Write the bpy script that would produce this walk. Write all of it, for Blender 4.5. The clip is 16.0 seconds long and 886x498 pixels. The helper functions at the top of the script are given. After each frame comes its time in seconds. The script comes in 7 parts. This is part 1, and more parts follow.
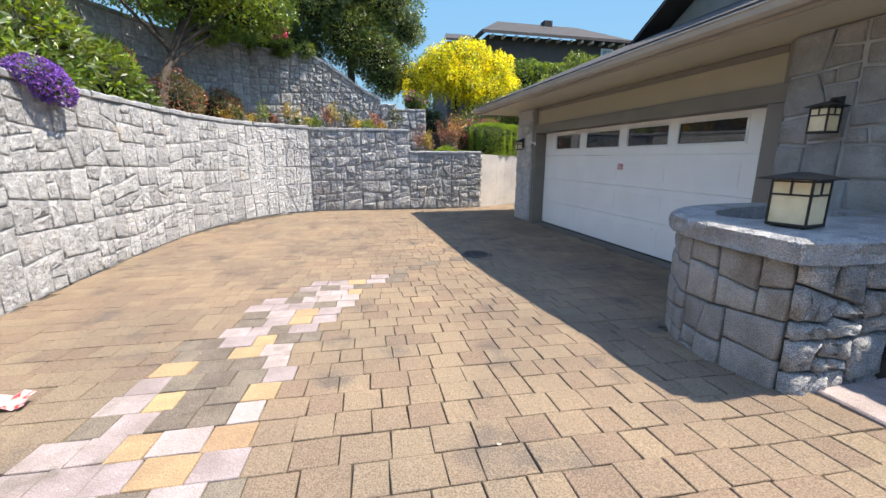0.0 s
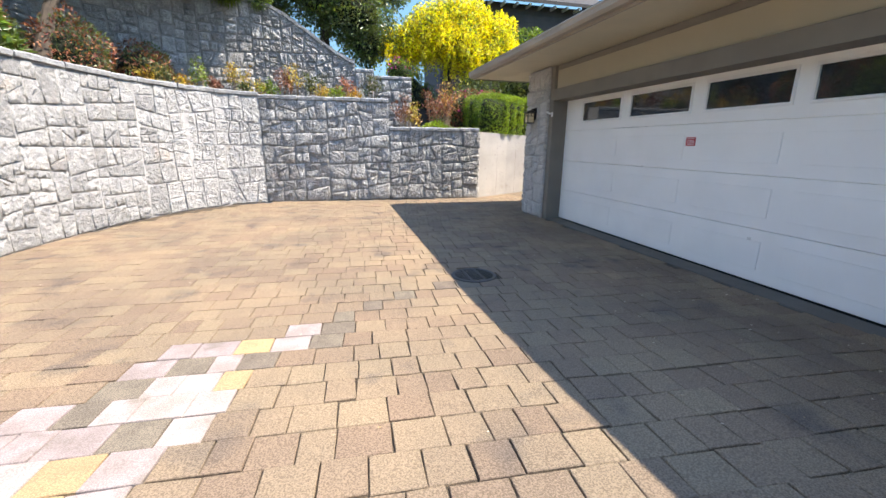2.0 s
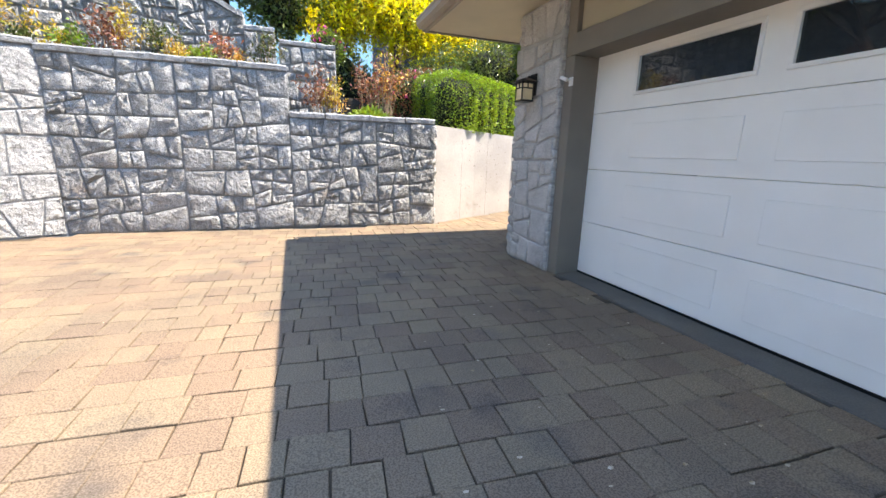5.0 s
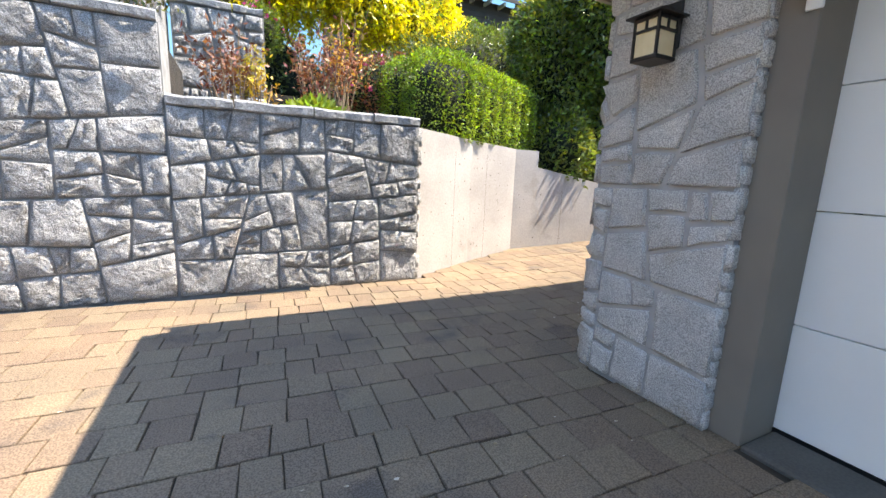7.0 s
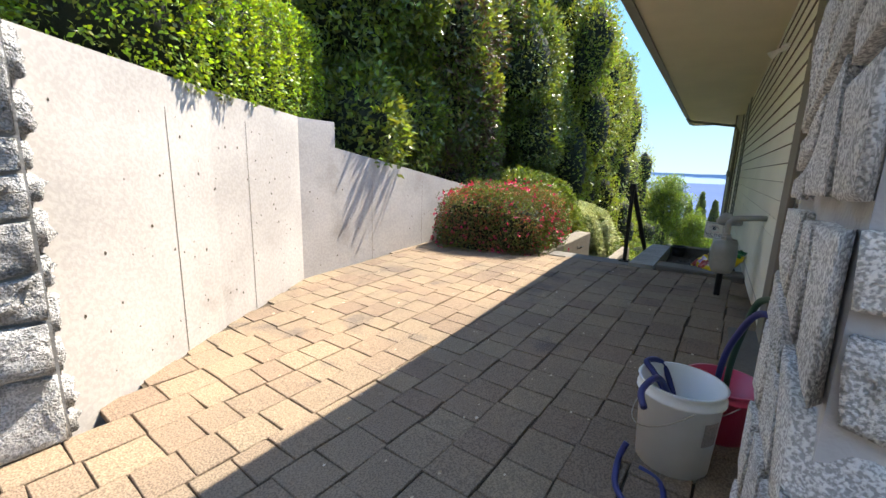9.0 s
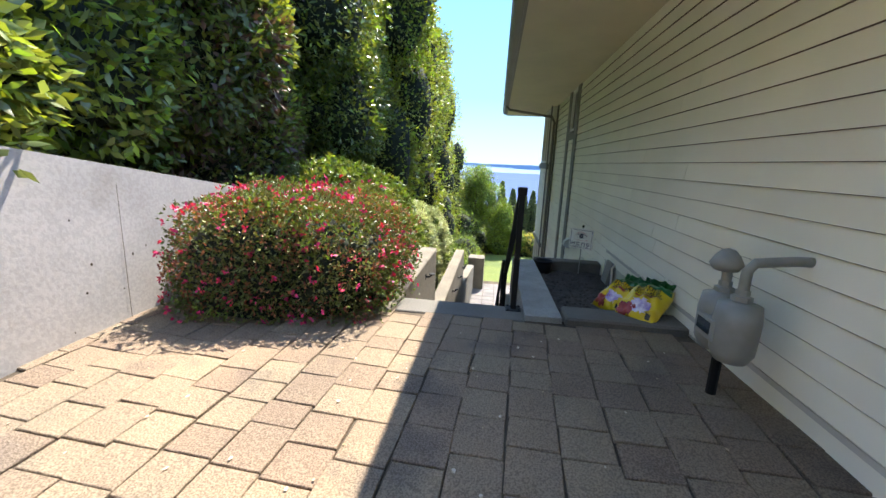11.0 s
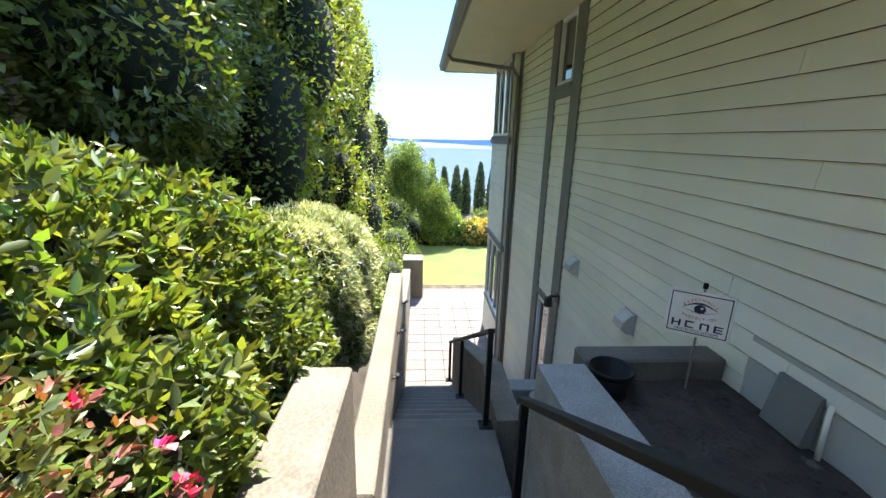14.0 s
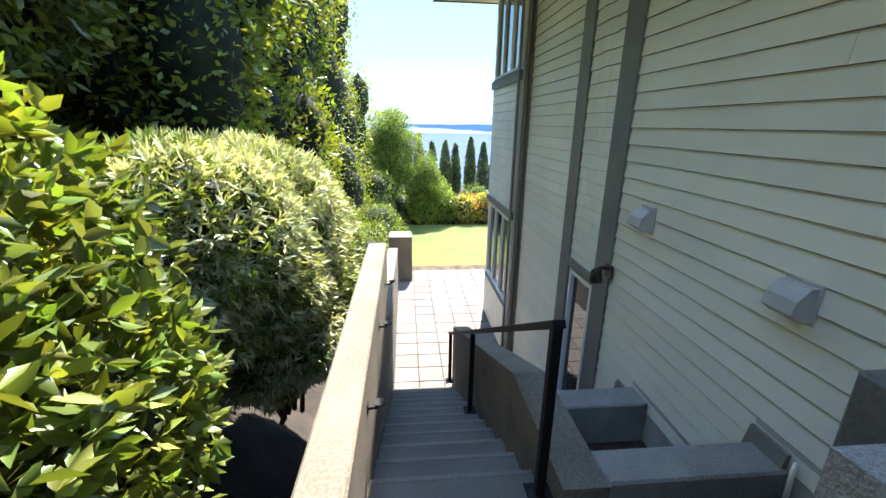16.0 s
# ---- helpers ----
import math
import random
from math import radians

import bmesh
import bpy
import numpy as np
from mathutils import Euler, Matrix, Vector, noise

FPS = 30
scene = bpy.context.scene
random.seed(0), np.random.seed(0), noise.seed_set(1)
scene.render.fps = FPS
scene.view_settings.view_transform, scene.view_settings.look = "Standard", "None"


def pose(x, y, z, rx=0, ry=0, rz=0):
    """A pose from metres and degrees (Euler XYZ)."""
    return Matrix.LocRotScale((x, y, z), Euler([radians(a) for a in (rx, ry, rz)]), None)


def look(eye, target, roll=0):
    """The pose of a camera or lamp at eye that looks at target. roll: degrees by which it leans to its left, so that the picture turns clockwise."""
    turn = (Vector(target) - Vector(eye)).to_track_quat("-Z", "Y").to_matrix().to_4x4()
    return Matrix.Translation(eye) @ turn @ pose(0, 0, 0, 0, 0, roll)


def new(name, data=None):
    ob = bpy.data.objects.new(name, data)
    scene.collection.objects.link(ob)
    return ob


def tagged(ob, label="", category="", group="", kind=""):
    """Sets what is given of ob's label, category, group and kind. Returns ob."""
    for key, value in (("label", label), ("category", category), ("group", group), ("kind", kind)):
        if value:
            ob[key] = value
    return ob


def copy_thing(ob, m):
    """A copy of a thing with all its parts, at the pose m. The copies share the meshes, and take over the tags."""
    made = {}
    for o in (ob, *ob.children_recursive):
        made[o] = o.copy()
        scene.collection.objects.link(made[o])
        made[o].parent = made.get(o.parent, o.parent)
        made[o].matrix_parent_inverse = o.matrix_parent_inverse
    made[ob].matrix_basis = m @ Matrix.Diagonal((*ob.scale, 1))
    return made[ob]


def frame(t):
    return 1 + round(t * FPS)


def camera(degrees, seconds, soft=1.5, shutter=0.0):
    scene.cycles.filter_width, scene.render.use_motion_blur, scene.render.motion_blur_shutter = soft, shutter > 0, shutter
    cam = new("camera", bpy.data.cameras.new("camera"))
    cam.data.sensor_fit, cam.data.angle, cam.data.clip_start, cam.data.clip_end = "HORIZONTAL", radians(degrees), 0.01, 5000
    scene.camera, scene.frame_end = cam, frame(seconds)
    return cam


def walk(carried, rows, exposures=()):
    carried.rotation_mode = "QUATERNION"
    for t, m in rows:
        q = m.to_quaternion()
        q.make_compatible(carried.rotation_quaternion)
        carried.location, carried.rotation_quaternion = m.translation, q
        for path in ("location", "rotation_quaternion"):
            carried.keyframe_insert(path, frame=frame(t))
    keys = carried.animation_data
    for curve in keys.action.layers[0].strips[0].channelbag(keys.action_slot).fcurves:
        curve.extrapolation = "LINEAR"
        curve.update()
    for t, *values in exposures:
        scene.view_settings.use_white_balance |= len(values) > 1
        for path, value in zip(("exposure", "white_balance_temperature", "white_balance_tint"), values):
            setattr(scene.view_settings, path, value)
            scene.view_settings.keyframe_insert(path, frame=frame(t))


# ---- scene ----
cam = camera(94.8, 16.0)
PATH = [
    (0, (0.094, 0.06, 1.569), (0.542, 1.959, 1.134), 0.2),
    (0.5, (0.253, 0.654, 1.541), (0.69, 2.559, 1.116), 0.2),
    (1, (0.432, 1.245, 1.481), (0.862, 3.146, 1.032), 0.2),
    (1.5, (0.587, 1.843, 1.411), (1.03, 3.733, 0.929), 0.5),
    (2, (0.795, 2.405, 1.369), (1.269, 4.284, 0.872), 0.6),
    (2.5, (1.017, 2.964, 1.336), (1.519, 4.839, 0.853), 0.9),
    (3, (1.262, 3.532, 1.334), (1.796, 5.405, 0.88), 1.1),
    (3.5, (1.476, 4.122, 1.287), (2.052, 5.987, 0.852), 1.3),
    (4, (1.739, 4.701, 1.249), (2.354, 6.552, 0.804), 1.5),
    (4.2, (1.819, 4.94, 1.236), (2.452, 6.783, 0.784), 1.5),
    (6.3, (2.375, 7.658, 1.178), (3.121, 9.469, 0.773), 2.2),
    (6.5, (2.441, 7.91, 1.181), (3.216, 9.713, 0.795), 2.2),
    (7, (2.568, 8.55, 1.199), (3.447, 10.309, 0.839), 2.2),
    (7.5, (2.762, 9.156, 1.186), (3.782, 10.836, 0.815), 1.6),
    (8, (3.066, 9.721, 1.172), (4.284, 11.261, 0.795), 1.0),
    (8.5, (3.424, 10.197, 1.186), (4.875, 11.517, 0.797), 1.5),
    (9, (3.896, 10.576, 1.211), (5.538, 11.647, 0.813), 1.7),
    (9.5, (4.421, 10.953, 1.217), (6.216, 11.743, 0.827), 2.3),
    (10, (5.0, 11.246, 1.198), (6.884, 11.79, 0.805), 2.7),
    (10.2, (5.238, 11.338, 1.204), (7.142, 11.803, 0.806), 2.8),
    (12.3, (7.79, 11.78, 1.262), (9.735, 11.862, 0.796), 1.5),
    (12.5, (8.01, 11.797, 1.268), (9.95, 11.868, 0.793), 1.4),
    (13, (8.615, 11.838, 1.275), (10.555, 11.874, 0.788), 1.3),
    (13.5, (9.12, 11.905, 1.272), (11.06, 11.872, 0.784), 1.3),
    (14, (9.557, 11.988, 1.222), (11.485, 11.870, 0.702), 1.5),
    (14.5, (9.953, 12.022, 1.078), (11.868, 11.852, 0.528), 1.7),
    (15, (10.32, 12.050, 0.908), (12.22, 11.855, 0.314), 1.6),
    (15.5, (10.693, 12.036, 0.715), (12.593, 11.850, 0.120), 1.2),
    (16, (11.075, 12.01, 0.516), (12.979, 11.831, -0.069), 0.9),
]
walk(cam, [(t, look(eye, target, roll)) for t, eye, target, roll in PATH],
     exposures=[(0, 2.1, 7350, 12), (2, 2.35, 7450, 12), (4, 2.6, 7450, 12), (7, 2.7, 7550, 12), (10, 2.7, 7100, 10), (12.5, 3.4, 6950, 11), (16, 3.4, 7000, 12)])

# ---- light ----
SUN_TO = Vector((1.70, -0.45, 2.85)).normalized()
world = bpy.data.worlds.new("world")
scene.world = world
world.use_nodes = True
wn = world.node_tree
sky = wn.nodes.new("ShaderNodeTexSky")
sky.sky_type = 'NISHITA'
sky.sun_disc = False
sky.sun_elevation = math.asin(SUN_TO.z)
sky.sun_rotation = math.atan2(SUN_TO.x, SUN_TO.y)
sky.air_density, sky.dust_density, sky.ozone_density = 0.9, 0.0, 2.0
wn.links.new(sky.outputs[0], wn.nodes["Background"].inputs[0])
wn.nodes["Background"].inputs[1].default_value = 0.15
sun = new("sun", bpy.data.lights.new("sun", 'SUN'))
sun.matrix_world = look((0, 0, 30), Vector((0, 0, 30)) - SUN_TO)
sun.data.energy, sun.data.angle, sun.data.color = 2.5, radians(0.5), (1.0, 0.965, 0.91)


# ---- materials ----
def material(name, base, other=None, rough=0.8, scale=4.0, fine=60.0, bump=0.3, depth=0.004, vary=0.0, metal=0.0,
             speck=0.0, island=False, stain=None, stain_scale=0.7, stain_cut=0.55, lumpy=0.0, lump_scale=24.0):
    """Two colours mixed by coarse noise, fine grain, relief, and a brightness that differs from piece to piece."""
    m = bpy.data.materials.new(name)
    m.use_nodes = True
    nt = m.node_tree
    b = nt.nodes["Principled BSDF"]
    b.inputs["Roughness"].default_value = rough
    b.inputs["Metallic"].default_value = metal
    co = nt.nodes.new("ShaderNodeTexCoord")
    geo = nt.nodes.new("ShaderNodeNewGeometry")

    def noise_at(s, detail=3.0):
        n = nt.nodes.new("ShaderNodeTexNoise")
        n.inputs["Scale"].default_value = s
        n.inputs["Detail"].default_value = detail
        nt.links.new(geo.outputs["Position"], n.inputs["Vector"])
        return n.outputs["Fac"]

    def ramp(src, lo, hi):
        r = nt.nodes.new("ShaderNodeMapRange")
        r.inputs["From Min"].default_value, r.inputs["From Max"].default_value = lo, hi
        nt.links.new(src, r.inputs["Value"])
        return r.outputs[0]

    def mix(fac, a, c, mode='MIX'):
        x = nt.nodes.new("ShaderNodeMix")
        x.data_type, x.blend_type = 'RGBA', mode
        for s, v in ((x.inputs[0], fac), (x.inputs[6], a), (x.inputs[7], c)):
            if isinstance(v, (int, float)):
                s.default_value = v
            elif isinstance(v, tuple):
                s.default_value = (*v, 1)
            else:
                nt.links.new(v, s)
        return x.outputs[2]

    other = other or tuple(c * 0.72 for c in base)
    col = mix(ramp(noise_at(scale), 0.35, 0.65), tuple(base), tuple(other))
    if stain:
        col = mix(ramp(noise_at(stain_scale, 5.0), stain_cut, stain_cut + 0.12), col, tuple(stain))
    grain = noise_at(fine, 2.0)
    if speck:
        col = mix(speck, col, mix(ramp(grain, 0.42, 0.58), (0.25, 0.25, 0.25), (1.0, 1.0, 1.0)), 'MULTIPLY')
    if vary:
        if island:
            rnd = geo.outputs["Random Per Island"]
        else:
            rnd = nt.nodes.new("ShaderNodeObjectInfo").outputs["Random"]
        hsv = nt.nodes.new("ShaderNodeHueSaturation")
        v = nt.nodes.new("ShaderNodeMapRange")
        v.inputs["To Min"].default_value, v.inputs["To Max"].default_value = 1 - vary, 1 + vary
        nt.links.new(rnd, v.inputs["Value"])
        nt.links.new(v.outputs[0], hsv.inputs["Value"])
        w = nt.nodes.new("ShaderNodeMath")
        w.operation = 'MULTIPLY_ADD'
        w.inputs[1].default_value, w.inputs[2].default_value = 0.05 * min(1, vary * 3), 0.5 - 0.025 * min(1, vary * 3)
        nt.links.new(rnd, w.inputs[0])
        nt.links.new(w.outputs[0], hsv.inputs["Hue"])
        nt.links.new(col, hsv.inputs["Color"])
        col = hsv.outputs[0]
    nt.links.new(col, b.inputs["Base Color"])
    if bump:
        bp = nt.nodes.new("ShaderNodeBump")
        bp.inputs["Strength"].default_value, bp.inputs["Distance"].default_value = bump, depth
        if lumpy:
            add = nt.nodes.new("ShaderNodeMath")
            add.operation = 'MULTIPLY_ADD'
            add.inputs[1].default_value = lumpy
            nt.links.new(noise_at(lump_scale, 6.0), add.inputs[0])
            nt.links.new(grain, add.inputs[2])
            nt.links.new(add.outputs[0], bp.inputs["Height"])
        else:
            nt.links.new(grain, bp.inputs["Height"])
        nt.links.new(bp.outputs[0], b.inputs["Normal"])
    return m


def leaf_material(name, base, other, rough=0.45, thin=0.35):
    """Leaves: colour differs from leaf to leaf, with light passing through."""
    m = material(name, base, other, rough=rough, scale=1.6, bump=0, vary=0.45, island=True)
    nt = m.node_tree
    b = nt.nodes["Principled BSDF"]
    tr = nt.nodes.new("ShaderNodeBsdfTranslucent")
    mx = nt.nodes.new("ShaderNodeMixShader")
    mx.inputs[0].default_value = thin
    src = b.inputs["Base Color"].links[0].from_socket
    gain = nt.nodes.new("ShaderNodeMix")
    gain.data_type, gain.blend_type = 'RGBA', 'MULTIPLY'
    gain.inputs[0].default_value = 1.0
    gain.inputs[7].default_value = (1.5, 1.4, 0.5, 1)
    nt.links.new(src, gain.inputs[6])
    nt.links.new(gain.outputs[2], tr.inputs[0])
    nt.links.new(b.outputs[0], mx.inputs[1])
    nt.links.new(tr.outputs[0], mx.inputs[2])
    nt.links.new(mx.outputs[0], nt.nodes["Material Output"].inputs[0])
    return m


def glass_material(name, tint=(0.02, 0.025, 0.03), rough=0.03):
    m = bpy.data.materials.new(name)
    m.use_nodes = True
    b = m.node_tree.nodes["Principled BSDF"]
    b.inputs["Base Color"].default_value = (*tint, 1)
    b.inputs["Roughness"].default_value = rough
    b.inputs["Specular IOR Level"].default_value = 0.9
    return m


GRANITE = material("granite", (0.50, 0.495, 0.485), (0.34, 0.34, 0.335), 0.88, 9, 120, 1.0, 0.014, 0.18, speck=0.6, stain=(0.44, 0.38, 0.33), stain_cut=0.62, stain_scale=2.2, lumpy=4.0, lump_scale=17)
GRANITE_SMOOTH = material("dressed granite", (0.70, 0.68, 0.65), (0.56, 0.55, 0.53), 0.88, 5, 190, 1.0, 0.005, 0.10, speck=0.68, stain=(0.54, 0.48, 0.41), stain_cut=0.6, stain_scale=2.5, lumpy=1.5, lump_scale=30)
# darker, browner copy of the dressed granite; the planter's shade is in its colour
GRANITE_DIM = material("darker browner dressed granite, planter shade painted in", (0.40, 0.385, 0.36), (0.29, 0.28, 0.265), 0.88, 5, 190, 1.0, 0.005, 0.12, speck=0.6, stain=(0.26, 0.235, 0.20), stain_cut=0.56, stain_scale=2.5, lumpy=2.0, lump_scale=30)
CAPSTONE = material("capstone granite", (0.38, 0.385, 0.39), (0.24, 0.245, 0.25), 0.88, 9, 100, 1.0, 0.008, 0.12, speck=0.4, lumpy=3.0, lump_scale=22)
MORTAR = material("mortar", (0.43, 0.42, 0.41), (0.32, 0.315, 0.31), 0.95, 6, 90, 0.6, 0.004)
MORTAR_DARK = material("grey mortar joints", (0.31, 0.305, 0.30), (0.21, 0.21, 0.205), 0.95, 6, 90, 0.6, 0.004)
PAVER = material("tan paving stone", (0.27, 0.198, 0.135), (0.205, 0.158, 0.115), 0.92, 0.9, 130, 1.0, 0.004, 0.10, speck=0.5, stain=(0.15, 0.122, 0.098), stain_cut=0.58, stain_scale=1.9, lumpy=2.0, lump_scale=45)
PAVER_JOINED = material("tan paving stone field", (0.27, 0.198, 0.135), (0.205, 0.158, 0.115), 0.92, 0.9, 130, 1.0, 0.004, 0.10, speck=0.5, island=True, stain=(0.15, 0.122, 0.098), stain_cut=0.58, stain_scale=1.9, lumpy=2.0, lump_scale=45)
PAVER_PALE = material("pale lilac paving stone", (0.36, 0.30, 0.285), (0.27, 0.22, 0.20), 0.92, 5, 150, 0.9, 0.003, 0.14, speck=0.35, stain=(0.2, 0.165, 0.14), stain_cut=0.58, stain_scale=4, lumpy=2.0, lump_scale=45)
PAVER_GREY = material("grey paving stone", (0.20, 0.165, 0.13), (0.15, 0.125, 0.10), 0.92, 6, 150, 0.9, 0.003, 0.12, speck=0.5, lumpy=2.0, lump_scale=45)
PAVER_GOLD = material("golden paving stone", (0.38, 0.26, 0.14), (0.31, 0.21, 0.115), 0.92, 6, 150, 0.9, 0.003, 0.14, speck=0.4, lumpy=2.0, lump_scale=45)
JOINT = material("sand joint", (0.095, 0.073, 0.052), (0.05, 0.04, 0.03), 0.95, 5, 120, 0.6, 0.004)
for m in (PAVER, PAVER_JOINED, PAVER_GREY, JOINT):
    m.node_tree.nodes["Principled BSDF"].inputs["Specular IOR Level"].default_value = 0.12
CONCRETE = material("cast concrete", (0.47, 0.44, 0.41), (0.385, 0.36, 0.335), 0.9, 1.7, 45, 0.35, 0.003, speck=0.15, stain=(0.33, 0.30, 0.265), stain_cut=0.6, stain_scale=1.5)
CONCRETE_WARM = material("warm weathered concrete", (0.195, 0.168, 0.128), (0.145, 0.126, 0.097), 0.9, 2.2, 60, 0.6, 0.003, speck=0.35, stain=(0.12, 0.105, 0.08), stain_cut=0.56, stain_scale=2.0)
CONCRETE_STEP = material("grey concrete steps", (0.135, 0.124, 0.106), (0.10, 0.093, 0.081), 0.9, 2.5, 80, 0.5, 0.003, speck=0.2, stain=(0.12, 0.115, 0.105), stain_cut=0.60, stain_scale=3)
NOSING = material("worn pale step edge", (0.175, 0.163, 0.143), (0.14, 0.131, 0.117), 0.9, 6, 80, 0.5, 0.003, speck=0.3)
AGGREGATE = material("exposed aggregate concrete", (0.33, 0.325, 0.305), (0.26, 0.255, 0.24), 0.9, 5, 140, 1.0, 0.006, speck=0.35, stain=(0.27, 0.265, 0.25), stain_cut=0.58, stain_scale=8, lumpy=1.5, lump_scale=40)
DOOR_WHITE = material("white painted garage door", (0.86, 0.86, 0.83), (0.82, 0.82, 0.79), 0.5, 2.0, 30, 0.05, 0.001)
WHITE = material("white paint", (0.80, 0.80, 0.78), (0.74, 0.74, 0.72), 0.5, 3, 60, 0.05, 0.001)
TAUPE = material("taupe painted trim", (0.20, 0.18, 0.15), (0.18, 0.16, 0.135), 0.7, 3, 90, 0.2, 0.001)
GREY_TRIM = material("grey painted trim", (0.20, 0.20, 0.18), (0.17, 0.17, 0.155), 0.7, 3, 90, 0.2, 0.001)
BEIGE = material("beige painted panel", (0.40, 0.355, 0.26), (0.37, 0.33, 0.245), 0.75, 1.5, 90, 0.2, 0.001)
SIDING = material("pale sage lap siding", (0.83, 0.82, 0.71), (0.78, 0.77, 0.665), 0.6, 1.8, 80, 0.15, 0.001, 0.04)
# rust brown exposed edge, darkened so the lap shadow line is painted in
SIDING_EDGE = material("rust brown board edge with painted lap shadow", (0.17, 0.125, 0.10), (0.11, 0.09, 0.075), 0.8, 3, 80, 0.3, 0.001)
SOFFIT = material("cream soffit boards", (0.60, 0.54, 0.40), (0.55, 0.5, 0.37), 0.7, 2, 80, 0.1, 0.001)
GUTTER = material("tan gutter", (0.36, 0.31, 0.245), (0.32, 0.275, 0.22), 0.5, 2, 80, 0.1, 0.001)
GUTTER_DARK = material("grey brown gutter", (0.20, 0.18, 0.16), (0.17, 0.155, 0.14), 0.5, 2, 80, 0.1, 0.001)
SHINGLE = material("dark cedar shake", (0.045, 0.040, 0.037), (0.027, 0.025, 0.024), 0.9, 3, 60, 0.6, 0.006, 0.3, island=True)
BROWN_SIDING = material("dark brown siding", (0.085, 0.07, 0.062), (0.07, 0.06, 0.053), 0.8, 2, 60, 0.3, 0.003)
BLACK_METAL = material("black painted metal", (0.005, 0.0055, 0.0065), (0.004, 0.0045, 0.005), 0.6, 8, 90, 0.1, 0.001)
BLACK_METAL.node_tree.nodes["Principled BSDF"].inputs["Specular IOR Level"].default_value = 0.25
DARK_BRONZE = material("dark bronze", (0.045, 0.037, 0.033), (0.03, 0.026, 0.024), 0.45, 8, 90, 0.2, 0.001, metal=0.5)
LAMP_GLASS = material("amber art glass", (0.78, 0.66, 0.42), (0.68, 0.55, 0.32), 0.3, 9, 60, 0.1, 0.001)
IRON = material("cast iron", (0.055, 0.05, 0.048), (0.04, 0.037, 0.035), 0.6, 12, 120, 0.5, 0.002, metal=0.3)
SOIL = material("dark soil", (0.055, 0.042, 0.034), (0.03, 0.024, 0.02), 0.95, 9, 60, 1.0, 0.02, stain=(0.16, 0.14, 0.12), stain_cut=0.66, stain_scale=9)
MULCH = material("planting bed earth", (0.04, 0.032, 0.024), (0.02, 0.017, 0.013), 0.95, 3, 40, 1.0, 0.02)
LAWN = material("lawn grass", (0.095, 0.12, 0.015), (0.055, 0.085, 0.012), 0.9, 0.7, 120, 0.6, 0.01)
GLASS = glass_material("dark window glass")
SEA = material("sea water", (0.07, 0.10, 0.19), (0.063, 0.092, 0.178), 0.9, 0.01, 0.6, 0.0)
SEA.node_tree.nodes["Principled BSDF"].inputs["Specular IOR Level"].default_value = 0.0
# the blue haze of distance is put into the land's base colour
FAR_LAND = material("far shore, haze painted in", (0.13, 0.20, 0.29), (0.12, 0.185, 0.27), 1.0, 0.004, 0.6, 0.0)
BARK = material("brown bark", (0.09, 0.068, 0.05), (0.055, 0.042, 0.033), 0.95, 6, 40, 0.9, 0.01)
TWIG = material("pale dry stems", (0.30, 0.22, 0.14), (0.22, 0.15, 0.1), 0.9, 6, 40, 0.5, 0.004)
LEAF_DARK = leaf_material("dark green leaves", (0.15, 0.185, 0.075), (0.075, 0.105, 0.045), 0.33)
LEAF_HEDGE = leaf_material("olive green hedge leaves", (0.22, 0.25, 0.05), (0.12, 0.15, 0.035), 0.45)
LEAF_DEAD = leaf_material("dead brown leaves", (0.15, 0.09, 0.06), (0.08, 0.045, 0.035), 0.5, 0.15)
LEAF_MID = leaf_material("green leaves", (0.135, 0.19, 0.035), (0.07, 0.115, 0.027), 0.4)
LEAF_LIME = leaf_material("lime leaves", (0.22, 0.29, 0.035), (0.13, 0.20, 0.03))
LEAF_GOLD = leaf_material("golden yellow leaves", (0.75, 0.64, 0.03), (0.55, 0.52, 0.03), 0.5, 0.45)
LEAF_PALE = leaf_material("pale grey green leaves", (0.54, 0.56, 0.38), (0.32, 0.37, 0.22), 0.45, 0.22)
LEAF_BOX = leaf_material("clipped hedge leaves", (0.30, 0.42, 0.03), (0.17, 0.28, 0.025), 0.45, 0.4)
LEAF_RED = leaf_material("red brown leaves", (0.34, 0.12, 0.07), (0.18, 0.07, 0.045), 0.6, 0.2)
LEAF_AZALEA = leaf_material("yellow green azalea leaves", (0.16, 0.155, 0.035), (0.06, 0.085, 0.022), 0.5, 0.15)
LEAF_ORANGE = leaf_material("orange spring leaves", (0.50, 0.24, 0.06), (0.38, 0.33, 0.06))
PETAL = leaf_material("crimson petals", (0.62, 0.03, 0.17), (0.5, 0.02, 0.10), 0.5, 0.12)
PETAL_PURPLE = leaf_material("violet petals", (0.22, 0.11, 0.55), (0.17, 0.08, 0.42))
PETAL_PINK = leaf_material("magenta petals", (0.55, 0.06, 0.28), (0.45, 0.05, 0.22), 0.5, 0.12)
# near-black filler for foliage cores: the inner shade is put into the colour
INNER = material("inner mass, shade painted in", (0.016, 0.022, 0.008), (0.008, 0.011, 0.004), 0.95, 6, 30, 0.8, 0.02)


# ---- mesh helpers ----
def finish(bm, name, mat, smooth=False):
    me = bpy.data.meshes.new(name)
    bm.normal_update()
    bm.to_mesh(me)
    bm.free()
    me.materials.append(mat)
    if smooth:
        me.shade_smooth()
    return me


def part(name, bm, mat, parent=None, label="", smooth=False):
    ob = new(name, finish(bm, name, mat, smooth))
    if parent:
        ob.parent = parent
    return tagged(ob, label)


def thing(name, label, category, group="", at=(0, 0, 0)):
    ob = new(name)
    ob.matrix_world = pose(*at)
    ob.empty_display_size = 0.2
    return tagged(ob, label, category, group)


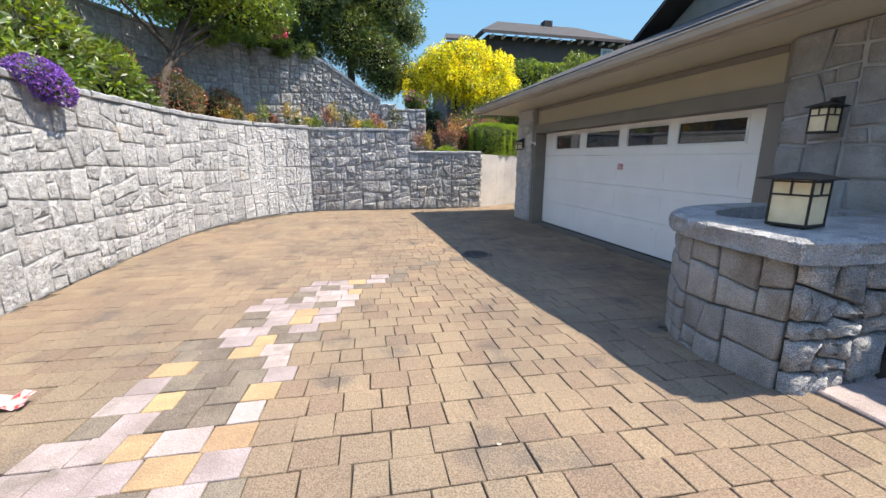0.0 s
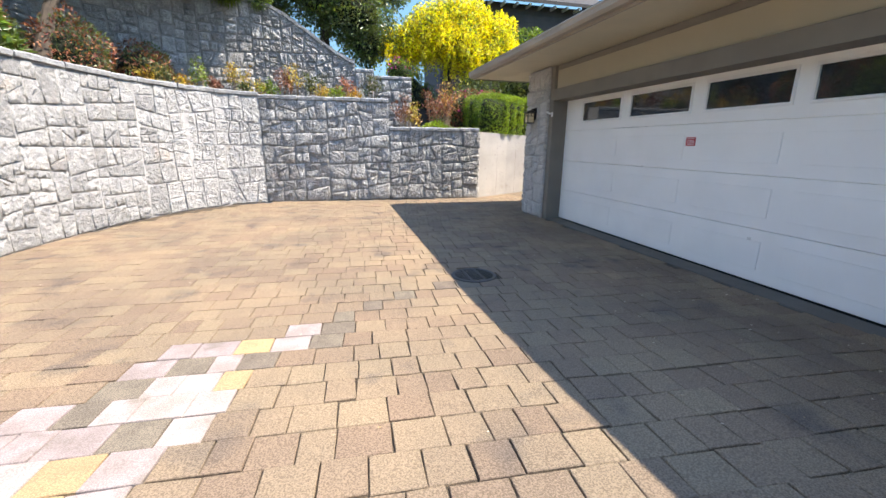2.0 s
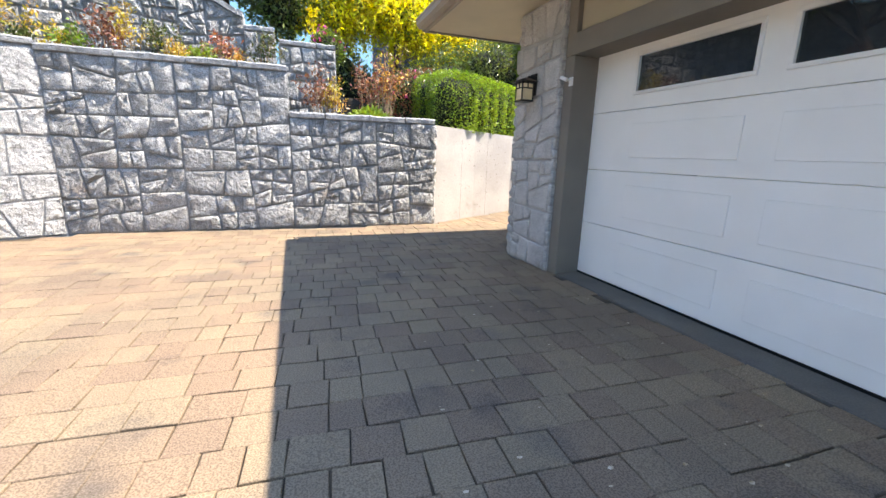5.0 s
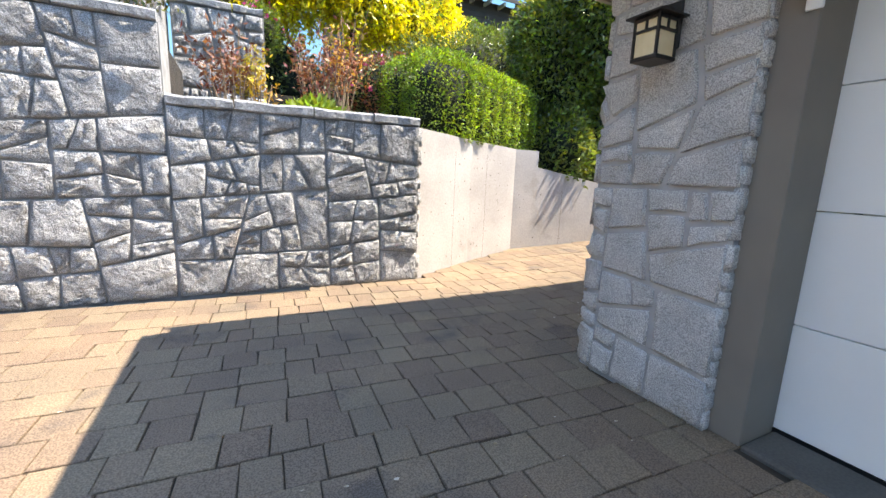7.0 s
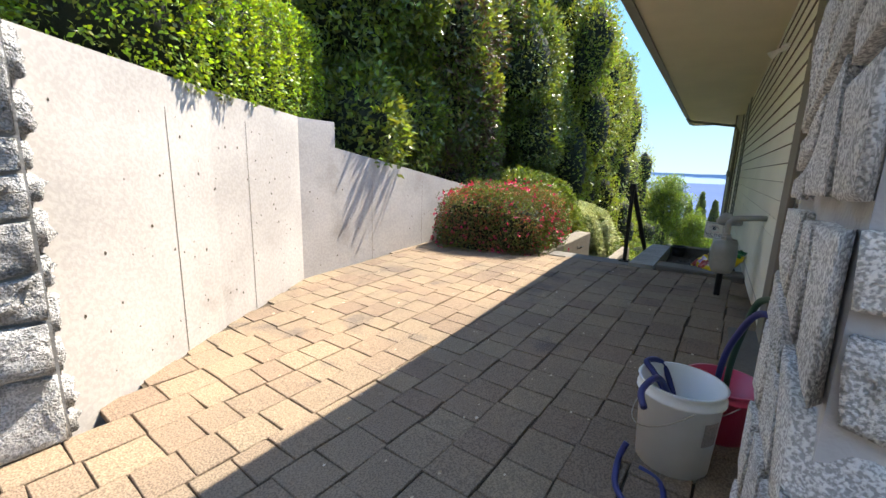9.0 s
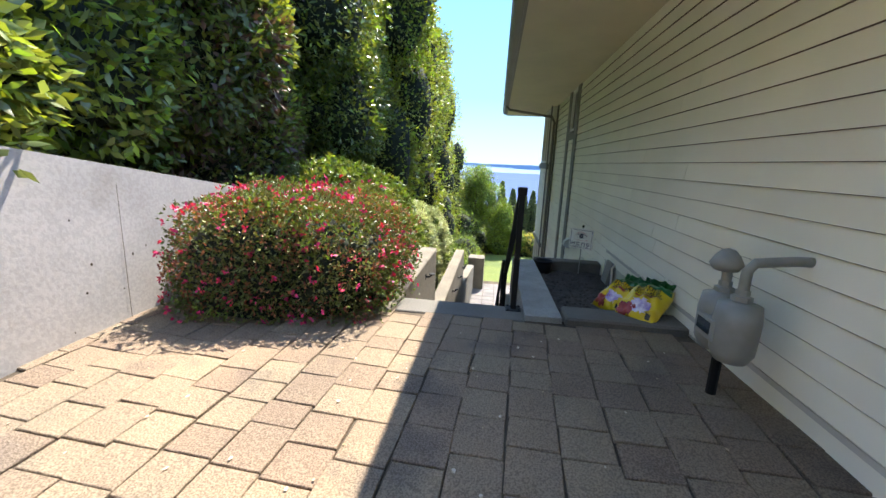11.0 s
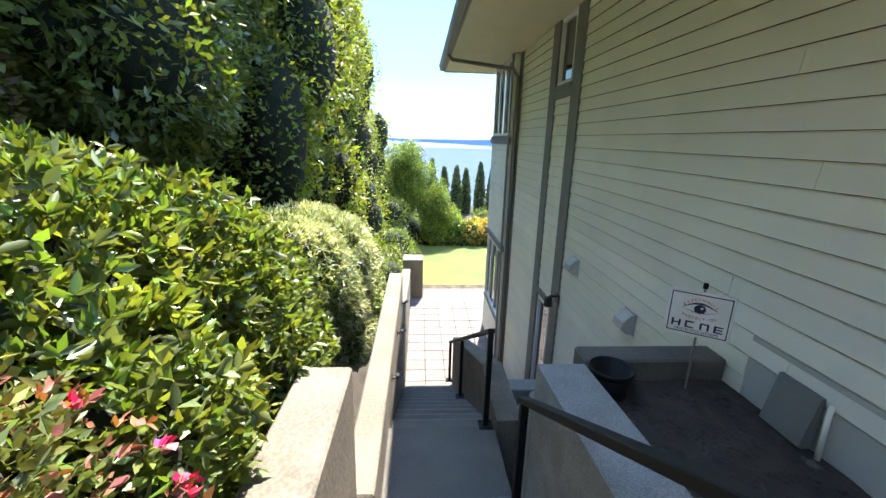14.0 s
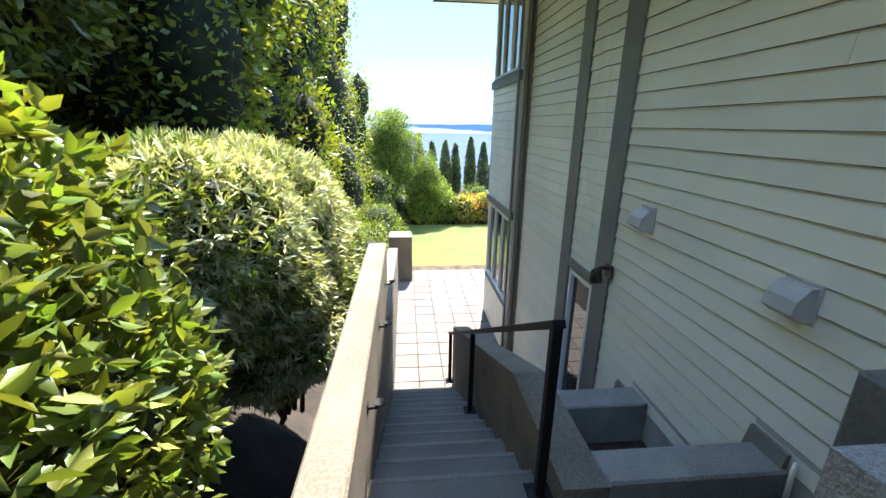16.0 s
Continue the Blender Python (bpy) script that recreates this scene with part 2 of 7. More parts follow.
def structure(name, bm, mat, label="", smooth=False):
    return tagged(part(name, bm, mat, smooth=smooth), label, kind="structure")


def box(bm, x0, x1, y0, y1, z0, z1, bevel=0.0, m=None):
    vs = [bm.verts.new((x, y, z)) for z in (z0, z1) for y in (y0, y1) for x in (x0, x1)]
    fs = [bm.faces.new([vs[i] for i in f]) for f in ((0, 2, 3, 1), (4, 5, 7, 6), (0, 1, 5, 4), (2, 6, 7, 3), (0, 4, 6, 2), (1, 3, 7, 5))]
    if m is not None:
        bmesh.ops.transform(bm, matrix=m, verts=vs)
    if bevel:
        es = list({e for f in fs for e in f.edges})
        bmesh.ops.bevel(bm, geom=es, offset=bevel, segments=1, affect='EDGES', profile=0.5)
    return vs


def boxed(*a, **k):
    bm = bmesh.new()
    box(bm, *a, **k)
    return bm


def prism(bm, outline, z0, z1):
    """An upright prism on an outline [(x, y)] that runs anticlockwise; z0, z1 numbers or functions of x, y."""
    f0 = z0 if callable(z0) else (lambda x, y: z0)
    f1 = z1 if callable(z1) else (lambda x, y: z1)
    lo = [bm.verts.new((x, y, f0(x, y))) for x, y in outline]
    hi = [bm.verts.new((x, y, f1(x, y))) for x, y in outline]
    n = len(outline)
    bm.faces.new(lo[::-1])
    bm.faces.new(hi)
    for i in range(n):
        bm.faces.new((lo[i], lo[(i + 1) % n], hi[(i + 1) % n], hi[i]))


def tube(bm, pts, radii, sides=8, cap=True):
    """A round tube through points; radii one number or one for each point."""
    pts = [Vector(p) for p in pts]
    if isinstance(radii, (int, float)):
        radii = [radii] * len(pts)
    rings = []
    side = None
    for i, p in enumerate(pts):
        d = (pts[min(i + 1, len(pts) - 1)] - pts[max(i - 1, 0)]).normalized()
        if side is None:
            side = d.orthogonal().normalized()
        side = (side - d * side.dot(d)).normalized()
        up = d.cross(side)
        rings.append([bm.verts.new(p + radii[i] * (math.cos(a) * side + math.sin(a) * up)) for a in [2 * math.pi * k / sides for k in range(sides)]])
    for a, b in zip(rings, rings[1:]):
        for k in range(sides):
            bm.faces.new((a[k], a[(k + 1) % sides], b[(k + 1) % sides], b[k]))
    if cap:
        bm.faces.new(rings[0][::-1])
        bm.faces.new(rings[-1])


def lathe(bm, profile, sides=20, at=(0, 0, 0)):
    """A turned shape from (radius, z) pairs."""
    rings = []
    for r, z in profile:
        rings.append([bm.verts.new((at[0] + r * math.cos(a), at[1] + r * math.sin(a), at[2] + z)) for a in [2 * math.pi * k / sides for k in range(sides)]])
    for a, b in zip(rings, rings[1:]):
        for k in range(sides):
            bm.faces.new((a[k], a[(k + 1) % sides], b[(k + 1) % sides], b[k]))
    return rings


def smoothstep(t):
    t = min(1.0, max(0.0, t))
    return t * t * (3 - 2 * t)


def ground_z(x, y):
    """The drive rises a little towards the street."""
    drive = 0.30 * max(0.0, (6 - y) / 6) ** 1.3 * (1 - 0.6 * smoothstep((x - 3.4) / 1.2))
    side = 0.11 * smoothstep((x - 5) / 4) + 0.05 * smoothstep((11.6 - y) / 1.4) * smoothstep((x - 4.9) / 1.5) * (1 - smoothstep((x - 7.6) / 1.4))
    return drive if x < 4.7 else side


# ---- large structure ----
# drive bed under the paving, graded like the drive
bm = bmesh.new()
xs = [-3.7, -2, 0, 1.98, 2.32, 3.4, 4.0, 4.7]
ys = sorted([-6 + 0.75 * i for i in range(26)] + [6.23, 6.57])
grid = {(x, y): bm.verts.new((x, y, ground_z(x, y) - 0.014)) for x in xs for y in ys}
for x, x2 in zip(xs, xs[1:]):
    for y, y2 in zip(ys, ys[1:]):
        if (x, y) != (1.98, 6.23):
            bm.faces.new((grid[x, y], grid[x2, y], grid[x2, y2], grid[x, y2]))
xs, ys = [4.7 + 0.45 * i for i in range(11)], [9.4 + 0.47 * i for i in range(11)]
grid = {(x, y): bm.verts.new((x, y, ground_z(x, y) - 0.014)) for x in xs for y in ys}
for x, x2 in zip(xs, xs[1:]):
    for y, y2 in zip(ys, ys[1:]):
        bm.faces.new((grid[x, y], grid[x2, y], grid[x2, y2], grid[x, y2]))
xs, ys = [4.7, 5.05], [3.7, 6.6, 9.5]
bm.faces.new([bm.verts.new(p) for p in ((4.7, 3.7, -0.02), (5.05, 3.7, -0.02), (5.05, 9.5, -0.02), (4.7, 9.5, -0.02))])
structure("pavement_bed", bm, JOINT, "dark sand between the paving stones")

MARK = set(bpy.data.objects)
# ground: terraces that drop from the drive to the garden, the shore slope and on to the horizon
bm = bmesh.new()
xs = [-4000, -300, -60, -20, 9.0, 11, 13, 15, 17, 21, 40, 60, 120, 400, 2500]
ys = [-4000, -200, -30, 9.9, 12.65, 14.6, 30, 80, 300, 4000]


def land(x, y):
    if x >= 60:
        return -8.0 - (x - 60) * 0.35 if x < 210 else -66.0
    if y <= 9.9 or x < 9:
        base = -0.4 if x < 9 else -3.75
    elif y < 12.65 + 0.01:
        base = -3.75
    else:
        base = max(-3.75, -0.15 - 0.45 * max(0, x - 10))
    return base if x <= 41 else -5.0


grid = {(x, y): bm.verts.new((x, y, land(x, y))) for x in xs for y in ys}
for x, x2 in zip(xs, xs[1:]):
    for y, y2 in zip(ys, ys[1:]):
        bm.faces.new((grid[x, y], grid[x2, y], grid[x2, y2], grid[x, y2]))
structure("ground", bm, MULCH, "brown earth of the planting beds and slopes")
structure("lawn", boxed(22.0, 27.4, -6, 16.5, -3.9, -3.62), LAWN, "mown green lawn beyond the patio")
bm = bmesh.new()
box(bm, 150, 4990, -4500, 4500, -62, -60)
structure("water", bm, SEA, "calm blue sea down to the horizon")
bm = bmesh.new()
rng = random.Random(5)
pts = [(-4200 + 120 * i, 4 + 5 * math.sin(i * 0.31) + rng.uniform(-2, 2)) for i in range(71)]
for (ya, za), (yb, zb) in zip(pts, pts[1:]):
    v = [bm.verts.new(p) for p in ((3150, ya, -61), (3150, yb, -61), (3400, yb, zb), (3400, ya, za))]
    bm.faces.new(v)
structure("backdrop", bm, FAR_LAND, "low shore across the water, blue haze painted in")

bm = bmesh.new()
n = 96
rows = [[bm.verts.new((4700 * math.cos(2 * math.pi * i / n), 4700 * math.sin(2 * math.pi * i / n), z)) for i in range(n)] for z in (-64, 400, 1100, 2300)]
for a, c in zip(rows, rows[1:]):
    for i in range(n):
        bm.faces.new((a[i], c[i], c[(i + 1) % n], a[(i + 1) % n]))
SKY_LOW = bpy.data.materials.new("clear low sky")
SKY_LOW.use_nodes = True
st = SKY_LOW.node_tree
st.nodes.remove(st.nodes["Principled BSDF"])
em = st.nodes.new("ShaderNodeEmission")
pos = st.nodes.new("ShaderNodeNewGeometry")
sep = st.nodes.new("ShaderNodeSeparateXYZ")
rmp = st.nodes.new("ShaderNodeValToRGB")
rng_map = st.nodes.new("ShaderNodeMapRange")
rng_map.inputs["From Min"].default_value, rng_map.inputs["From Max"].default_value = -60.0, 2300.0
st.links.new(pos.outputs["Position"], sep.inputs[0])
st.links.new(sep.outputs["Z"], rng_map.inputs["Value"])
st.links.new(rng_map.outputs[0], rmp.inputs[0])
rmp.color_ramp.elements[0].color = (0.132, 0.170, 0.196, 1)
rmp.color_ramp.elements[1].color = (0.047, 0.13, 0.26, 1)
mid = rmp.color_ramp.elements.new(0.32)
mid.color = (0.075, 0.155, 0.235, 1)
st.links.new(rmp.outputs[0], em.inputs[0])
st.links.new(em.outputs[0], st.nodes["Material Output"].inputs[0])
structure("backdrop_sky", bm, SKY_LOW, "clear blue sky paling towards the horizon", True)

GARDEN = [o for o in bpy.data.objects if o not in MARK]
# garage and house body
RIDGE = 2.74          # underside of the eaves
bm = bmesh.new()
box(bm, 4.74, 5.0, -2.0, 3.79, 0, RIDGE)
box(bm, 4.74, 5.0, 3.79, 9.46, 2.17, RIDGE)
box(bm, 4.74, 5.0, 9.46, 10.1, 0, RIDGE)
structure("wall_west", bm, BEIGE, "beige painted garage front")
structure("beige_panel", boxed(4.655, 4.735, 3.62, 9.46, 2.35, RIDGE), BEIGE, "beige painted panel over the garage door")
WALL_Y = 10.16
bm = bmesh.new()
box(bm, 5.0, 6.2, WALL_Y - 0.25, WALL_Y, -0.3, 2.9)
box(bm, 6.2, 7.13, WALL_Y - 0.25, WALL_Y, 2.2, 2.9)
box(bm, 7.13, 14.68, WALL_Y - 0.25, WALL_Y, -3.8, 2.9)
box(bm, 14.68, 15.26, WALL_Y - 0.25, WALL_Y, -0.94, 1.93)
box(bm, 14.68, 15.26, WALL_Y - 0.25, WALL_Y, -3.8, -2.64)
box(bm, 15.26, 19.6, WALL_Y - 0.25, WALL_Y, -3.8, 2.9)
structure("wall_north", bm, SIDING, "pale sage sheathing behind the lap siding")
bm = bmesh.new()
box(bm, 5.0, 19.6, -2.0, -1.75, -3.8, 2.9)
box(bm, 19.35, 19.6, -1.75, WALL_Y - 0.25, -3.8, 2.9)
structure("wall_far", bm, SIDING, "pale sage outer walls that close the house")
structure("floor", boxed(5.0, 19.6, -1.75, WALL_Y - 0.26, -0.3, -0.05), CONCRETE, "grey floor slab inside")


# eaves, roof
EX, EY, ES = 3.72, 11.45, 1.35
bm = bmesh.new()
box(bm, EX + 0.02, 4.74, ES, EY - 0.02, RIDGE + 0.01, RIDGE + 0.035)
box(bm, 4.74, 19.8, WALL_Y, EY - 0.02, RIDGE + 0.01, RIDGE + 0.035)
structure("soffit", bm, SOFFIT, "cream tongue-and-groove boarded soffit")
bm = bmesh.new()
run, rise = 5.0, 2.1


def roof_quad(bm, a, b, c, d, th=0.05):
    lo = [bm.verts.new(p) for p in (a, b, c, d)]
    hi = [bm.verts.new((p[0], p[1], p[2] + th)) for p in (a, b, c, d)]
    bm.faces.new(lo[::-1])
    bm.faces.new(hi)
    for i in range(4):
        bm.faces.new((lo[i], lo[(i + 1) % 4], hi[(i + 1) % 4], hi[i]))


ez = RIDGE + 0.15
roof_quad(bm, (EX, ES, ez), (EX + run, ES, ez + rise), (EX + run, EY - run, ez + rise), (EX, EY, ez))
roof_quad(bm, (EX, EY, ez), (EX + run, EY - run, ez + rise), (19.8 - run, EY - run, ez + rise), (19.8, EY, ez))
roof_quad(bm, (EX + run, ES, ez + rise), (19.8 - run, ES, ez + rise), (19.8 - run, EY - run, ez + rise), (EX + run, EY - run, ez + rise))
structure("roof", bm, SHINGLE, "dark cedar shake roof")


def gutter(name, p, q, mat, label):
    """An eaves gutter with a fascia board behind it, from p to q."""
    p, q = Vector(p), Vector(q)
    d = (q - p).normalized()
    n = Vector((-d.y, d.x, 0))
    prof = [(0.0, 0.0), (0.07, 0.0), (0.10, 0.035), (0.105, 0.085), (0.118, 0.10), (0.112, 0.115), (0.09, 0.11), (0.085, 0.04), (0.0, 0.02)]
    bm = bmesh.new()
    a = [bm.verts.new(p + n * u + Vector((0, 0, v))) for u, v in prof]
    b = [bm.verts.new(q + n * u + Vector((0, 0, v))) for u, v in prof]
    k = len(prof)
    for i in range(k):
        bm.faces.new((a[i], a[(i + 1) % k], b[(i + 1) % k], b[i]))
    bm.faces.new(a[::-1])
    bm.faces.new(b)
    ob = structure(name, bm, mat, label)
    bm = bmesh.new()
    a = [bm.verts.new(p + n * u + Vector((0, 0, v))) for u, v in ((-0.03, -0.03), (-0.002, -0.03), (-0.002, 0.14), (-0.03, 0.14))]
    b = [bm.verts.new(q + n * u + Vector((0, 0, v))) for u, v in ((-0.03, -0.03), (-0.002, -0.03), (-0.002, 0.14), (-0.03, 0.14))]
    for i in range(4):
        bm.faces.new((a[i], a[(i + 1) % 4], b[(i + 1) % 4], b[i]))
    bm.faces.new(a[::-1])
    bm.faces.new(b)
    part("fascia_board", bm, mat, ob)
    return ob


gutter("gutter_west", (EX, ES, RIDGE + 0.02), (EX, EY, RIDGE + 0.02), GUTTER, "tan metal gutter along the garage eave")
gutter("gutter_north", (EX, EY, RIDGE + 0.02), (19.8, EY, RIDGE + 0.02), GUTTER_DARK, "grey brown gutter along the side eave")
gutter("gutter_east", (19.8, EY, RIDGE + 0.02), (19.8, 8.0, RIDGE + 0.02), GUTTER_DARK, "grey brown gutter round the far eave")

# gable over the garage
bm = bmesh.new()
vs = [bm.verts.new(p) for p in ((6.2, 0.2, 3.8), (6.2, 7.6, 3.8), (6.2, 3.9, 6.0))]
vs2 = [bm.verts.new((v.co.x + 2.5, v.co.y, v.co.z)) for v in vs]
bm.faces.new(vs)
bm.faces.new(vs2[::-1])
for i in range(3):
    bm.faces.new((vs[i], vs2[i], vs2[(i + 1) % 3], vs[(i + 1) % 3]))
structure("gable", bm, GREY_TRIM, "dark grey gable above the garage")
bm = bmesh.new()
roof_quad(bm, (5.8, -0.2, 3.7), (8.7, -0.2, 3.7), (8.7, 3.9, 6.12), (5.8, 3.9, 6.12), 0.08)
roof_quad(bm, (5.8, 3.9, 6.12), (8.7, 3.9, 6.12), (8.7, 8.0, 3.7), (5.8, 8.0, 3.7), 0.08)
structure("gable_roof", bm, SHINGLE, "dark cedar shake gable roof")


# ---- rubble stone walls ----
def split(poly, area, rng, lean):
    """Cuts a convex outline by tilted lines until each piece is near the area."""
    out, todo = [], [poly]
    while todo:
        p = todo.pop()
        a = 0.5 * sum(p[i][0] * p[(i + 1) % len(p)][1] - p[(i + 1) % len(p)][0] * p[i][1] for i in range(len(p)))
        w = max(q[0] for q in p) - min(q[0] for q in p)
        h = max(q[1] for q in p) - min(q[1] for q in p)
        if a < area * rng.choice((0.5, 1.0, 1.5, 2.2)) and max(w, h) < 2.0 * min(w, h) or a < area * 0.3:
            out.append(p)
            continue
        mx, my = sum(q[0] for q in p) / len(p), sum(q[1] for q in p) / len(p)
        best = None
        for _ in range(6):
            one, two = cut(p, mx + rng.uniform(-0.13, 0.13) * w, my + rng.uniform(-0.13, 0.13) * h, w, h, rng, lean)
            if len(one) < 3 or len(two) < 3:
                continue
            q = min(compact(one), compact(two))
            if best is None or q > best[0]:
                best = (q, one, two)
            if q > 0.60:
                break
        if best is None:
            out.append(p)
        else:
            todo += [best[1], best[2]]
    return out


def compact(p):
    """1 for a square outline, less for slivers."""
    a = 0.5 * sum(p[i][0] * p[(i + 1) % len(p)][1] - p[(i + 1) % len(p)][0] * p[i][1] for i in range(len(p)))
    edge = [math.hypot(p[i][0] - p[(i + 1) % len(p)][0], p[i][1] - p[(i + 1) % len(p)][1]) for i in range(len(p))]
    return 16 * a / sum(edge) ** 2 - (0.25 if min(edge) < 0.05 else 0) - (0.2 if len(p) == 3 else 0)


def cut(p, cx, cy, w, h, rng, lean):
    ang = rng.gauss(0, lean) * (2.2 if rng.random() < 0.2 else 1) * min(1.5, 0.5 / max(w, h)) + (math.pi / 2 if w > h * rng.uniform(0.9, 1.6) else 0)
    nx, ny = -math.sin(ang), math.cos(ang)
    one, two = [], []
    for i, q in enumerate(p):
        r = p[(i + 1) % len(p)]
        dq, dr = (q[0] - cx) * nx + (q[1] - cy) * ny, (r[0] - cx) * nx + (r[1] - cy) * ny
        (one if dq >= 0 else two).append(q)
        if dq * dr < 0:
            k = dq / (dq - dr)
            m = (q[0] + k * (r[0] - q[0]), q[1] + k * (r[1] - q[1]))
            one.append(m)
            two.append(m)
    return one, two


def stone_bm(bm, poly, place, rng, gap, proud, rough):
    """One stone: a ragged outline, a rounded shoulder and an uneven face."""
    pts = []
    n = len(poly)
    for i in range(n):
        a, b = poly[i], poly[(i + 1) % n]
        pts.append(a)
        ln = math.hypot(a[0] - b[0], a[1] - b[1])
        if ln > 0.09 and n < 6:
            k = rng.uniform(0.35, 0.65)
            pts.append((a[0] + k * (b[0] - a[0]), a[1] + k * (b[1] - a[1])))
    cx, cy = sum(q[0] for q in pts) / len(pts), sum(q[1] for q in pts) / len(pts)
    rmin = min(math.hypot(q[0] - cx, q[1] - cy) for q in pts)
    rings = []
    tx, ty = rng.gauss(0, rough * 0.45), rng.gauss(0, rough * 0.45)
    lift = proud * rng.uniform(0.7, 1.3)
    jit = [rng.uniform(-0.25, 0.25) * gap for _ in pts]
    for inset, d, j in ((gap * 0.5, -0.03, 0), (gap * 0.55, lift * 0.7, 0), (gap * 0.55 + 0.010, lift, rough * 0.4), (gap * 0.55 + 0.05, lift * 1.05, rough * 1.2)):
        ring = []
        for q, jj in zip(pts, jit):
            r = max(0.02, math.hypot(q[0] - cx, q[1] - cy))
            s = max(0.3, 1 - (inset * 1.25 + jj + 0.13 * max(0.0, r - rmin) * gap / 0.02) / r)
            u, v = cx + (q[0] - cx) * s, cy + (q[1] - cy) * s
            dd = d if d < 0 else d + (u - cx) * tx / 0.2 + (v - cy) * ty / 0.2 + (rng.gauss(0, j) if j else 0)
            ring.append(bm.verts.new(place(u, v, dd)))
        rings.append(ring)
    k = len(pts)
    for a, b in zip(rings, rings[1:]):
        for i in range(k):
            bm.faces.new((a[i], a[(i + 1) % k], b[(i + 1) % k], b[i]))
    c = bm.verts.new(place(cx + rng.uniform(-0.02, 0.02), cy + rng.uniform(-0.02, 0.02), lift + rng.gauss(rough * 0.4, rough * 0.5)))
    for i in range(k):
        bm.faces.new((rings[-1][i], rings[-1][(i + 1) % k], c))


def along(path):
    """A function (distance, height, out) -> place, for a path whose outer side is on its right."""
    pts = [Vector((*p, 0)) for p in path]
    lens = [(b - a).length for a, b in zip(pts, pts[1:])]
    total = sum(lens)
    norms = []
    for i in range(len(pts)):
        d = (pts[min(i + 1, len(pts) - 1)] - pts[max(i - 1, 0)]).normalized()
        norms.append(Vector((d.y, -d.x, 0)))

    def place(u, v, d):
        s = min(max(u, 0), total)
        for i, ln in enumerate(lens):
            if s <= ln or i == len(lens) - 1:
                k = s / ln
                p = pts[i].lerp(pts[i + 1], k)
                nn = norms[i].lerp(norms[i + 1], k).normalized()
                return p + nn * d + Vector((0, 0, v))
            s -= ln
    return place, total


def backing(name, path, z0, z1, thick, mat, label):
    """The mortared core of a wall behind its face path (outer side on the right); z1 a number or a function of x, y."""
    place, total = along(path)
    n = max(2, int(total / 0.35))
    bm = bmesh.new()
    rows = []
    for i in range(n + 1):
        s = total * i / n
        a, b = place(s, 0, 0), place(s, 0, -thick)
        za = z1(a.x, a.y) if callable(z1) else z1
        rows.append([bm.verts.new((a.x, a.y, z0)), bm.verts.new((a.x, a.y, za)), bm.verts.new((b.x, b.y, za)), bm.verts.new((b.x, b.y, z0))])
    for a, b in zip(rows, rows[1:]):
        for k in range(4):
            bm.faces.new((a[k], b[k], b[(k + 1) % 4], a[(k + 1) % 4]))
    bm.faces.new(rows[0])
    bm.faces.new(rows[-1][::-1])
    return structure(name, bm, mat, label)


def stones(owner, path, z0, z1, area, seed, mat=GRANITE, gap=0.022, proud=0.035, rough=0.012, lean=0.13, limit=300, s0=0.0, s1=None, near=None, name="stone"):
    """Clothes a path from height z0 to z1 with stones; those past the limit are joined."""
    rng = random.Random(seed)
    place, total = along(path)
    s1 = total if s1 is None else s1
    polys = split([(s0, z0), (s1, z0), (s1, z1), (s0, z1)], area, rng, lean)
    if near:
        polys.sort(key=lambda p: (place(p[0][0], p[0][1], 0) - Vector(near)).length)
    rest = bmesh.new()
    for i, p in enumerate(polys):
        if i < limit:
            bm = bmesh.new()
            stone_bm(bm, p, place, rng, gap, proud, rough)
            part(name, bm, mat, owner, smooth=True)
        else:
            stone_bm(rest, p, place, rng, gap, proud, rough)
    if len(polys) > limit:
        tagged(part("stones", rest, mat, owner), kind="stuff")
    else:
        rest.free()


def caps(owner, path, z, seed, depth=0.42, over=0.05, high=0.09, long=0.6):
    """Flat capstones along the top of a wall."""
    rng = random.Random(seed)
    place, total = along(path)
    s = 0.0
    while s < total - 0.05:
        e = min(total, s + long * rng.uniform(0.7, 1.4))
        if total - e < 0.2:
            e = total
        bm = bmesh.new()
        k = 4
        rows = []
        for i in range(k + 1):
            u = s + 0.008 + (e - s - 0.016) * i / k
            o = over + rng.uniform(-0.012, 0.012)
            zb, zt = z + rng.uniform(-0.006, 0.006), z + high + rng.uniform(-0.008, 0.008)
            rows.append([bm.verts.new(place(u, zb, -depth)), bm.verts.new(place(u, zt, -depth)), bm.verts.new(place(u, zt, o - 0.025)),
                         bm.verts.new(place(u, zt - 0.02, o)), bm.verts.new(place(u, zb + 0.012, o - 0.004)), bm.verts.new(place(u, zb, o - 0.02))])
        for a, b in zip(rows, rows[1:]):
            for j in range(6):
                bm.faces.new((a[j], a[(j + 1) % 6], b[(j + 1) % 6], b[j]))
        bm.faces.new(rows[0][::-1])
        bm.faces.new(rows[-1])
        part("capstone", bm, CAPSTONE, owner)
        s = e


LEFT = [(-2.9, -2.0), (-3.05, 1.0), (-3.25, 4.0), (-3.35, 5.5), (-3.33, 7.0), (-3.2, 8.6), (-2.98, 10.0), (-2.65, 11.1), (-2.15, 12.0), (-1.6, 12.55), (-0.9, 12.85)]
w = backing("retaining_wall_curved", LEFT, -0.3, 2.38, 0.4, MORTAR, "curved retaining wall of pale grey granite rubble")
CURVED = w
BACK_HI, BACK_LO = [(-0.9, 12.85), (2.03, 12.82)], [(2.03, 12.82), (4.34, 12.78)]
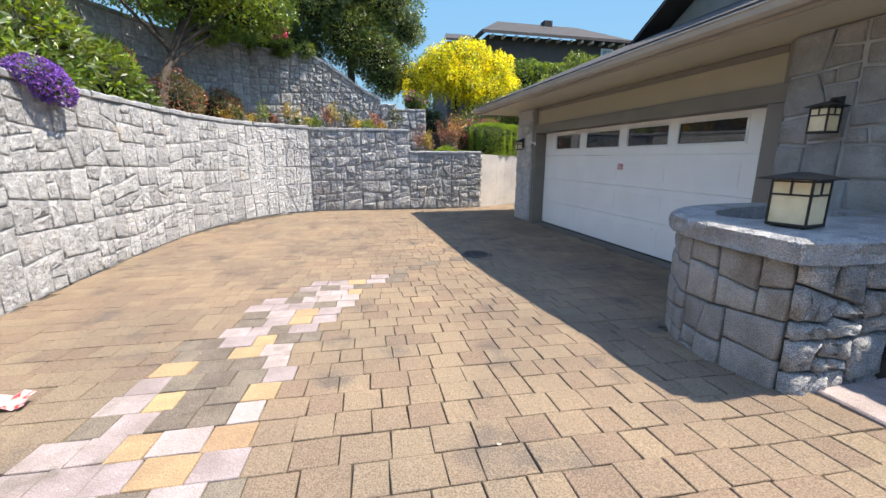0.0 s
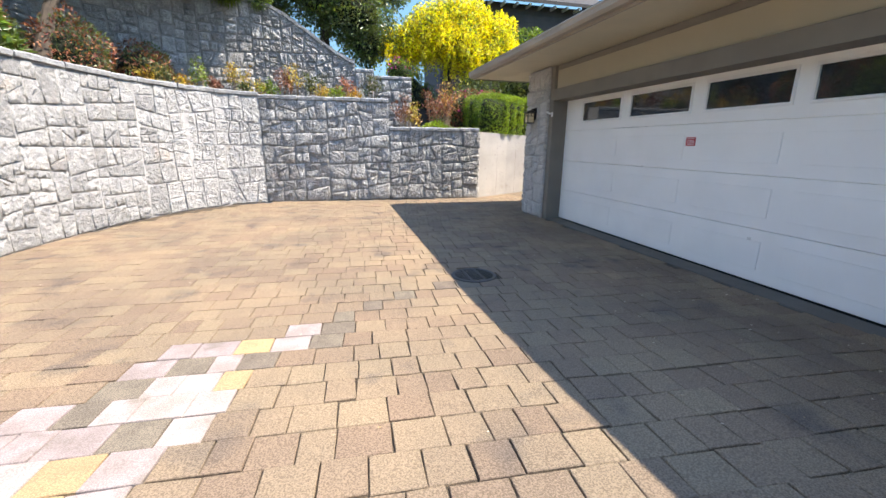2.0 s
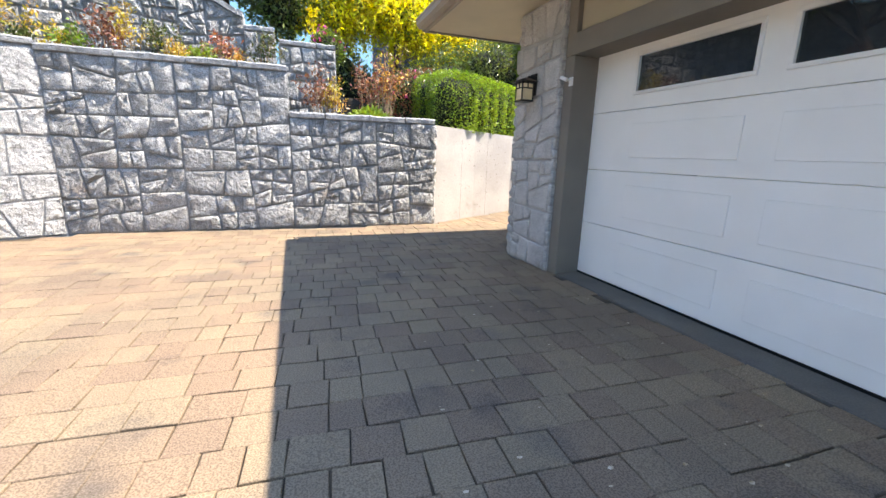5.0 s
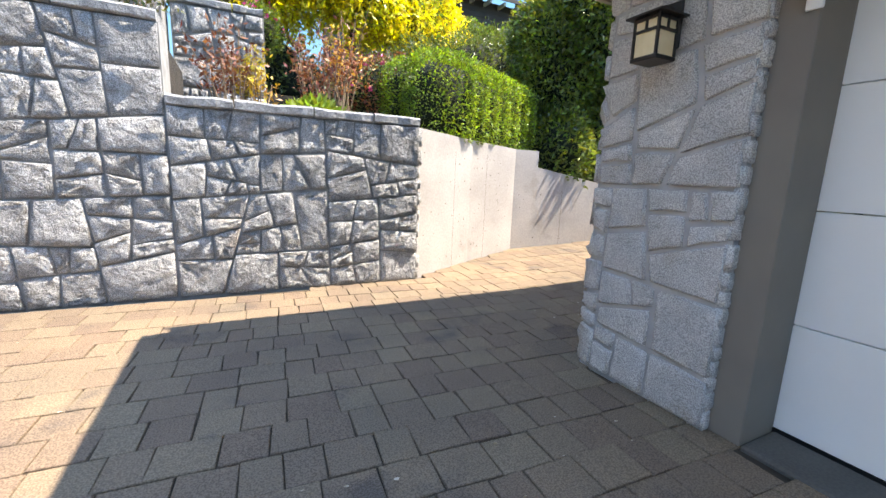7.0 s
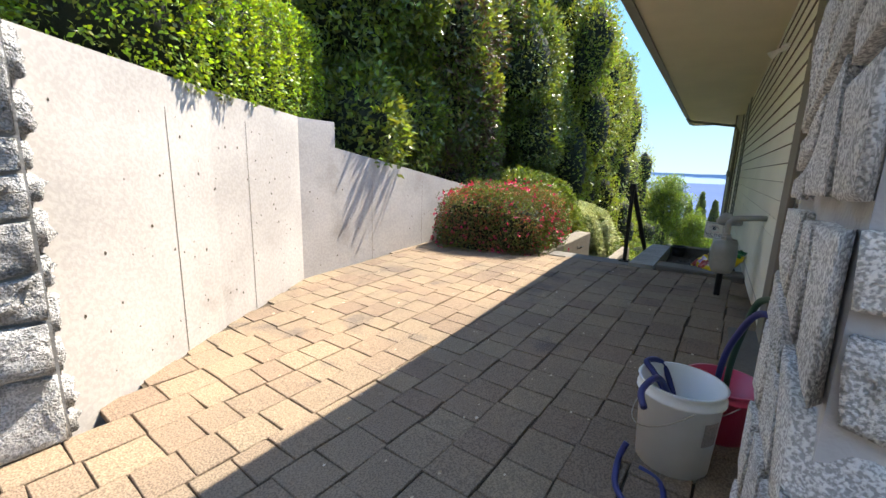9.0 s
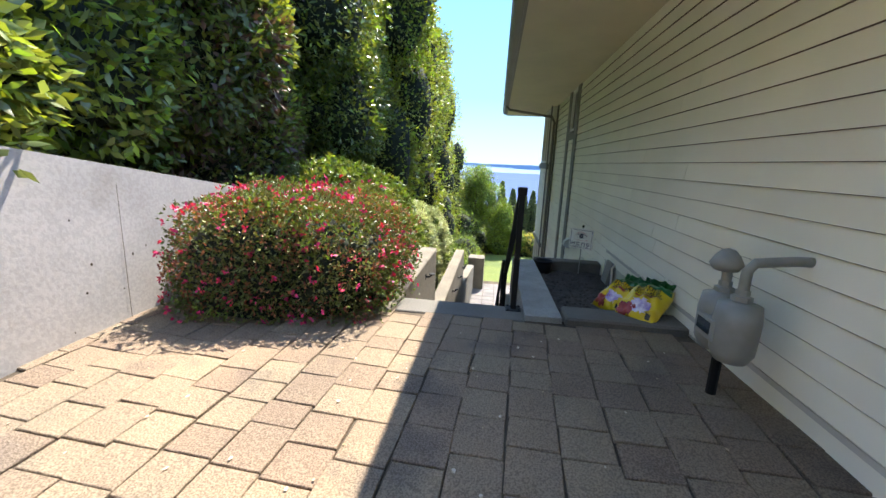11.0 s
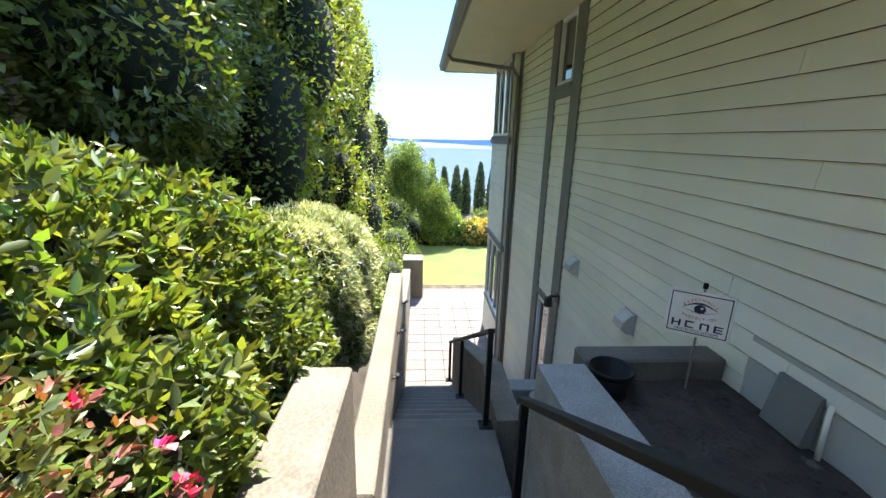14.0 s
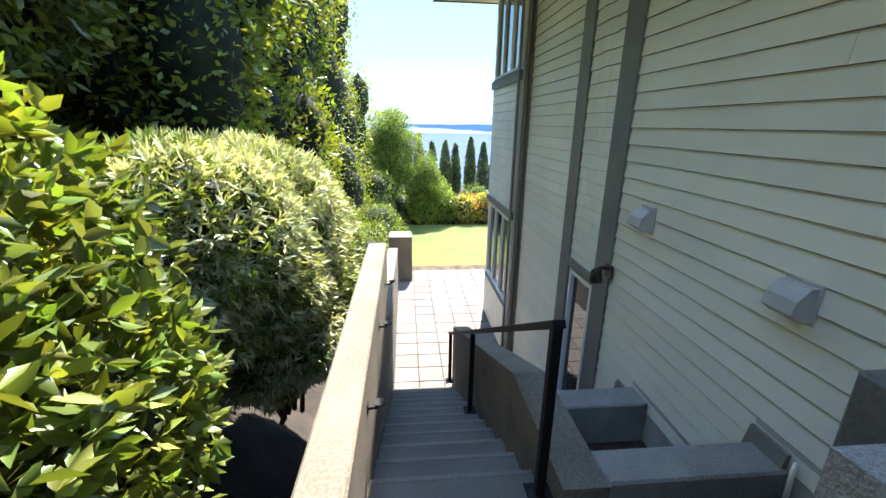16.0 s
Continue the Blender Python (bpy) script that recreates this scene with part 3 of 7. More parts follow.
w2 = backing("retaining_wall_high", BACK_HI, -0.3, 2.33, 0.42, MORTAR_DARK, "straight retaining wall of grey granite rubble, its higher part")
w3 = backing("retaining_wall_low", BACK_LO, -0.3, 1.69, 0.42, MORTAR_DARK, "straight retaining wall of grey granite rubble, its lower part")
caps(CURVED, LEFT, 2.38, 1)
caps(w2, BACK_HI, 2.33, 2)
caps(w3, BACK_LO, 1.69, 3)
UPPER = [(-6.6, 2.0), (-6.3, 6.0), (-5.6, 10.0), (-4.4, 12.8), (-2.6, 14.3), (-1.2, 14.6)]
w4 = backing("terrace_wall_curved", UPPER, 1.9, 4.75, 0.4, MORTAR_DARK, "upper curved terrace wall of granite rubble in the shade of trees")
RAKE = [(-1.2, 14.6), (1.35, 14.6)]
rake_top = lambda x, y: 4.75 - 1.35 * smoothstep((x + 1.2) / 2.9) * 1.0 if x < 1.4 else 3.4
w5 = backing("terrace_wall_raked", RAKE, 1.9, rake_top, 0.4, MORTAR_DARK, "terrace wall of granite rubble whose top falls towards the steps")
PILLAR = [(1.35, 14.55), (1.85, 14.55)]
w6 = backing("terrace_pillar", PILLAR, 1.5, 3.25, 0.5, MORTAR_DARK, "granite pillar that ends the terrace wall")
LOWT = [(1.9, 14.9), (2.95, 14.9)]
w7 = backing("terrace_wall_short", LOWT, 1.3, 3.15, 0.4, MORTAR_DARK, "short granite wall beside the garden steps")
caps(w6, PILLAR, 3.25, 4, 0.55)
caps(w7, LOWT, 3.15, 5, 0.42)
caps(w4, UPPER, 4.75, 6, 0.42)

# earth behind the walls
bm = bmesh.new()
prism(bm, [(-6.6, -2), (-3.35, -2), (-3.5, 5), (-3.45, 8), (-2.9, 11), (-2, 12.5), (-0.9, 13.0), (2.0, 13.0), (2.0, 14.7), (-3, 14.7), (-6, 11)], 1.7, 2.3)
structure("terrace_bed", bm, MULCH, "brown earth of the planted terrace")
bm = bmesh.new()
prism(bm, [(2.0, 13.1), (4.36, 13.1), (5.0, 13.5), (7.0, 14.2), (9.5, 14.2), (9.5, 17), (2.0, 17)], 1.0, lambda x, y: 1.66 if x < 6 else 1.5 - 0.2 * (x - 6))
structure("side_bed", bm, MULCH, "brown earth above the side wall")
bm = bmesh.new()
prism(bm, [(-14, -6), (-6.8, -6), (-6.5, 4), (-5.8, 10), (-4.6, 13), (-2.8, 14.7), (1.4, 14.9), (2.0, 17), (12, 20), (12, 40), (-14, 40)], 1.5, lambda x, y: 4.7 if x < 1.4 else 2.6)
structure("upper_ground", bm, MULCH, "earth of the upper garden")
structure("street_ground", boxed(-30, 9, -30, -6, -0.2, 0.28), CONCRETE, "grey street apron behind the drive")

# side wall of cast concrete
CONC = [(4.36, 12.86), (5.4, 13.46), (6.5, 13.97)]
backing("concrete_wall_high", CONC, -0.3, lambda x, y: 1.70 - 0.03 * (x - 4.3), 0.2, CONCRETE, "tall cast concrete retaining wall with tie holes")
backing("concrete_wall_return", [(6.5, 13.97), (6.97, 13.985)], -0.3, 1.63, 0.2, CONCRETE, "tall cast concrete wall, its end section")
backing("concrete_wall_low", [(6.97, 13.985), (9.9, 14.0)], -0.3, lambda x, y: 1.37 - 0.16 * (x - 6.97), 0.2, CONCRETE, "lower cast concrete wall with a sloping top")
rng = random.Random(8)
bm = bmesh.new()
for path, n, top in ((CONC, 85, 1.5), ([(6.5, 13.97), (9.6, 14.0)], 24, 1.0)):
    place, total = along(path)
    for i in range(n):
        u, v, r = rng.uniform(0.1, total - 0.1), rng.uniform(0.1, top), rng.uniform(0.003, 0.009)
        ring = [bm.verts.new(place(u + r * rng.uniform(0.7, 1.3) * math.cos(a), v + r * rng.uniform(0.8, 1.8) * math.sin(a), 0.002)) for a in [math.pi * k / 3 for k in range(6)]]
        bm.faces.new(ring)
    for k in (0.33, 0.66):
        u = total * k
        vs = [bm.verts.new(place(u + dx, vz, 0.002)) for dx, vz in ((-0.002, 0), (0.003, 0), (0.004, top), (0, top))]
        bm.faces.new(vs)
structure("concrete_pits", bm, JOINT, "small dark pits and hairline joints in the concrete")

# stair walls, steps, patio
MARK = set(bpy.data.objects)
SX, RISE, TREAD = 9.15, 0.18, 0.37
LAND_X, LAND_Z = SX + 6 * TREAD, -7 * RISE
LOW_X, LRISE, LTREAD = 12.27, 0.176, 0.315
PATIO_Z = LAND_Z - 13 * LRISE
bm = bmesh.new()
box(bm, 8.86, SX, 11.36, 12.35, -0.3, 0.0, 0.008)
structure("landing_top", bm, CONCRETE_STEP, "worn concrete top landing")


def flight(name, x, z, n, rise, tread, label):
    owner = new(name)
    tagged(owner, label, kind="structure")
    for i in range(n):
        bm = bmesh.new()
        box(bm, x + tread * i, x + tread * (i + 1), 11.36, 12.35 if x < 10 else 12.27, z - rise * (i + 1) - 0.5, z - rise * (i + 1), 0.012)
        s = part("step", bm, CONCRETE_STEP, owner)
        part("nosing", boxed(x + tread * (i + 1) - 0.028, x + tread * (i + 1) + 0.012, 11.37, 12.342 if x < 10 else 12.262, z - rise * (i + 1) - 0.03, z - rise * (i + 1) + 0.003, 0.006), NOSING, s, "worn pale step nosing")


flight("stair_upper", SX, 0.0, 6, RISE, TREAD, "upper flight of grey concrete steps")
structure("landing_middle", boxed(LAND_X, LOW_X, 11.36, 12.27, LAND_Z - 0.5, LAND_Z, 0.01), CONCRETE_STEP, "grey concrete middle landing")
flight("stair_lower", LOW_X, LAND_Z, 12, LRISE, LTREAD, "lower flight of grey concrete steps")
bm = bmesh.new()
box(bm, LOW_X + 12 * LTREAD, 22.1, 4.0, 12.5, PATIO_Z - 0.4, PATIO_Z - 0.02)
structure("patio_bed", bm, JOINT, "dark joints of the tiled patio")
structure("stair_wall_upper", boxed(8.80, 11.12, 12.35, 12.60, -1.8, 0.02, 0.012), CONCRETE_WARM, "sunlit low concrete wall beside the upper steps")
structure("stair_wall_lower", boxed(11.2, 15.2, 12.27, 12.47, -3.8, -0.86, 0.012), CONCRETE_WARM, "long concrete wall beside the steps, stained at its top")
bm = bmesh.new()
prism(bm, [(15.2, 12.27), (20.9, 12.27), (20.9, 12.5), (15.2, 12.5)], -3.8, lambda x, y: -1.35 - 0.16 * (x - 12.9))
structure("stair_wall_patio", bm, CONCRETE_WARM, "concrete garden wall along the patio")
structure("garden_pillar", boxed(20.9, 21.5, 11.9, 12.5, -3.7, -2.36, 0.015), CONCRETE_WARM, "square concrete pillar at the lawn")
bm = bmesh.new()
prism(bm, [(8.9, 11.09), (10.0, 11.09), (11.31, 11.09), (11.31, 11.36), (10.0, 11.36), (8.9, 11.36)], -3.0, lambda x, y: 0.03 - 0.05 * (x - 8.9) + (0.005 if x == 10.0 else 0.0))
box(bm, 11.311, 11.42, 11.13, 11.36, -3.0, -0.33, 0.015)
structure("parapet_upper", bm, AGGREGATE, "pitted concrete parapet beside the handrail")
bm = bmesh.new()
prism(bm, [(12.2, 11.14), (12.6, 11.14), (13.1, 11.14), (16.3, 11.14), (16.3, 11.36), (13.1, 11.36), (12.6, 11.36), (12.2, 11.36)], -3.8, lambda x, y: -1.155 - 0.42 * max(0, x - 13.1))
structure("parapet_lower", bm, CONCRETE_WARM, "stepped concrete parapet beside the lower steps")
bm = bmesh.new()
box(bm, 8.86, 9.14, WALL_Y + 0.06, 11.07, -0.4, 0.05, 0.015)
structure("planter_curb", bm, CONCRETE_STEP, "grey concrete curb in front of the soil bed")
structure("planter_back", boxed(11.34, 11.52, WALL_Y + 0.06, 11.07, -3.0, -0.09, 0.012), CONCRETE_STEP, "grey concrete curb behind the soil bed")
bm = bmesh.new()
soil_z = lambda x, y: -0.13 - 0.09 * smoothstep((x - 9.5) / 1.0) + 0.02 * noise.noise(Vector((x * 3, y * 3, 0))) + 0.008 * noise.noise(Vector((x * 11, y * 11, 4)))
grid = [[bm.verts.new((9.14 + 2.20 * i / 44, WALL_Y + 0.06 + 0.86 * j / 18, soil_z(9.14 + 2.20 * i / 44, WALL_Y + 0.06 + 0.86 * j / 18))) for j in range(19)] for i in range(45)]
for i in range(44):
    for j in range(18):
        bm.faces.new((grid[i][j], grid[i + 1][j], grid[i + 1][j + 1], grid[i][j + 1]))
box(bm, 9.14, 11.34, WALL_Y + 0.06, 11.07, -0.6, -0.27)
structure("soil_bed", bm, SOIL, "dark crumbly soil in the raised bed")
structure("area_floor", boxed(11.52, 13.4, WALL_Y + 0.06, 11.138, -3.8, -1.95), SOIL, "dark floor of the sunken area by the wall")
structure("area_wall", boxed(12.22, 12.43, WALL_Y + 0.06, 11.138, -2.2, -1.16, 0.012), AGGREGATE, "concrete cross wall of the sunken area")
structure("area_sill", boxed(13.30, 13.52, WALL_Y + 0.06, 11.138, -2.4, -1.61, 0.012), AGGREGATE, "concrete cross wall further down")


# ---- foliage ----
def leaf_mesh(name, pos, normal, length, width, mat, seed, droop=0.0, spread=0.9, oval=False):
    """Many small pointed leaves, each a bent rhombus, at the given places."""
    r = np.random.RandomState(seed)
    n = len(pos)
    d = normal + r.normal(0, spread, (n, 3))
    d[:, 2] -= droop
    d /= np.linalg.norm(d, axis=1)[:, None] + 1e-9
    t = np.cross(d, r.normal(0, 1, (n, 3)))
    t /= np.linalg.norm(t, axis=1)[:, None] + 1e-9
    up = np.cross(d, t)
    ln = (length * r.uniform(0.6, 1.35, n))[:, None]
    wd = (width * r.uniform(0.7, 1.3, n))[:, None]
    a = pos
    b = pos + d * ln * 0.5 + t * wd * 0.5
    c = pos + d * ln + up * ln * 0.12
    e = pos + d * ln * 0.5 - t * wd * 0.5
    if oval:
        q = 0.18 * wd
        rows = [pos, pos + d * ln * 0.25 + t * wd * 0.38 + up * q, pos + d * ln * 0.6 + t * wd * 0.5 + up * q, c - up * ln * 0.2,
                pos + d * ln * 0.6 - t * wd * 0.5 + up * q, pos + d * ln * 0.25 - t * wd * 0.38 + up * q]
        v = np.stack(rows, 1).reshape(-1, 3)
        tri = np.array([[0, 1, 2, 0, 2, 3, 0, 3, 4, 0, 4, 5]])
        k = 6
    else:
        v = np.stack([a, b, c, e], 1).reshape(-1, 3)
        tri = np.array([[0, 1, 2, 0, 2, 3]])
        k = 4
    nf = tri.shape[1] // 3
    me = bpy.data.meshes.new(name)
    me.vertices.add(len(v))
    me.vertices.foreach_set("co", v.astype(np.float32).ravel())
    faces = (np.arange(n)[:, None] * k + tri).reshape(-1)
    me.loops.add(len(faces))
    me.loops.foreach_set("vertex_index", faces.astype(np.int32))
    me.polygons.add(nf * n)
    me.polygons.foreach_set("loop_start", (np.arange(nf * n) * 3).astype(np.int32))
    me.update(calc_edges=True)
    me.materials.append(mat)
    return me


def blob_points(blobs, n, seed, rough=0.16, inner=0.25, power=2.0):
    """Points near the surface of a heap of ellipsoids (x, y, z, rx, ry, rz), with lumps, and the way out at each."""
    r = np.random.RandomState(seed)
    b = np.array(blobs, float)
    w = (b[:, 3] * b[:, 4] + b[:, 4] * b[:, 5] + b[:, 3] * b[:, 5])
    k = r.choice(len(b), n, p=w / w.sum())
    d = r.normal(0, 1, (n, 3))
    d /= np.linalg.norm(d, axis=1)[:, None]
    d /= ((np.abs(d) ** power).sum(1) ** (1 / power))[:, None]
    ph = r.uniform(0, 6.28, (8, 1))
    fr = r.normal(0, 3.2, (8, 3))
    lump = np.sin(d @ fr.T + ph.T + k[:, None]).mean(1)
    s = 1 + rough * 2.2 * lump - inner * r.uniform(0, 1, n) ** 2
    pos = b[k, :3] + d * b[k, 3:6] * s[:, None]
    keep = np.ones(n, bool)
    for i in range(len(b)):
        q = (pos - b[i, :3]) / (b[i, 3:6] * (0.80 - inner * 0.5))
        keep &= (k == i) | ((np.abs(q) ** power).sum(1) > 1)
    return pos[keep], d[keep]


def core_bm(bm, blobs, scale, seed, power=2.0):
    rng = random.Random(seed)
    for x, y, z, rx, ry, rz in blobs:
        ret = bmesh.ops.create_icosphere(bm, subdivisions=2, radius=1.0)
        for v in ret["verts"]:
            s = scale * rng.uniform(0.85, 1.08) / sum(abs(c) ** power for c in v.co) ** (1 / power)
            v.co = Vector((x + v.co.x * rx * s, y + v.co.y * ry * s, z + v.co.z * rz * s))


def shrub(name, label, category, blobs, mats, n, length, width, seed, droop=0.0, spread=0.9, rough=0.16, inner=0.25, core=0.8, ground=None, flowers=None, group="", oval=False, power=2.0, whorl=1):
    """A bush: a solid core painted dark as inner shade, leaves of one or more kinds round it, stems to the ground,
    flowers if it has any.
    """
    cx = sum(b[0] for b in blobs) / len(blobs)
    cy = sum(b[1] for b in blobs) / len(blobs)
    gz = min(b[2] - b[5] for b in blobs) if ground is None else ground
    own = thing(name, label, category, group)
    own.location = (cx, cy, gz)
    inv = Matrix.Translation((-cx, -cy, -gz))

    def put(pname, me, plabel="", kind="stuff"):
        me.transform(inv)
        ob = new(pname, me)
        ob.parent = own
        return tagged(ob, plabel, kind=kind)

    # solid lumps that stop the view through, coloured as the shade inside
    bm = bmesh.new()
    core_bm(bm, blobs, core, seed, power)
    put("shaded_core", finish(bm, "shaded_core", INNER, True), "dark inner mass, shade painted in")
    bm = bmesh.new()
    rng = random.Random(seed)
    for b in blobs[:6]:
        tube(bm, [(cx + rng.uniform(-0.2, 0.2) * b[3], cy + rng.uniform(-0.2, 0.2) * b[4], gz - 0.05), (b[0], b[1], b[2])], [0.025, 0.01], 6)
    put("stem", finish(bm, "stem", BARK), "brown woody stems")
    if not isinstance(mats, (list, tuple)):
        mats = [mats]
    for i, m in enumerate(mats):
        pos, d = blob_points(blobs, n // len(mats) // whorl, seed * 7 + i, rough, inner, power)
        pos, d = np.repeat(pos, whorl, 0), np.repeat(d, whorl, 0)
        put("leaves", leaf_mesh("leaves", pos, d, length, width, m, seed + i, droop, spread, oval))
    for j, (m, cnt, size, top) in enumerate(flowers or []):
        pos, d = blob_points(blobs, cnt, seed * 11 + j, rough, 0.03, power)
        r = np.random.RandomState(seed + j)
        ok = (d[:, 2] > top)
        pos, d = pos[ok] + d[ok] * 0.03, d[ok]
        pos, d = np.repeat(pos, 6, 0), np.repeat(d, 6, 0)
        pos = pos + r.normal(0, size * 0.25, pos.shape)
        put("blossom", leaf_mesh("blossom", pos, d, size, size * 0.8, m, seed + 50 + j, 0, 0.8))
    return own


def tree(name, label, base, top, blobs, mats, n, length, width, seed, radius=0.14, droop=0.0, spread=0.9, rough=0.2, inner=0.45, core=0.72, group="", strands=0):
    """A tree: tapered trunk, limbs to every clump of the crown, leaves with gaps between the clumps."""
    own = thing(name, label, "tree", group)
    own.location = base
    inv = Matrix.Translation(-Vector(base))
    rng = random.Random(seed)
    bm = bmesh.new()
    b, t = Vector(base), Vector(top)
    mid = b.lerp(t, 0.5) + Vector((rng.uniform(-0.15, 0.15), rng.uniform(-0.15, 0.15), 0))
    tube(bm, [b - Vector((0, 0, 0.1)), b.lerp(mid, 0.4), mid, t], [radius * 1.25, radius, radius * 0.75, radius * 0.3], 10)
    for q in blobs[:24]:
        s = mid.lerp(t, rng.uniform(0, 0.8))
        e = Vector(q[:3])
        tube(bm, [s, s.lerp(e, 0.5) + Vector((0, 0, 0.06)), e], [radius * 0.4, radius * 0.25, radius * 0.08], 6)
    me = finish(bm, "trunk", BARK)
    me.transform(inv)
    ob = new("trunk", me)
    ob.parent = own
    # solid filler of the crown, its inner shade painted near black
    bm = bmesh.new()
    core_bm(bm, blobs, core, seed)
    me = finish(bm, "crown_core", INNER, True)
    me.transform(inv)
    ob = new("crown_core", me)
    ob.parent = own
    tagged(ob, "dark solid inner crown, shade painted in", kind="stuff")
    mats = mats if isinstance(mats, (list, tuple)) else [mats]
    for i, m in enumerate(mats):
        pos, d = blob_points(blobs, n // len(mats), seed * 5 + i, rough, inner)
        me = leaf_mesh("crown", pos, d, length, width, m, seed + i, droop, spread)
        me.transform(inv)
        ob = new("crown", me)
        ob.parent = own
        tagged(ob, kind="stuff")
    if strands:
        pos, d = blob_points(blobs, strands, seed * 3, rough, 0.1)
        r = np.random.RandomState(seed)
        per = 16
        k = np.tile(np.arange(per), len(pos)) * 0.045
        side = np.repeat(d * 0.25 * r.uniform(0.5, 1.5, (len(pos), 1)), per, 0)
        side[:, 2] = 0
        pts = np.repeat(pos, per, 0) + side * (k[:, None] / 0.7) ** 0.5
        pts[:, 2] -= k * np.repeat(r.uniform(0.5, 1.3, len(pos)), per)
        me = leaf_mesh("hanging_foliage", pts + r.normal(0, 0.02, pts.shape), np.tile([[0, 0, -0.3]], (len(pts), 1)), length, width, mats[0], seed + 9, 0.2, 0.8)
        me.transform(inv)
        ob = new("hanging_foliage", me)
        ob.parent = own
        tagged(ob, kind="stuff")
    return own


def heap(x0, x1, y0, y1, z0, ztop, n, r, seed, tall=1.0):
    """Random clumps that fill a stretch of ground up to the height ztop(x, y)."""
    rng = random.Random(seed)
    out = []
    for _ in range(n):
        x, y = rng.uniform(x0, x1), rng.uniform(y0, y1)
        zt = ztop(x, y) if callable(ztop) else ztop
        zz = z0(x, y) if callable(z0) else z0
        rr = r * rng.uniform(0.7, 1.3)
        out.append((x, y, rng.uniform(zz, max(zz + 0.05, zt - rr * 0.9 * tall)), rr, rr * rng.uniform(0.8, 1.1), rr * tall * rng.uniform(0.8, 1.2)))
    return out


# tall mixed hedge beside the stairs
def hedge_top(x, y):
    return (4.7 + 1.5 * smoothstep((x - 11.5) / 1.5)) + 0.95 * smoothstep((x - 13.5) / 2) * (1 - smoothstep((x - 22) / 4)) - 0.26 * max(0, x - 14) - 0.016 * max(0, x - 20) ** 2 + 0.35 * math.sin(x * 1.7)


def hedge_foot(x, y):
    return max(-3.4, 1.5 - 0.42 * max(0, x - 8.5))


for i, (xa, xb, mats, nm, lab) in enumerate((
        (7.4, 9.6, [LEAF_DARK, LEAF_MID, LEAF_HEDGE, LEAF_LIME], "laurel_shrub", "tall dark laurel with glossy leaves above the concrete wall"),
        (9.6, 12.2, [LEAF_DARK, LEAF_DEAD, LEAF_MID, LEAF_HEDGE], "mixed_shrub", "tall shrub with dark green and dead red-brown leaves"),
        (12.2, 15.2, [LEAF_DARK, LEAF_HEDGE, LEAF_MID], "laurel_shrub", "tall dark green laurel beside the stairs"),
        (15.2, 20.0, [LEAF_HEDGE, LEAF_LIME, LEAF_HEDGE], "cedar_hedge", "tall clipped green hedge beside the patio"),
        (20.0, 30.0, [LEAF_HEDGE, LEAF_LIME, LEAF_HEDGE], "cedar_hedge", "tall clipped green hedge running down to the lawn"))):
    ya = 13.95 if i < 3 else 13.15
    foot = (lambda x, y: hedge_foot(x, y) if y > 14.7 else max(1.5, hedge_foot(x, y))) if i < 3 else hedge_foot
    blobs = heap(xa, xb, ya + 0.5, 16.2, foot, hedge_top, int((30 if i < 3 else 46) * (xb - xa) / 2.4), 0.72 if i < 3 else 0.55, 30 + i, 1.15 if i < 3 else 1.9)
    sz = (0.105, 0.046) if i < 3 else (0.10, 0.05)
    shrub(nm, lab, "hedge", blobs, mats, 125000 if i < 3 else 130000, sz[0], sz[1], 40 + i, rough=0.20, inner=0.2, core=0.78, ground=hedge_foot((xa + xb) / 2, 15))

# clipped box hedge above the concrete wall
bl = []
for i in range(7):
    k = i / 6
    bl.append((4.98 + 1.75 * k, 13.78 + 0.98 * k, 2.16 - 0.05 * k, 0.42, 0.50, 0.56))
    bl.append((4.85 + 1.85 * k, 14.3 + 0.9 * k, 2.16 - 0.05 * k, 0.42, 0.42, 0.56))
shrub("box_hedge", "clipped bright green box hedge above the concrete wall", "hedge", bl, [LEAF_BOX, LEAF_BOX, LEAF_LIME, LEAF_MID], 130000, 0.036, 0.022, 77, rough=0.015, inner=0.10, core=0.80, ground=1.5, power=7.0)

# shrubs by the stairs
shrub("azalea", "azalea bush with crimson flowers and yellow green leaves", "shrub",
      [(8.95, 13.0, 0.22, 0.50, 0.6, 0.56), (9.5, 13.05, 0.22, 0.55, 0.62, 0.60), (8.75, 13.4, 0.24, 0.42, 0.5, 0.56), (9.4, 13.6, 0.25, 0.6, 0.5, 0.58), (9.2, 12.88, -0.02, 0.55, 0.34, 0.34), (9.6, 12.86, -0.05, 0.45, 0.34, 0.35)],
      [LEAF_AZALEA, LEAF_MID, LEAF_AZALEA, LEAF_DARK, LEAF_RED], 200000, 0.027, 0.015, 51, ground=-0.25, flowers=[(PETAL, 1500, 0.027, -0.6)], core=0.84, whorl=3, power=3.2)
shrub("rhododendron", "leafy light green rhododendron beside the stair wall", "shrub",
      [(10.6, 13.35, 0.45, 0.6, 0.55, 0.6), (11.2, 13.25, 0.3, 0.6, 0.55, 0.65), (11.75, 13.2, 0.0, 0.45, 0.5, 0.6), (11.1, 13.8, 0.5, 0.7, 0.55, 0.6), (10.35, 12.98, 0.12, 0.45, 0.42, 0.55), (11.25, 12.9, -0.15, 0.5, 0.33, 0.55), (11.75, 12.85, -0.35, 0.35, 0.25, 0.4), (11.2, 12.75, -0.55, 0.55, 0.2, 0.35)],
      [LEAF_MID, LEAF_DARK, LEAF_MID, LEAF_HEDGE], 52000, 0.062, 0.027, 52, ground=-0.9, core=0.5, oval=True, inner=0.35, whorl=5)
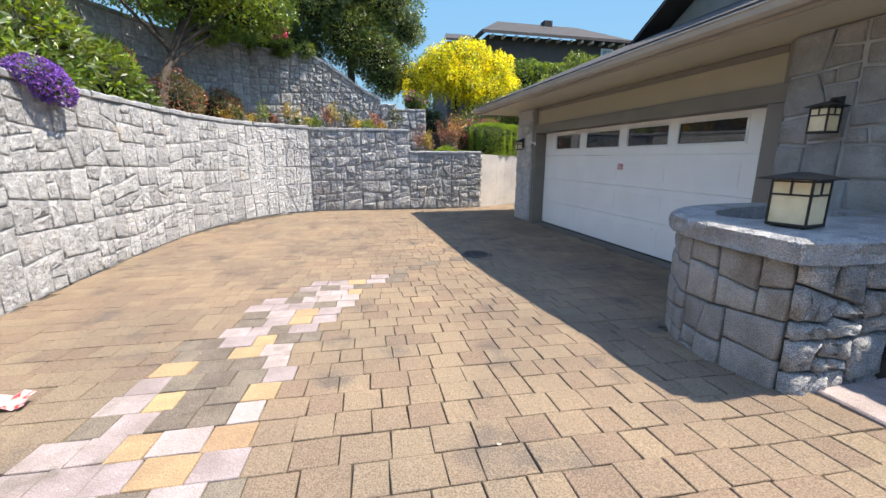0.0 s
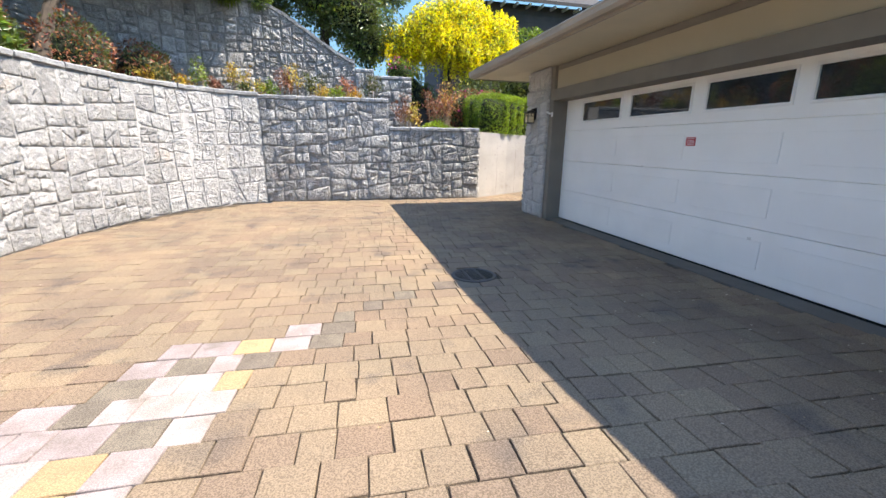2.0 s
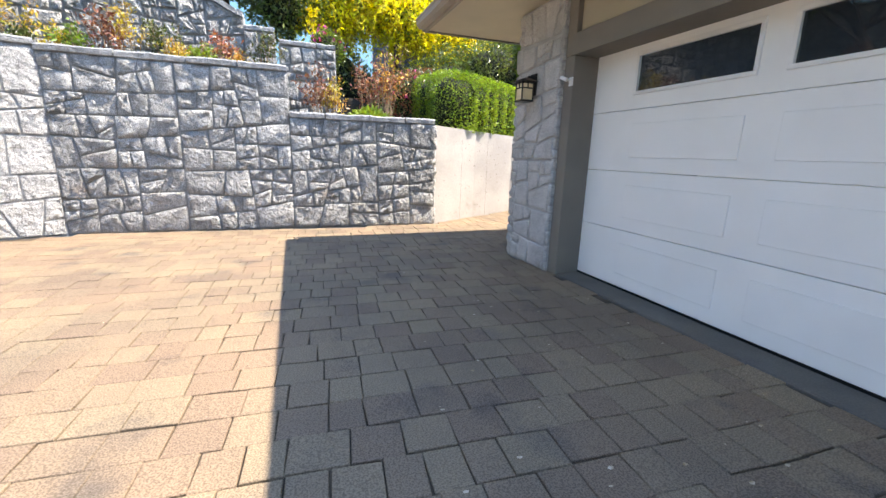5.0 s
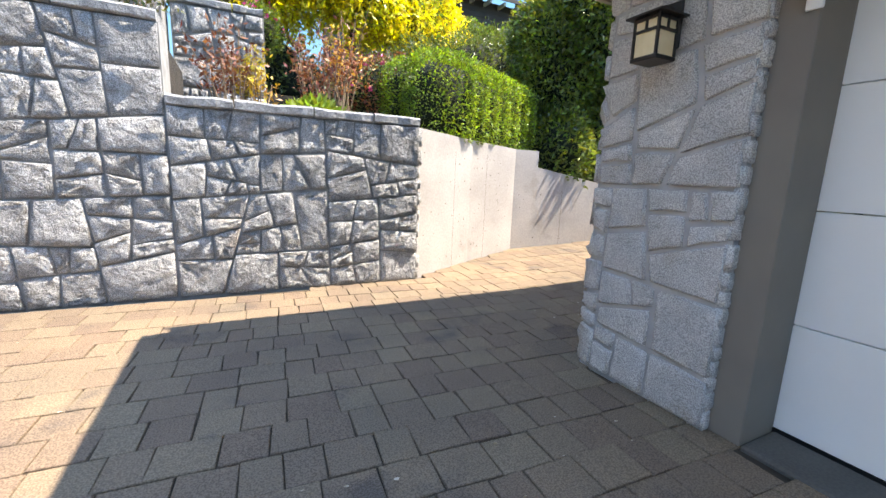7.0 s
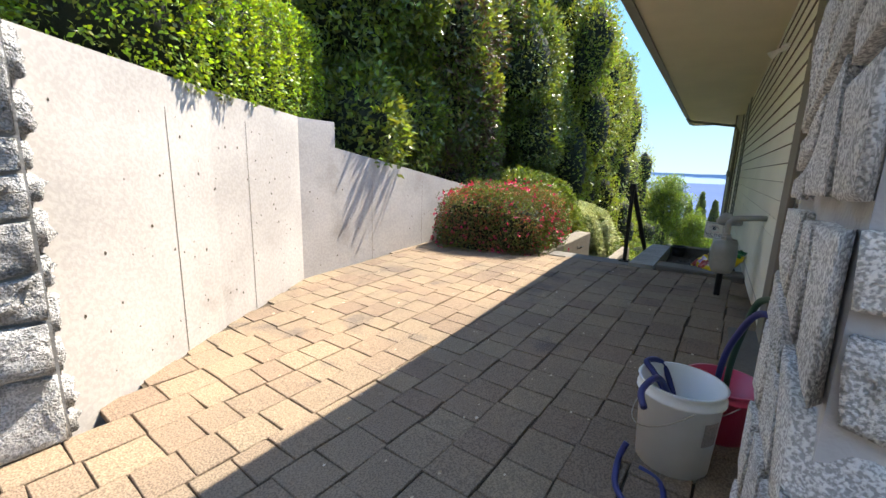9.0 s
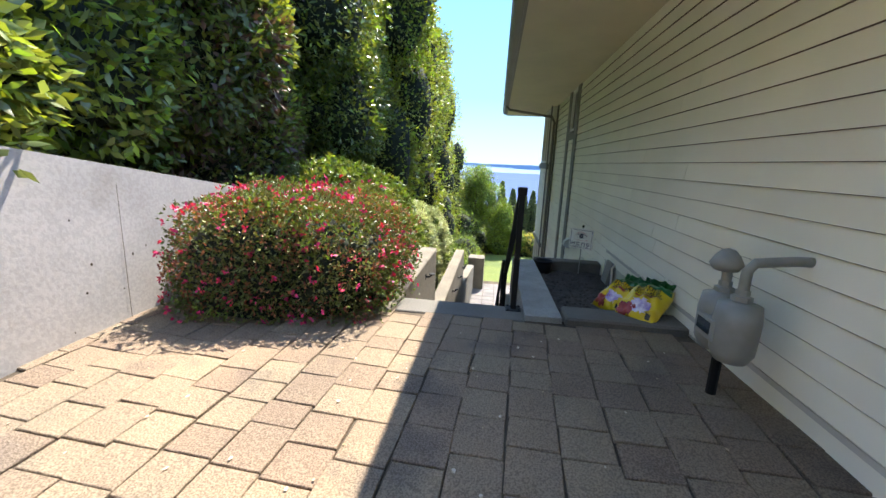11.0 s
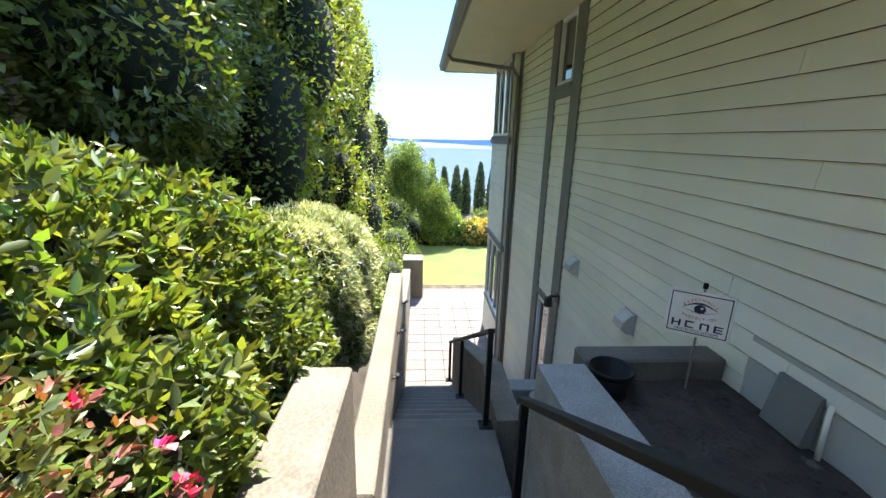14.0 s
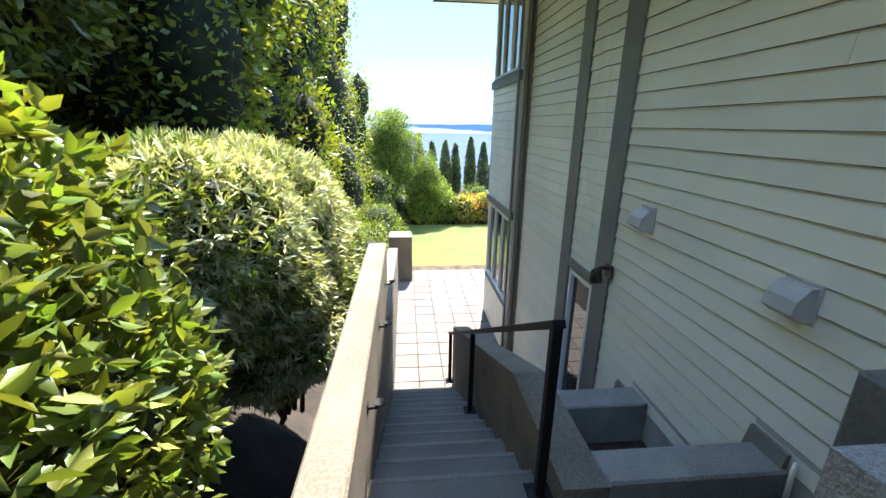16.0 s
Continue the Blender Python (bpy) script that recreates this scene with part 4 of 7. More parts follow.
shrub("laceleaf_maple", "mounded laceleaf shrub with pale drooping leaves", "shrub",
      [(13.6, 13.5, -0.42, 0.75, 0.7, 0.68), (14.3, 13.4, -0.48, 0.85, 0.78, 0.72), (15.0, 13.3, -0.72, 0.75, 0.7, 0.7), (15.5, 13.2, -1.2, 0.6, 0.55, 0.6), (14.4, 12.98, -0.95, 0.7, 0.42, 0.5), (15.0, 12.95, -1.25, 0.6, 0.4, 0.5), (13.7, 13.15, -0.75, 0.55, 0.45, 0.45), (14.1, 13.1, -1.25, 0.8, 0.5, 0.45), (14.9, 13.0, -1.6, 0.7, 0.45, 0.45), (13.2, 13.6, -0.7, 0.45, 0.6, 0.5)],
      [LEAF_PALE, LEAF_PALE, LEAF_MID], 230000, 0.085, 0.016, 53, droop=0.45, spread=0.75, ground=-2.4, core=0.82, rough=0.10, inner=0.12, whorl=9)

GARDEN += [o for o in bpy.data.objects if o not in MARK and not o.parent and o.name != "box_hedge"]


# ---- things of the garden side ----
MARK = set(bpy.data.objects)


def handrail(tops, bases, label):
    own = thing("handrail", label, "railing", at=(bases[0][0], bases[0][1], bases[0][2]))
    o = Vector(bases[0])
    for b, t in zip(bases, tops):
        b, t = Vector(b) - o, Vector(t) - o
        bm = bmesh.new()
        box(bm, b.x - 0.022, b.x + 0.022, b.y - 0.022, b.y + 0.022, b.z + 0.008, t.z + 0.0, 0.004)
        post = part("post", bm, BLACK_METAL, own)
        bm = bmesh.new()
        box(bm, b.x - 0.06, b.x + 0.06, b.y - 0.06, b.y + 0.06, b.z, b.z + 0.009, 0.002)
        for sx in (-1, 1):
            for sy in (-1, 1):
                box(bm, b.x + sx * 0.042 - 0.008, b.x + sx * 0.042 + 0.008, b.y + sy * 0.042 - 0.008, b.y + sy * 0.042 + 0.008, b.z + 0.009, b.z + 0.017)
        part("base_plate", bm, BLACK_METAL, post)
    a, z = Vector(tops[0]) - o, Vector(tops[-1]) - o
    d = (z - a).normalized()
    bm = bmesh.new()
    s = Vector((0, 1, 0))
    u = d.cross(s)
    vs = []
    for p in (a - d * 0.03, z + d * 0.04):
        for i, j in ((-1, -1), (1, -1), (1, 1), (-1, 1)):
            vs.append(bm.verts.new(p + s * 0.028 * i + u * 0.018 * j))
    for f in ((0, 1, 2, 3), (7, 6, 5, 4), (0, 4, 5, 1), (1, 5, 6, 2), (2, 6, 7, 3), (3, 7, 4, 0)):
        bm.faces.new([vs[k] for k in f])
    bmesh.ops.bevel(bm, geom=bm.edges[:], offset=0.004, segments=1, affect='EDGES')
    part("top_rail", bm, BLACK_METAL, own)
    if len(tops) == 2:
        bm = bmesh.new()
        box(bm, -0.034, 0.034, -0.034, 0.034, tops[0][2] - o.z - 0.03, tops[0][2] - o.z + 0.03, 0.006)
        part("post_cap", bm, BLACK_METAL, own)
    return own


handrail([(9.1, 11.44, 0.93), (11.22, 11.44, -0.26)], [(9.1, 11.44, 0.0), (11.22, 11.44, -1.08)], "black metal handrail beside the upper steps")
handrail([(12.28, 11.44, -0.37), (14.2, 11.44, -1.47), (15.95, 11.44, -2.42)], [(12.28, 11.44, LAND_Z), (14.2, 11.44, -2.32), (15.95, 11.44, -3.2)], "black metal handrail beside the lower steps")
for x, z in ((10.3, -0.14), (12.7, -1.06), (13.7, -1.1), (14.7, -1.15)):
    b = thing("rail_bracket", "small black iron rail bracket on the stair wall", "bracket", "rail brackets", at=(x, 12.35 if x < 11 else 12.27, z))
    bm = bmesh.new()
    tube(bm, [(0, 0, 0), (0, -0.05, 0), (0, -0.07, 0.03)], [0.012, 0.01, 0.012], 8)
    lathe(bm, [(0.0, 0.024), (0.03, 0.026), (0.034, 0.036), (0.0, 0.04)], 10, (0, -0.07, 0))
    part("arm", bm, BLACK_METAL, b)
    bm = bmesh.new()
    box(bm, -0.02, 0.02, -0.006, 0, -0.03, 0.03, 0.002)
    part("plate", bm, BLACK_METAL, b)

# security sign on its stake
def text_mesh(body, size, mat, name, parent, m, extrude=0.0006):
    cu = bpy.data.curves.new(name, 'FONT')
    cu.body, cu.size, cu.extrude, cu.align_x, cu.align_y = body, size, extrude, 'CENTER', 'CENTER'
    tmp = bpy.data.objects.new(name, cu)
    scene.collection.objects.link(tmp)
    me = bpy.data.meshes.new_from_object(tmp.evaluated_get(bpy.context.evaluated_depsgraph_get()))
    bpy.data.objects.remove(tmp)
    me.materials.clear()
    me.materials.append(mat)
    ob = new(name, me)
    ob.parent = parent
    ob.matrix_parent_inverse = Matrix()
    ob.matrix_basis = m
    return ob


SIGN_WHITE = material("white enamel sign", (0.85, 0.85, 0.8), (0.78, 0.78, 0.7), 0.35, 9, 60, 0.05, 0.001)
SIGN_NAVY = material("navy sign ink", (0.02, 0.022, 0.06), None, 0.5, 9, 60, 0)
SIGN_RED = material("red sign ink", (0.45, 0.03, 0.04), None, 0.5, 9, 60, 0)
sign = thing("security_sign", "white security sign with a dark eye on a metal stake", "sign", at=(11.24, 10.53, -0.25))
face = Matrix.Translation((0, 0, 0.49)) @ pose(0, 0, 0, 0, 0, -125) @ pose(0, 0, 0, 90, 0, 0) @ Matrix.Scale(0.98, 4)
bm = bmesh.new()
box(bm, -0.155, 0.155, -0.132, 0.132, -0.003, 0.0, 0, face)
part("panel", bm, SIGN_WHITE, sign)
bm = bmesh.new()
for x0, x1, y0, y1 in ((-0.142, 0.142, 0.111, 0.116), (-0.142, 0.142, -0.116, -0.111), (-0.142, -0.137, -0.111, 0.111), (0.137, 0.142, -0.111, 0.111)):
    box(bm, x0, x1, y0, y1, 0.0005, 0.0015, 0, face)
part("border", bm, SIGN_NAVY, sign)
bm = bmesh.new()


def flat(bm, pts, z, m):
    bm.faces.new([bm.verts.new(m @ Vector((x, y, z))) for x, y in pts])


N = 20
up = [(-0.085 + 0.17 * i / N, 0.03 + 0.040 * math.sin(math.pi * i / N)) for i in range(N + 1)]
dn = [(-0.085 + 0.17 * i / N, 0.03 + 0.029 * math.sin(math.pi * i / N)) for i in range(N + 1)]
for i in range(N):
    flat(bm, [dn[i], dn[i + 1], up[i + 1], up[i]], 0.0012, face)
dn2 = [(x, 0.03 - (y - 0.03) * 0.75) for x, y in dn]
dn3 = [(x, 0.03 - (y - 0.03) * 0.62) for x, y in dn]
for i in range(N):
    flat(bm, [dn2[i], dn2[i + 1], dn3[i + 1], dn3[i]], 0.0012, face)
flat(bm, [(0.028 * math.cos(a), 0.032 + 0.026 * math.sin(a)) for a in [2 * math.pi * k / 20 for k in range(20)]], 0.0012, face)
part("eye", bm, SIGN_NAVY, sign, "dark blue eye drawing")
bm = bmesh.new()
flat(bm, [(0.008 + 0.007 * math.cos(a), 0.038 + 0.006 * math.sin(a)) for a in [2 * math.pi * k / 12 for k in range(12)]], 0.0018, face)
part("eye_glint", bm, SIGN_WHITE, sign)
for word, cy, bend in (("ELECTRONIC", 0.030, 1), ("PROTECTION", 0.022, -1)):
    for i, ch in enumerate(word):
        x = (i - 4.5) * 0.0165
        y = (0.085 - 6.5 * x * x) if bend > 0 else (-0.018 - 0.006 + 5.5 * x * x * 0.4)
        m = face @ pose(x, y, 0.001, 0, 0, -bend * x * (600 if bend > 0 else 150) * 0.25)
        text_mesh(ch, 0.022, SIGN_RED, "letter", sign, m)
bm = bmesh.new()
for x, kind in ((-0.10, "a"), (-0.035, "c"), (0.035, "m"), (0.10, "e")):
    box(bm, x - 0.022, x - 0.012, -0.085, -0.045, 0.0005, 0.0013, 0, face)
    if kind in "cem":
        box(bm, x - 0.012, x + 0.02, -0.053, -0.045, 0.0005, 0.0013, 0, face)
    if kind in "ce":
        box(bm, x - 0.012, x + 0.02, -0.085, -0.077, 0.0005, 0.0013, 0, face)
    if kind in "ea":
        box(bm, x - 0.012, x + 0.018, -0.069, -0.062, 0.0005, 0.0013, 0, face)
    if kind in "am":
        box(bm, x + 0.012, x + 0.022, -0.085, -0.045, 0.0005, 0.0013, 0, face)
tagged(part("name_mark", bm, SIGN_NAVY, sign), "bold dark name mark as plain shapes", kind="stuff")
text_mesh("PROTECTIVE SYSTEMS", 0.021, SIGN_NAVY, "lettering", sign, face @ pose(0, -0.1, 0.001))
bm = bmesh.new()
tube(bm, [(0.008, -0.013, -0.08), (0.008, -0.013, 0.645)], 0.006, 8)
part("stake", bm, material("galvanised steel", (0.3, 0.3, 0.3), None, 0.4, 9, 60, 0, metal=0.8), sign)
bm = bmesh.new()
lathe(bm, [(0, 0.635), (0.013, 0.637), (0.013, 0.665), (0, 0.667)], 10, (0.008, -0.013, 0))
part("stake_cap", bm, BLACK_METAL, sign)

# potting soil bags
BAG_YELLOW = material("glossy yellow plastic film", (0.74, 0.56, 0.02), (0.62, 0.44, 0.015), 0.3, 6, 25, 0.6, 0.01)
BAG_GREEN = material("glossy green plastic film", (0.01, 0.16, 0.035), (0.006, 0.10, 0.03), 0.3, 8, 25, 0.6, 0.01)
BAG_RED = material("maroon print", (0.25, 0.02, 0.03), (0.35, 0.05, 0.03), 0.35, 20, 50, 0.3, 0.004)
BAG_VIOLET = material("violet and white print", (0.25, 0.17, 0.5), (0.75, 0.7, 0.75), 0.35, 16, 50, 0.3, 0.004)
BAG_INK = material("black print", (0.02, 0.02, 0.02), None, 0.35, 9, 60, 0)


def soil_bag(name, label, at, rz, tilt, size, seed):
    own = thing(name, label, "bag", "bags of potting soil")
    own.matrix_world = pose(at[0], at[1], at[2], 0, -tilt, rz)
    L, W, H = size
    rng = random.Random(seed)
    ph = [rng.uniform(0, 6) for _ in range(6)]

    def surf(u, v, side):
        """u, v from -1 to 1 over the bag, side 1 for the upper face."""
        e = max(0.0, (1 - abs(u) ** 3.0)) ** 0.5 * max(0.0, (1 - abs(v) ** 3.0)) ** 0.5
        wr = 0.012 * math.sin(9 * u + ph[0] + 3 * v) + 0.012 * math.sin(11 * v + ph[1] - 4 * u) + 0.008 * math.sin(17 * u * v + ph[2])
        pinch = 1 - 0.22 * smoothstep((u - 0.5) * 2) * (0.6 + 0.4 * math.sin(5 * v + ph[3]))
        return Vector((u * L / 2, v * W / 2 * pinch, H / 2 + side * (H / 2 * e + wr * e)))

    def patch(pname, mat, u0, u1, v0, v1, side, off, n=10, lab="", ragged=0.0):
        bm = bmesh.new()
        g = {}
        for i in range(n + 1):
            for j in range(n + 1):
                u, v = u0 + (u1 - u0) * i / n, v0 + (v1 - v0) * j / n
                if ragged and (i in (0, n) or j in (0, n)):
                    u += rng.uniform(-ragged, ragged)
                    v += rng.uniform(-ragged, ragged)
                p = surf(min(1, max(-1, u)), min(1, max(-1, v)), side)
                p.z += off * side
                g[i, j] = bm.verts.new(p)
        for i in range(n):
            for j in range(n):
                f = (g[i, j], g[i + 1, j], g[i + 1, j + 1], g[i, j + 1])
                bm.faces.new(f if side > 0 else f[::-1])
        return part(pname, bm, mat, own, lab, True)

    bm = bmesh.new()
    n = 22
    g = {}
    for s in (1, -1):
        for i in range(n + 1):
            for j in range(n + 1):
                g[s, i, j] = bm.verts.new(surf(-1 + 2 * i / n, -1 + 2 * j / n, s))
        for i in range(n):
            for j in range(n):
                f = (g[s, i, j], g[s, i + 1, j], g[s, i + 1, j + 1], g[s, i, j + 1])
                bm.faces.new(f if s > 0 else f[::-1])
    bmesh.ops.remove_doubles(bm, verts=bm.verts[:], dist=0.0008)
    part("bag_body", bm, BAG_YELLOW, own, "yellow plastic bag body", True)
    patch("green_band", BAG_GREEN, 0.55, 0.98, -0.95, 0.95, 1, 0.004, 12, "green printed band")
    patch("flower_print", BAG_VIOLET, -0.75, -0.2, -0.5, 0.3, 1, 0.004, 10, "violet and white flower print", 0.07)
    patch("flower_print", BAG_RED, -0.95, -0.45, 0.1, 0.85, 1, 0.0045, 10, "maroon flower print", 0.07)
    patch("stripe", BAG_RED, 0.0, 0.09, -0.45, 0.45, 1, 0.005, 8, "maroon printed stripe")
    patch("round_mark", BAG_INK, -0.85, -0.68, -0.78, -0.58, 1, 0.005, 4, "round black print mark")

    def print_line(body, size, u, v, m=BAG_INK):
        ob = text_mesh(body, size, m, "print", own, Matrix())
        for vert in ob.data.vertices:
            px, py = vert.co.x, vert.co.y
            uu, vv = u + py * 2 / L, v - px * 2 / W
            q = surf(max(-0.97, min(0.97, uu)), max(-0.97, min(0.97, vv)), 1)
            vert.co = (q.x, q.y, q.z + 0.006)

    print_line("potting", 0.062, 0.50, 0.05)
    print_line("terreau", 0.062, 0.34, -0.05)
    print_line("rempotage", 0.052, 0.19, -0.02)
    bm = bmesh.new()
    m = 14
    ga = [bm.verts.new(Vector((L / 2 - 0.01, (-1 + 2 * i / m) * W * 0.36, H / 2 + 0.012 * math.sin(3 * i)))) for i in range(m + 1)]
    gb = [bm.verts.new(Vector((L / 2 + 0.07 + 0.012 * math.sin(1.1 * i), (-1 + 2 * i / m) * W * 0.40, H / 2 + 0.02 + 0.018 * math.sin(1.3 * i + 1)))) for i in range(m + 1)]
    for i in range(m):
        bm.faces.new((ga[i], ga[i + 1], gb[i + 1], gb[i]))
    bmesh.ops.solidify(bm, geom=bm.faces[:], thickness=0.003)
    part("gathered_end", bm, BAG_GREEN, own, "crumpled green bag end", True)
    return own


soil_bag("soil_bag", "slumped yellow potting soil bag with flower print on the soil bed", (9.50, 10.50, 0.0), -55, 30, (0.38, 0.29, 0.14), 3)
soil_bag("soil_bag", "yellow potting soil bag with crumpled green top leaning on siding", (9.16, 10.42, 0.05), -45, 28, (0.42, 0.31, 0.15), 9)

PALE_ROCK = material("pale broken concrete", (0.48, 0.46, 0.42), (0.36, 0.35, 0.33), 0.9, 9, 60, 0.6, 0.004)
for i, (x, y, s, lab) in enumerate(((10.05, 10.42, 0.13, "pale angular lump of broken concrete on the soil"), (9.85, 10.40, 0.10, "smaller pale concrete lump beside the bags"))):
    o = thing("concrete_lump", lab, "stone", "concrete lumps", at=(x, y, -0.13))
    bm = bmesh.new()
    rng = random.Random(20 + i)
    for _ in range(14):
        d = Vector((rng.gauss(0, 1), rng.gauss(0, 1), rng.gauss(0, 1))).normalized()
        bm.verts.new(Vector((d.x * s, d.y * s * 0.7, abs(d.z) * s * 0.9)))
    bmesh.ops.convex_hull(bm, input=bm.verts[:])
    part("lump", bm, PALE_ROCK, o)
CLODS = bmesh.new()
rng = random.Random(14)
for _ in range(420):
    x, y, r = rng.uniform(9.18, 11.2), rng.uniform(10.26, 11.04), rng.uniform(0.005, 0.022)
    vs = bmesh.ops.create_icosphere(CLODS, subdivisions=1, radius=r)["verts"]
    for v in vs:
        v.co = Vector((v.co.x * rng.uniform(0.8, 1.3) + x, v.co.y + y, v.co.z * 0.6 + soil_z(x, y)))
o = part("soil_clods", CLODS, SOIL)
tagged(o, "loose clods and stones on the soil bed", "soil", kind="stuff")

# black planter pot in the sunken area
pot = thing("planter_pot", "round black plastic planter pot beside the parapet", "pot", at=(11.24, 10.965, -0.29))
bm = bmesh.new()
lathe(bm, [(0.0, 0.0), (0.085, 0.0), (0.108, 0.205), (0.100, 0.205), (0.088, 0.10), (0, 0.095)], 28)
part("pot_wall", bm, BLACK_METAL, pot, smooth=True)
bm = bmesh.new()
lathe(bm, [(0.109, 0.195), (0.120, 0.197), (0.120, 0.222), (0.110, 0.222), (0.100, 0.204)], 28)
part("pot_rim", bm, BLACK_METAL, pot, smooth=True)

# patio tiles: alternate slabs in straight rows
TILE_MAT = [material("slate patio tile", (0.135, 0.115, 0.103), (0.092, 0.083, 0.077), 0.75, 3, 60, 0.4, 0.002, 0.16, stain=(0.17, 0.125, 0.105), stain_cut=0.6, stain_scale=1.3)]
patio = tagged(new("patio_paving"), "square slate patio tiles in straight rows", kind="structure")
PT = 0.40
tile_me = finish(boxed(-PT / 2 + 0.008, PT / 2 - 0.008, -PT / 2 + 0.008, PT / 2 - 0.008, -0.02, 0.0, 0.003), "tile", TILE_MAT[0])
for i in range(14):
    for j in range(15):
        x, y = 16.07 + PT / 2 + PT * i, 12.27 - PT / 2 - PT * j
        if (x > 16.4 or y > 11.2) and x < 22.0:
            o = new("tile", tile_me)
            o.parent = patio
            o.matrix_basis = pose(x, y, PATIO_Z)

# distant plants of the garden
for i, (x, y, h) in enumerate(((36.4, 9.6, 3.1), (37.0, 8.9, 2.9), (36.6, 10.4, 3.0), (36.8, 11.2, 3.5), (37.2, 7.9, 3.3), (36.5, 7.2, 3.0), (37.1, 11.9, 2.9), (36.8, 12.7, 3.2), (36.7, 6.4, 3.1), (37.3, 13.5, 3.0), (37.2, 5.7, 2.8))):
    own = thing("cypress", "slender dark green columnar cypress behind the lawn", "tree", "row of cypresses", at=(x, y, -4.6))
    r = np.random.RandomState(100 + i)
    k = 2600
    z = r.uniform(0, 1, k)
    a = r.uniform(0, 6.28, k)
    rad = 0.42 * np.clip(np.sin(np.pi * np.clip(z * 0.93 + 0.07, 0, 1)) ** 0.6, 0, 1) * (1 - 0.45 * z) * r.uniform(0.8, 1.08, k)
    pos = np.stack([rad * np.cos(a), rad * np.sin(a), z * (h + 0.8) + 0.1], 1)
    d = np.stack([np.cos(a) * 0.5, np.sin(a) * 0.5, np.ones(k)], 1)
    ob = new("crown", leaf_mesh("crown", pos, d, 0.16, 0.07, LEAF_DARK, 200 + i, spread=0.35))
    ob.parent = own
    tagged(ob, kind="stuff")
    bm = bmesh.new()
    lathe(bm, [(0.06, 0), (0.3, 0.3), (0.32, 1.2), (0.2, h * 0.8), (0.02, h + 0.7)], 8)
    # filler cone, dark in colour to stand for shade within the crown
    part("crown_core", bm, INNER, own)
shrub("garden_shrub", "round lime green shrub beyond the lawn", "shrub", [(28.0, 11.3, -3.0, 0.75, 0.6, 0.65), (28.2, 10.4, -3.0, 0.7, 0.6, 0.65)], [LEAF_LIME, LEAF_MID], 9000, 0.12, 0.06, 301, ground=-4)
shrub("garden_shrub", "orange tinted shrub beyond the lawn", "shrub", [(28.1, 9.5, -3.05, 0.7, 0.6, 0.62), (28.1, 8.6, -3.05, 0.7, 0.6, 0.62), (28.1, 7.7, -3.05, 0.7, 0.6, 0.62)], [LEAF_ORANGE, LEAF_MID], 9000, 0.10, 0.05, 302, ground=-4)
shrub("garden_hedge", "dense mixed shrubs behind the lawn", "shrub", heap(28.3, 30.5, 5.0, 15.0, -3.9, -2.25, 44, 0.7, 88), [LEAF_MID, LEAF_LIME, LEAF_DARK], 40000, 0.12, 0.06, 310, ground=-4.2)
shrub("garden_hedge", "dense green shrubs along the garden edge", "shrub", heap(21.8, 29, 12.9, 15.0, -3.9, lambda x, y: -2.0 + 0.9 * smoothstep((x - 24) / 3), 44, 0.8, 89), [LEAF_MID, LEAF_DARK, LEAF_LIME], 50000, 0.10, 0.05, 311, ground=-4.2)
shrub("garden_shrub", "low green shrubs beside the garden pillar", "shrub", [(23.2, 13.2, -3.2, 0.9, 0.7, 0.7), (25.0, 13.3, -3.2, 1.1, 0.7, 0.8), (27.2, 13.4, -3.1, 1.2, 0.8, 0.9), (29.5, 13.2, -3.1, 1.2, 0.8, 0.9)], [LEAF_MID, LEAF_PALE, LEAF_LIME], 22000, 0.08, 0.04, 303, ground=-3.9)
tree("garden_tree", "open crowned light green tree at the end of the garden", (28.2, 12.7, -3.9), (28.3, 12.7, 0.2),
     [(28.3, 12.6, 0.4, 0.85, 0.75, 0.6), (28.5, 13.1, -0.3, 0.8, 0.75, 0.6), (28.0, 12.1, -0.4, 0.7, 0.6, 0.55), (28.4, 13.0, -1.2, 0.9, 0.8, 0.5), (28.2, 12.2, -1.5, 0.7, 0.6, 0.5)],
     [LEAF_LIME, LEAF_MID], 26000, 0.085, 0.04, 304, radius=0.06, core=0.25, inner=0.8, rough=0.35)
tree("garden_tree", "small light green tree on the lawn edge", (27.8, 11.3, -3.9), (27.8, 11.2, -1.4),
     [(27.8, 11.2, -1.4, 0.55, 0.5, 0.6), (27.9, 11.6, -2.0, 0.6, 0.5, 0.5), (27.7, 10.8, -2.2, 0.6, 0.5, 0.5), (27.9, 11.2, -2.7, 0.7, 0.6, 0.4)],
     [LEAF_LIME, LEAF_MID], 16000, 0.08, 0.04, 305, radius=0.05, core=0.25, inner=0.8, rough=0.35)
tree("fir_tree", "tall dark fir rising behind the hedge", (16.5, 16.6, -1), (16.5, 16.6, 9.6),
     [(16.5, 16.6, 2 + 0.6 * i, 1.0 - 0.065 * i, 1.0 - 0.065 * i, 0.4) for i in range(13)], [LEAF_DARK], 26000, 0.14, 0.03, 306, radius=0.12, rough=0.35, inner=0.5, core=0.6, droop=0.4)

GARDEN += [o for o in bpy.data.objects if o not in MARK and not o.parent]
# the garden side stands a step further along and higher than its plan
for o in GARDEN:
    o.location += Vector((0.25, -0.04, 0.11))


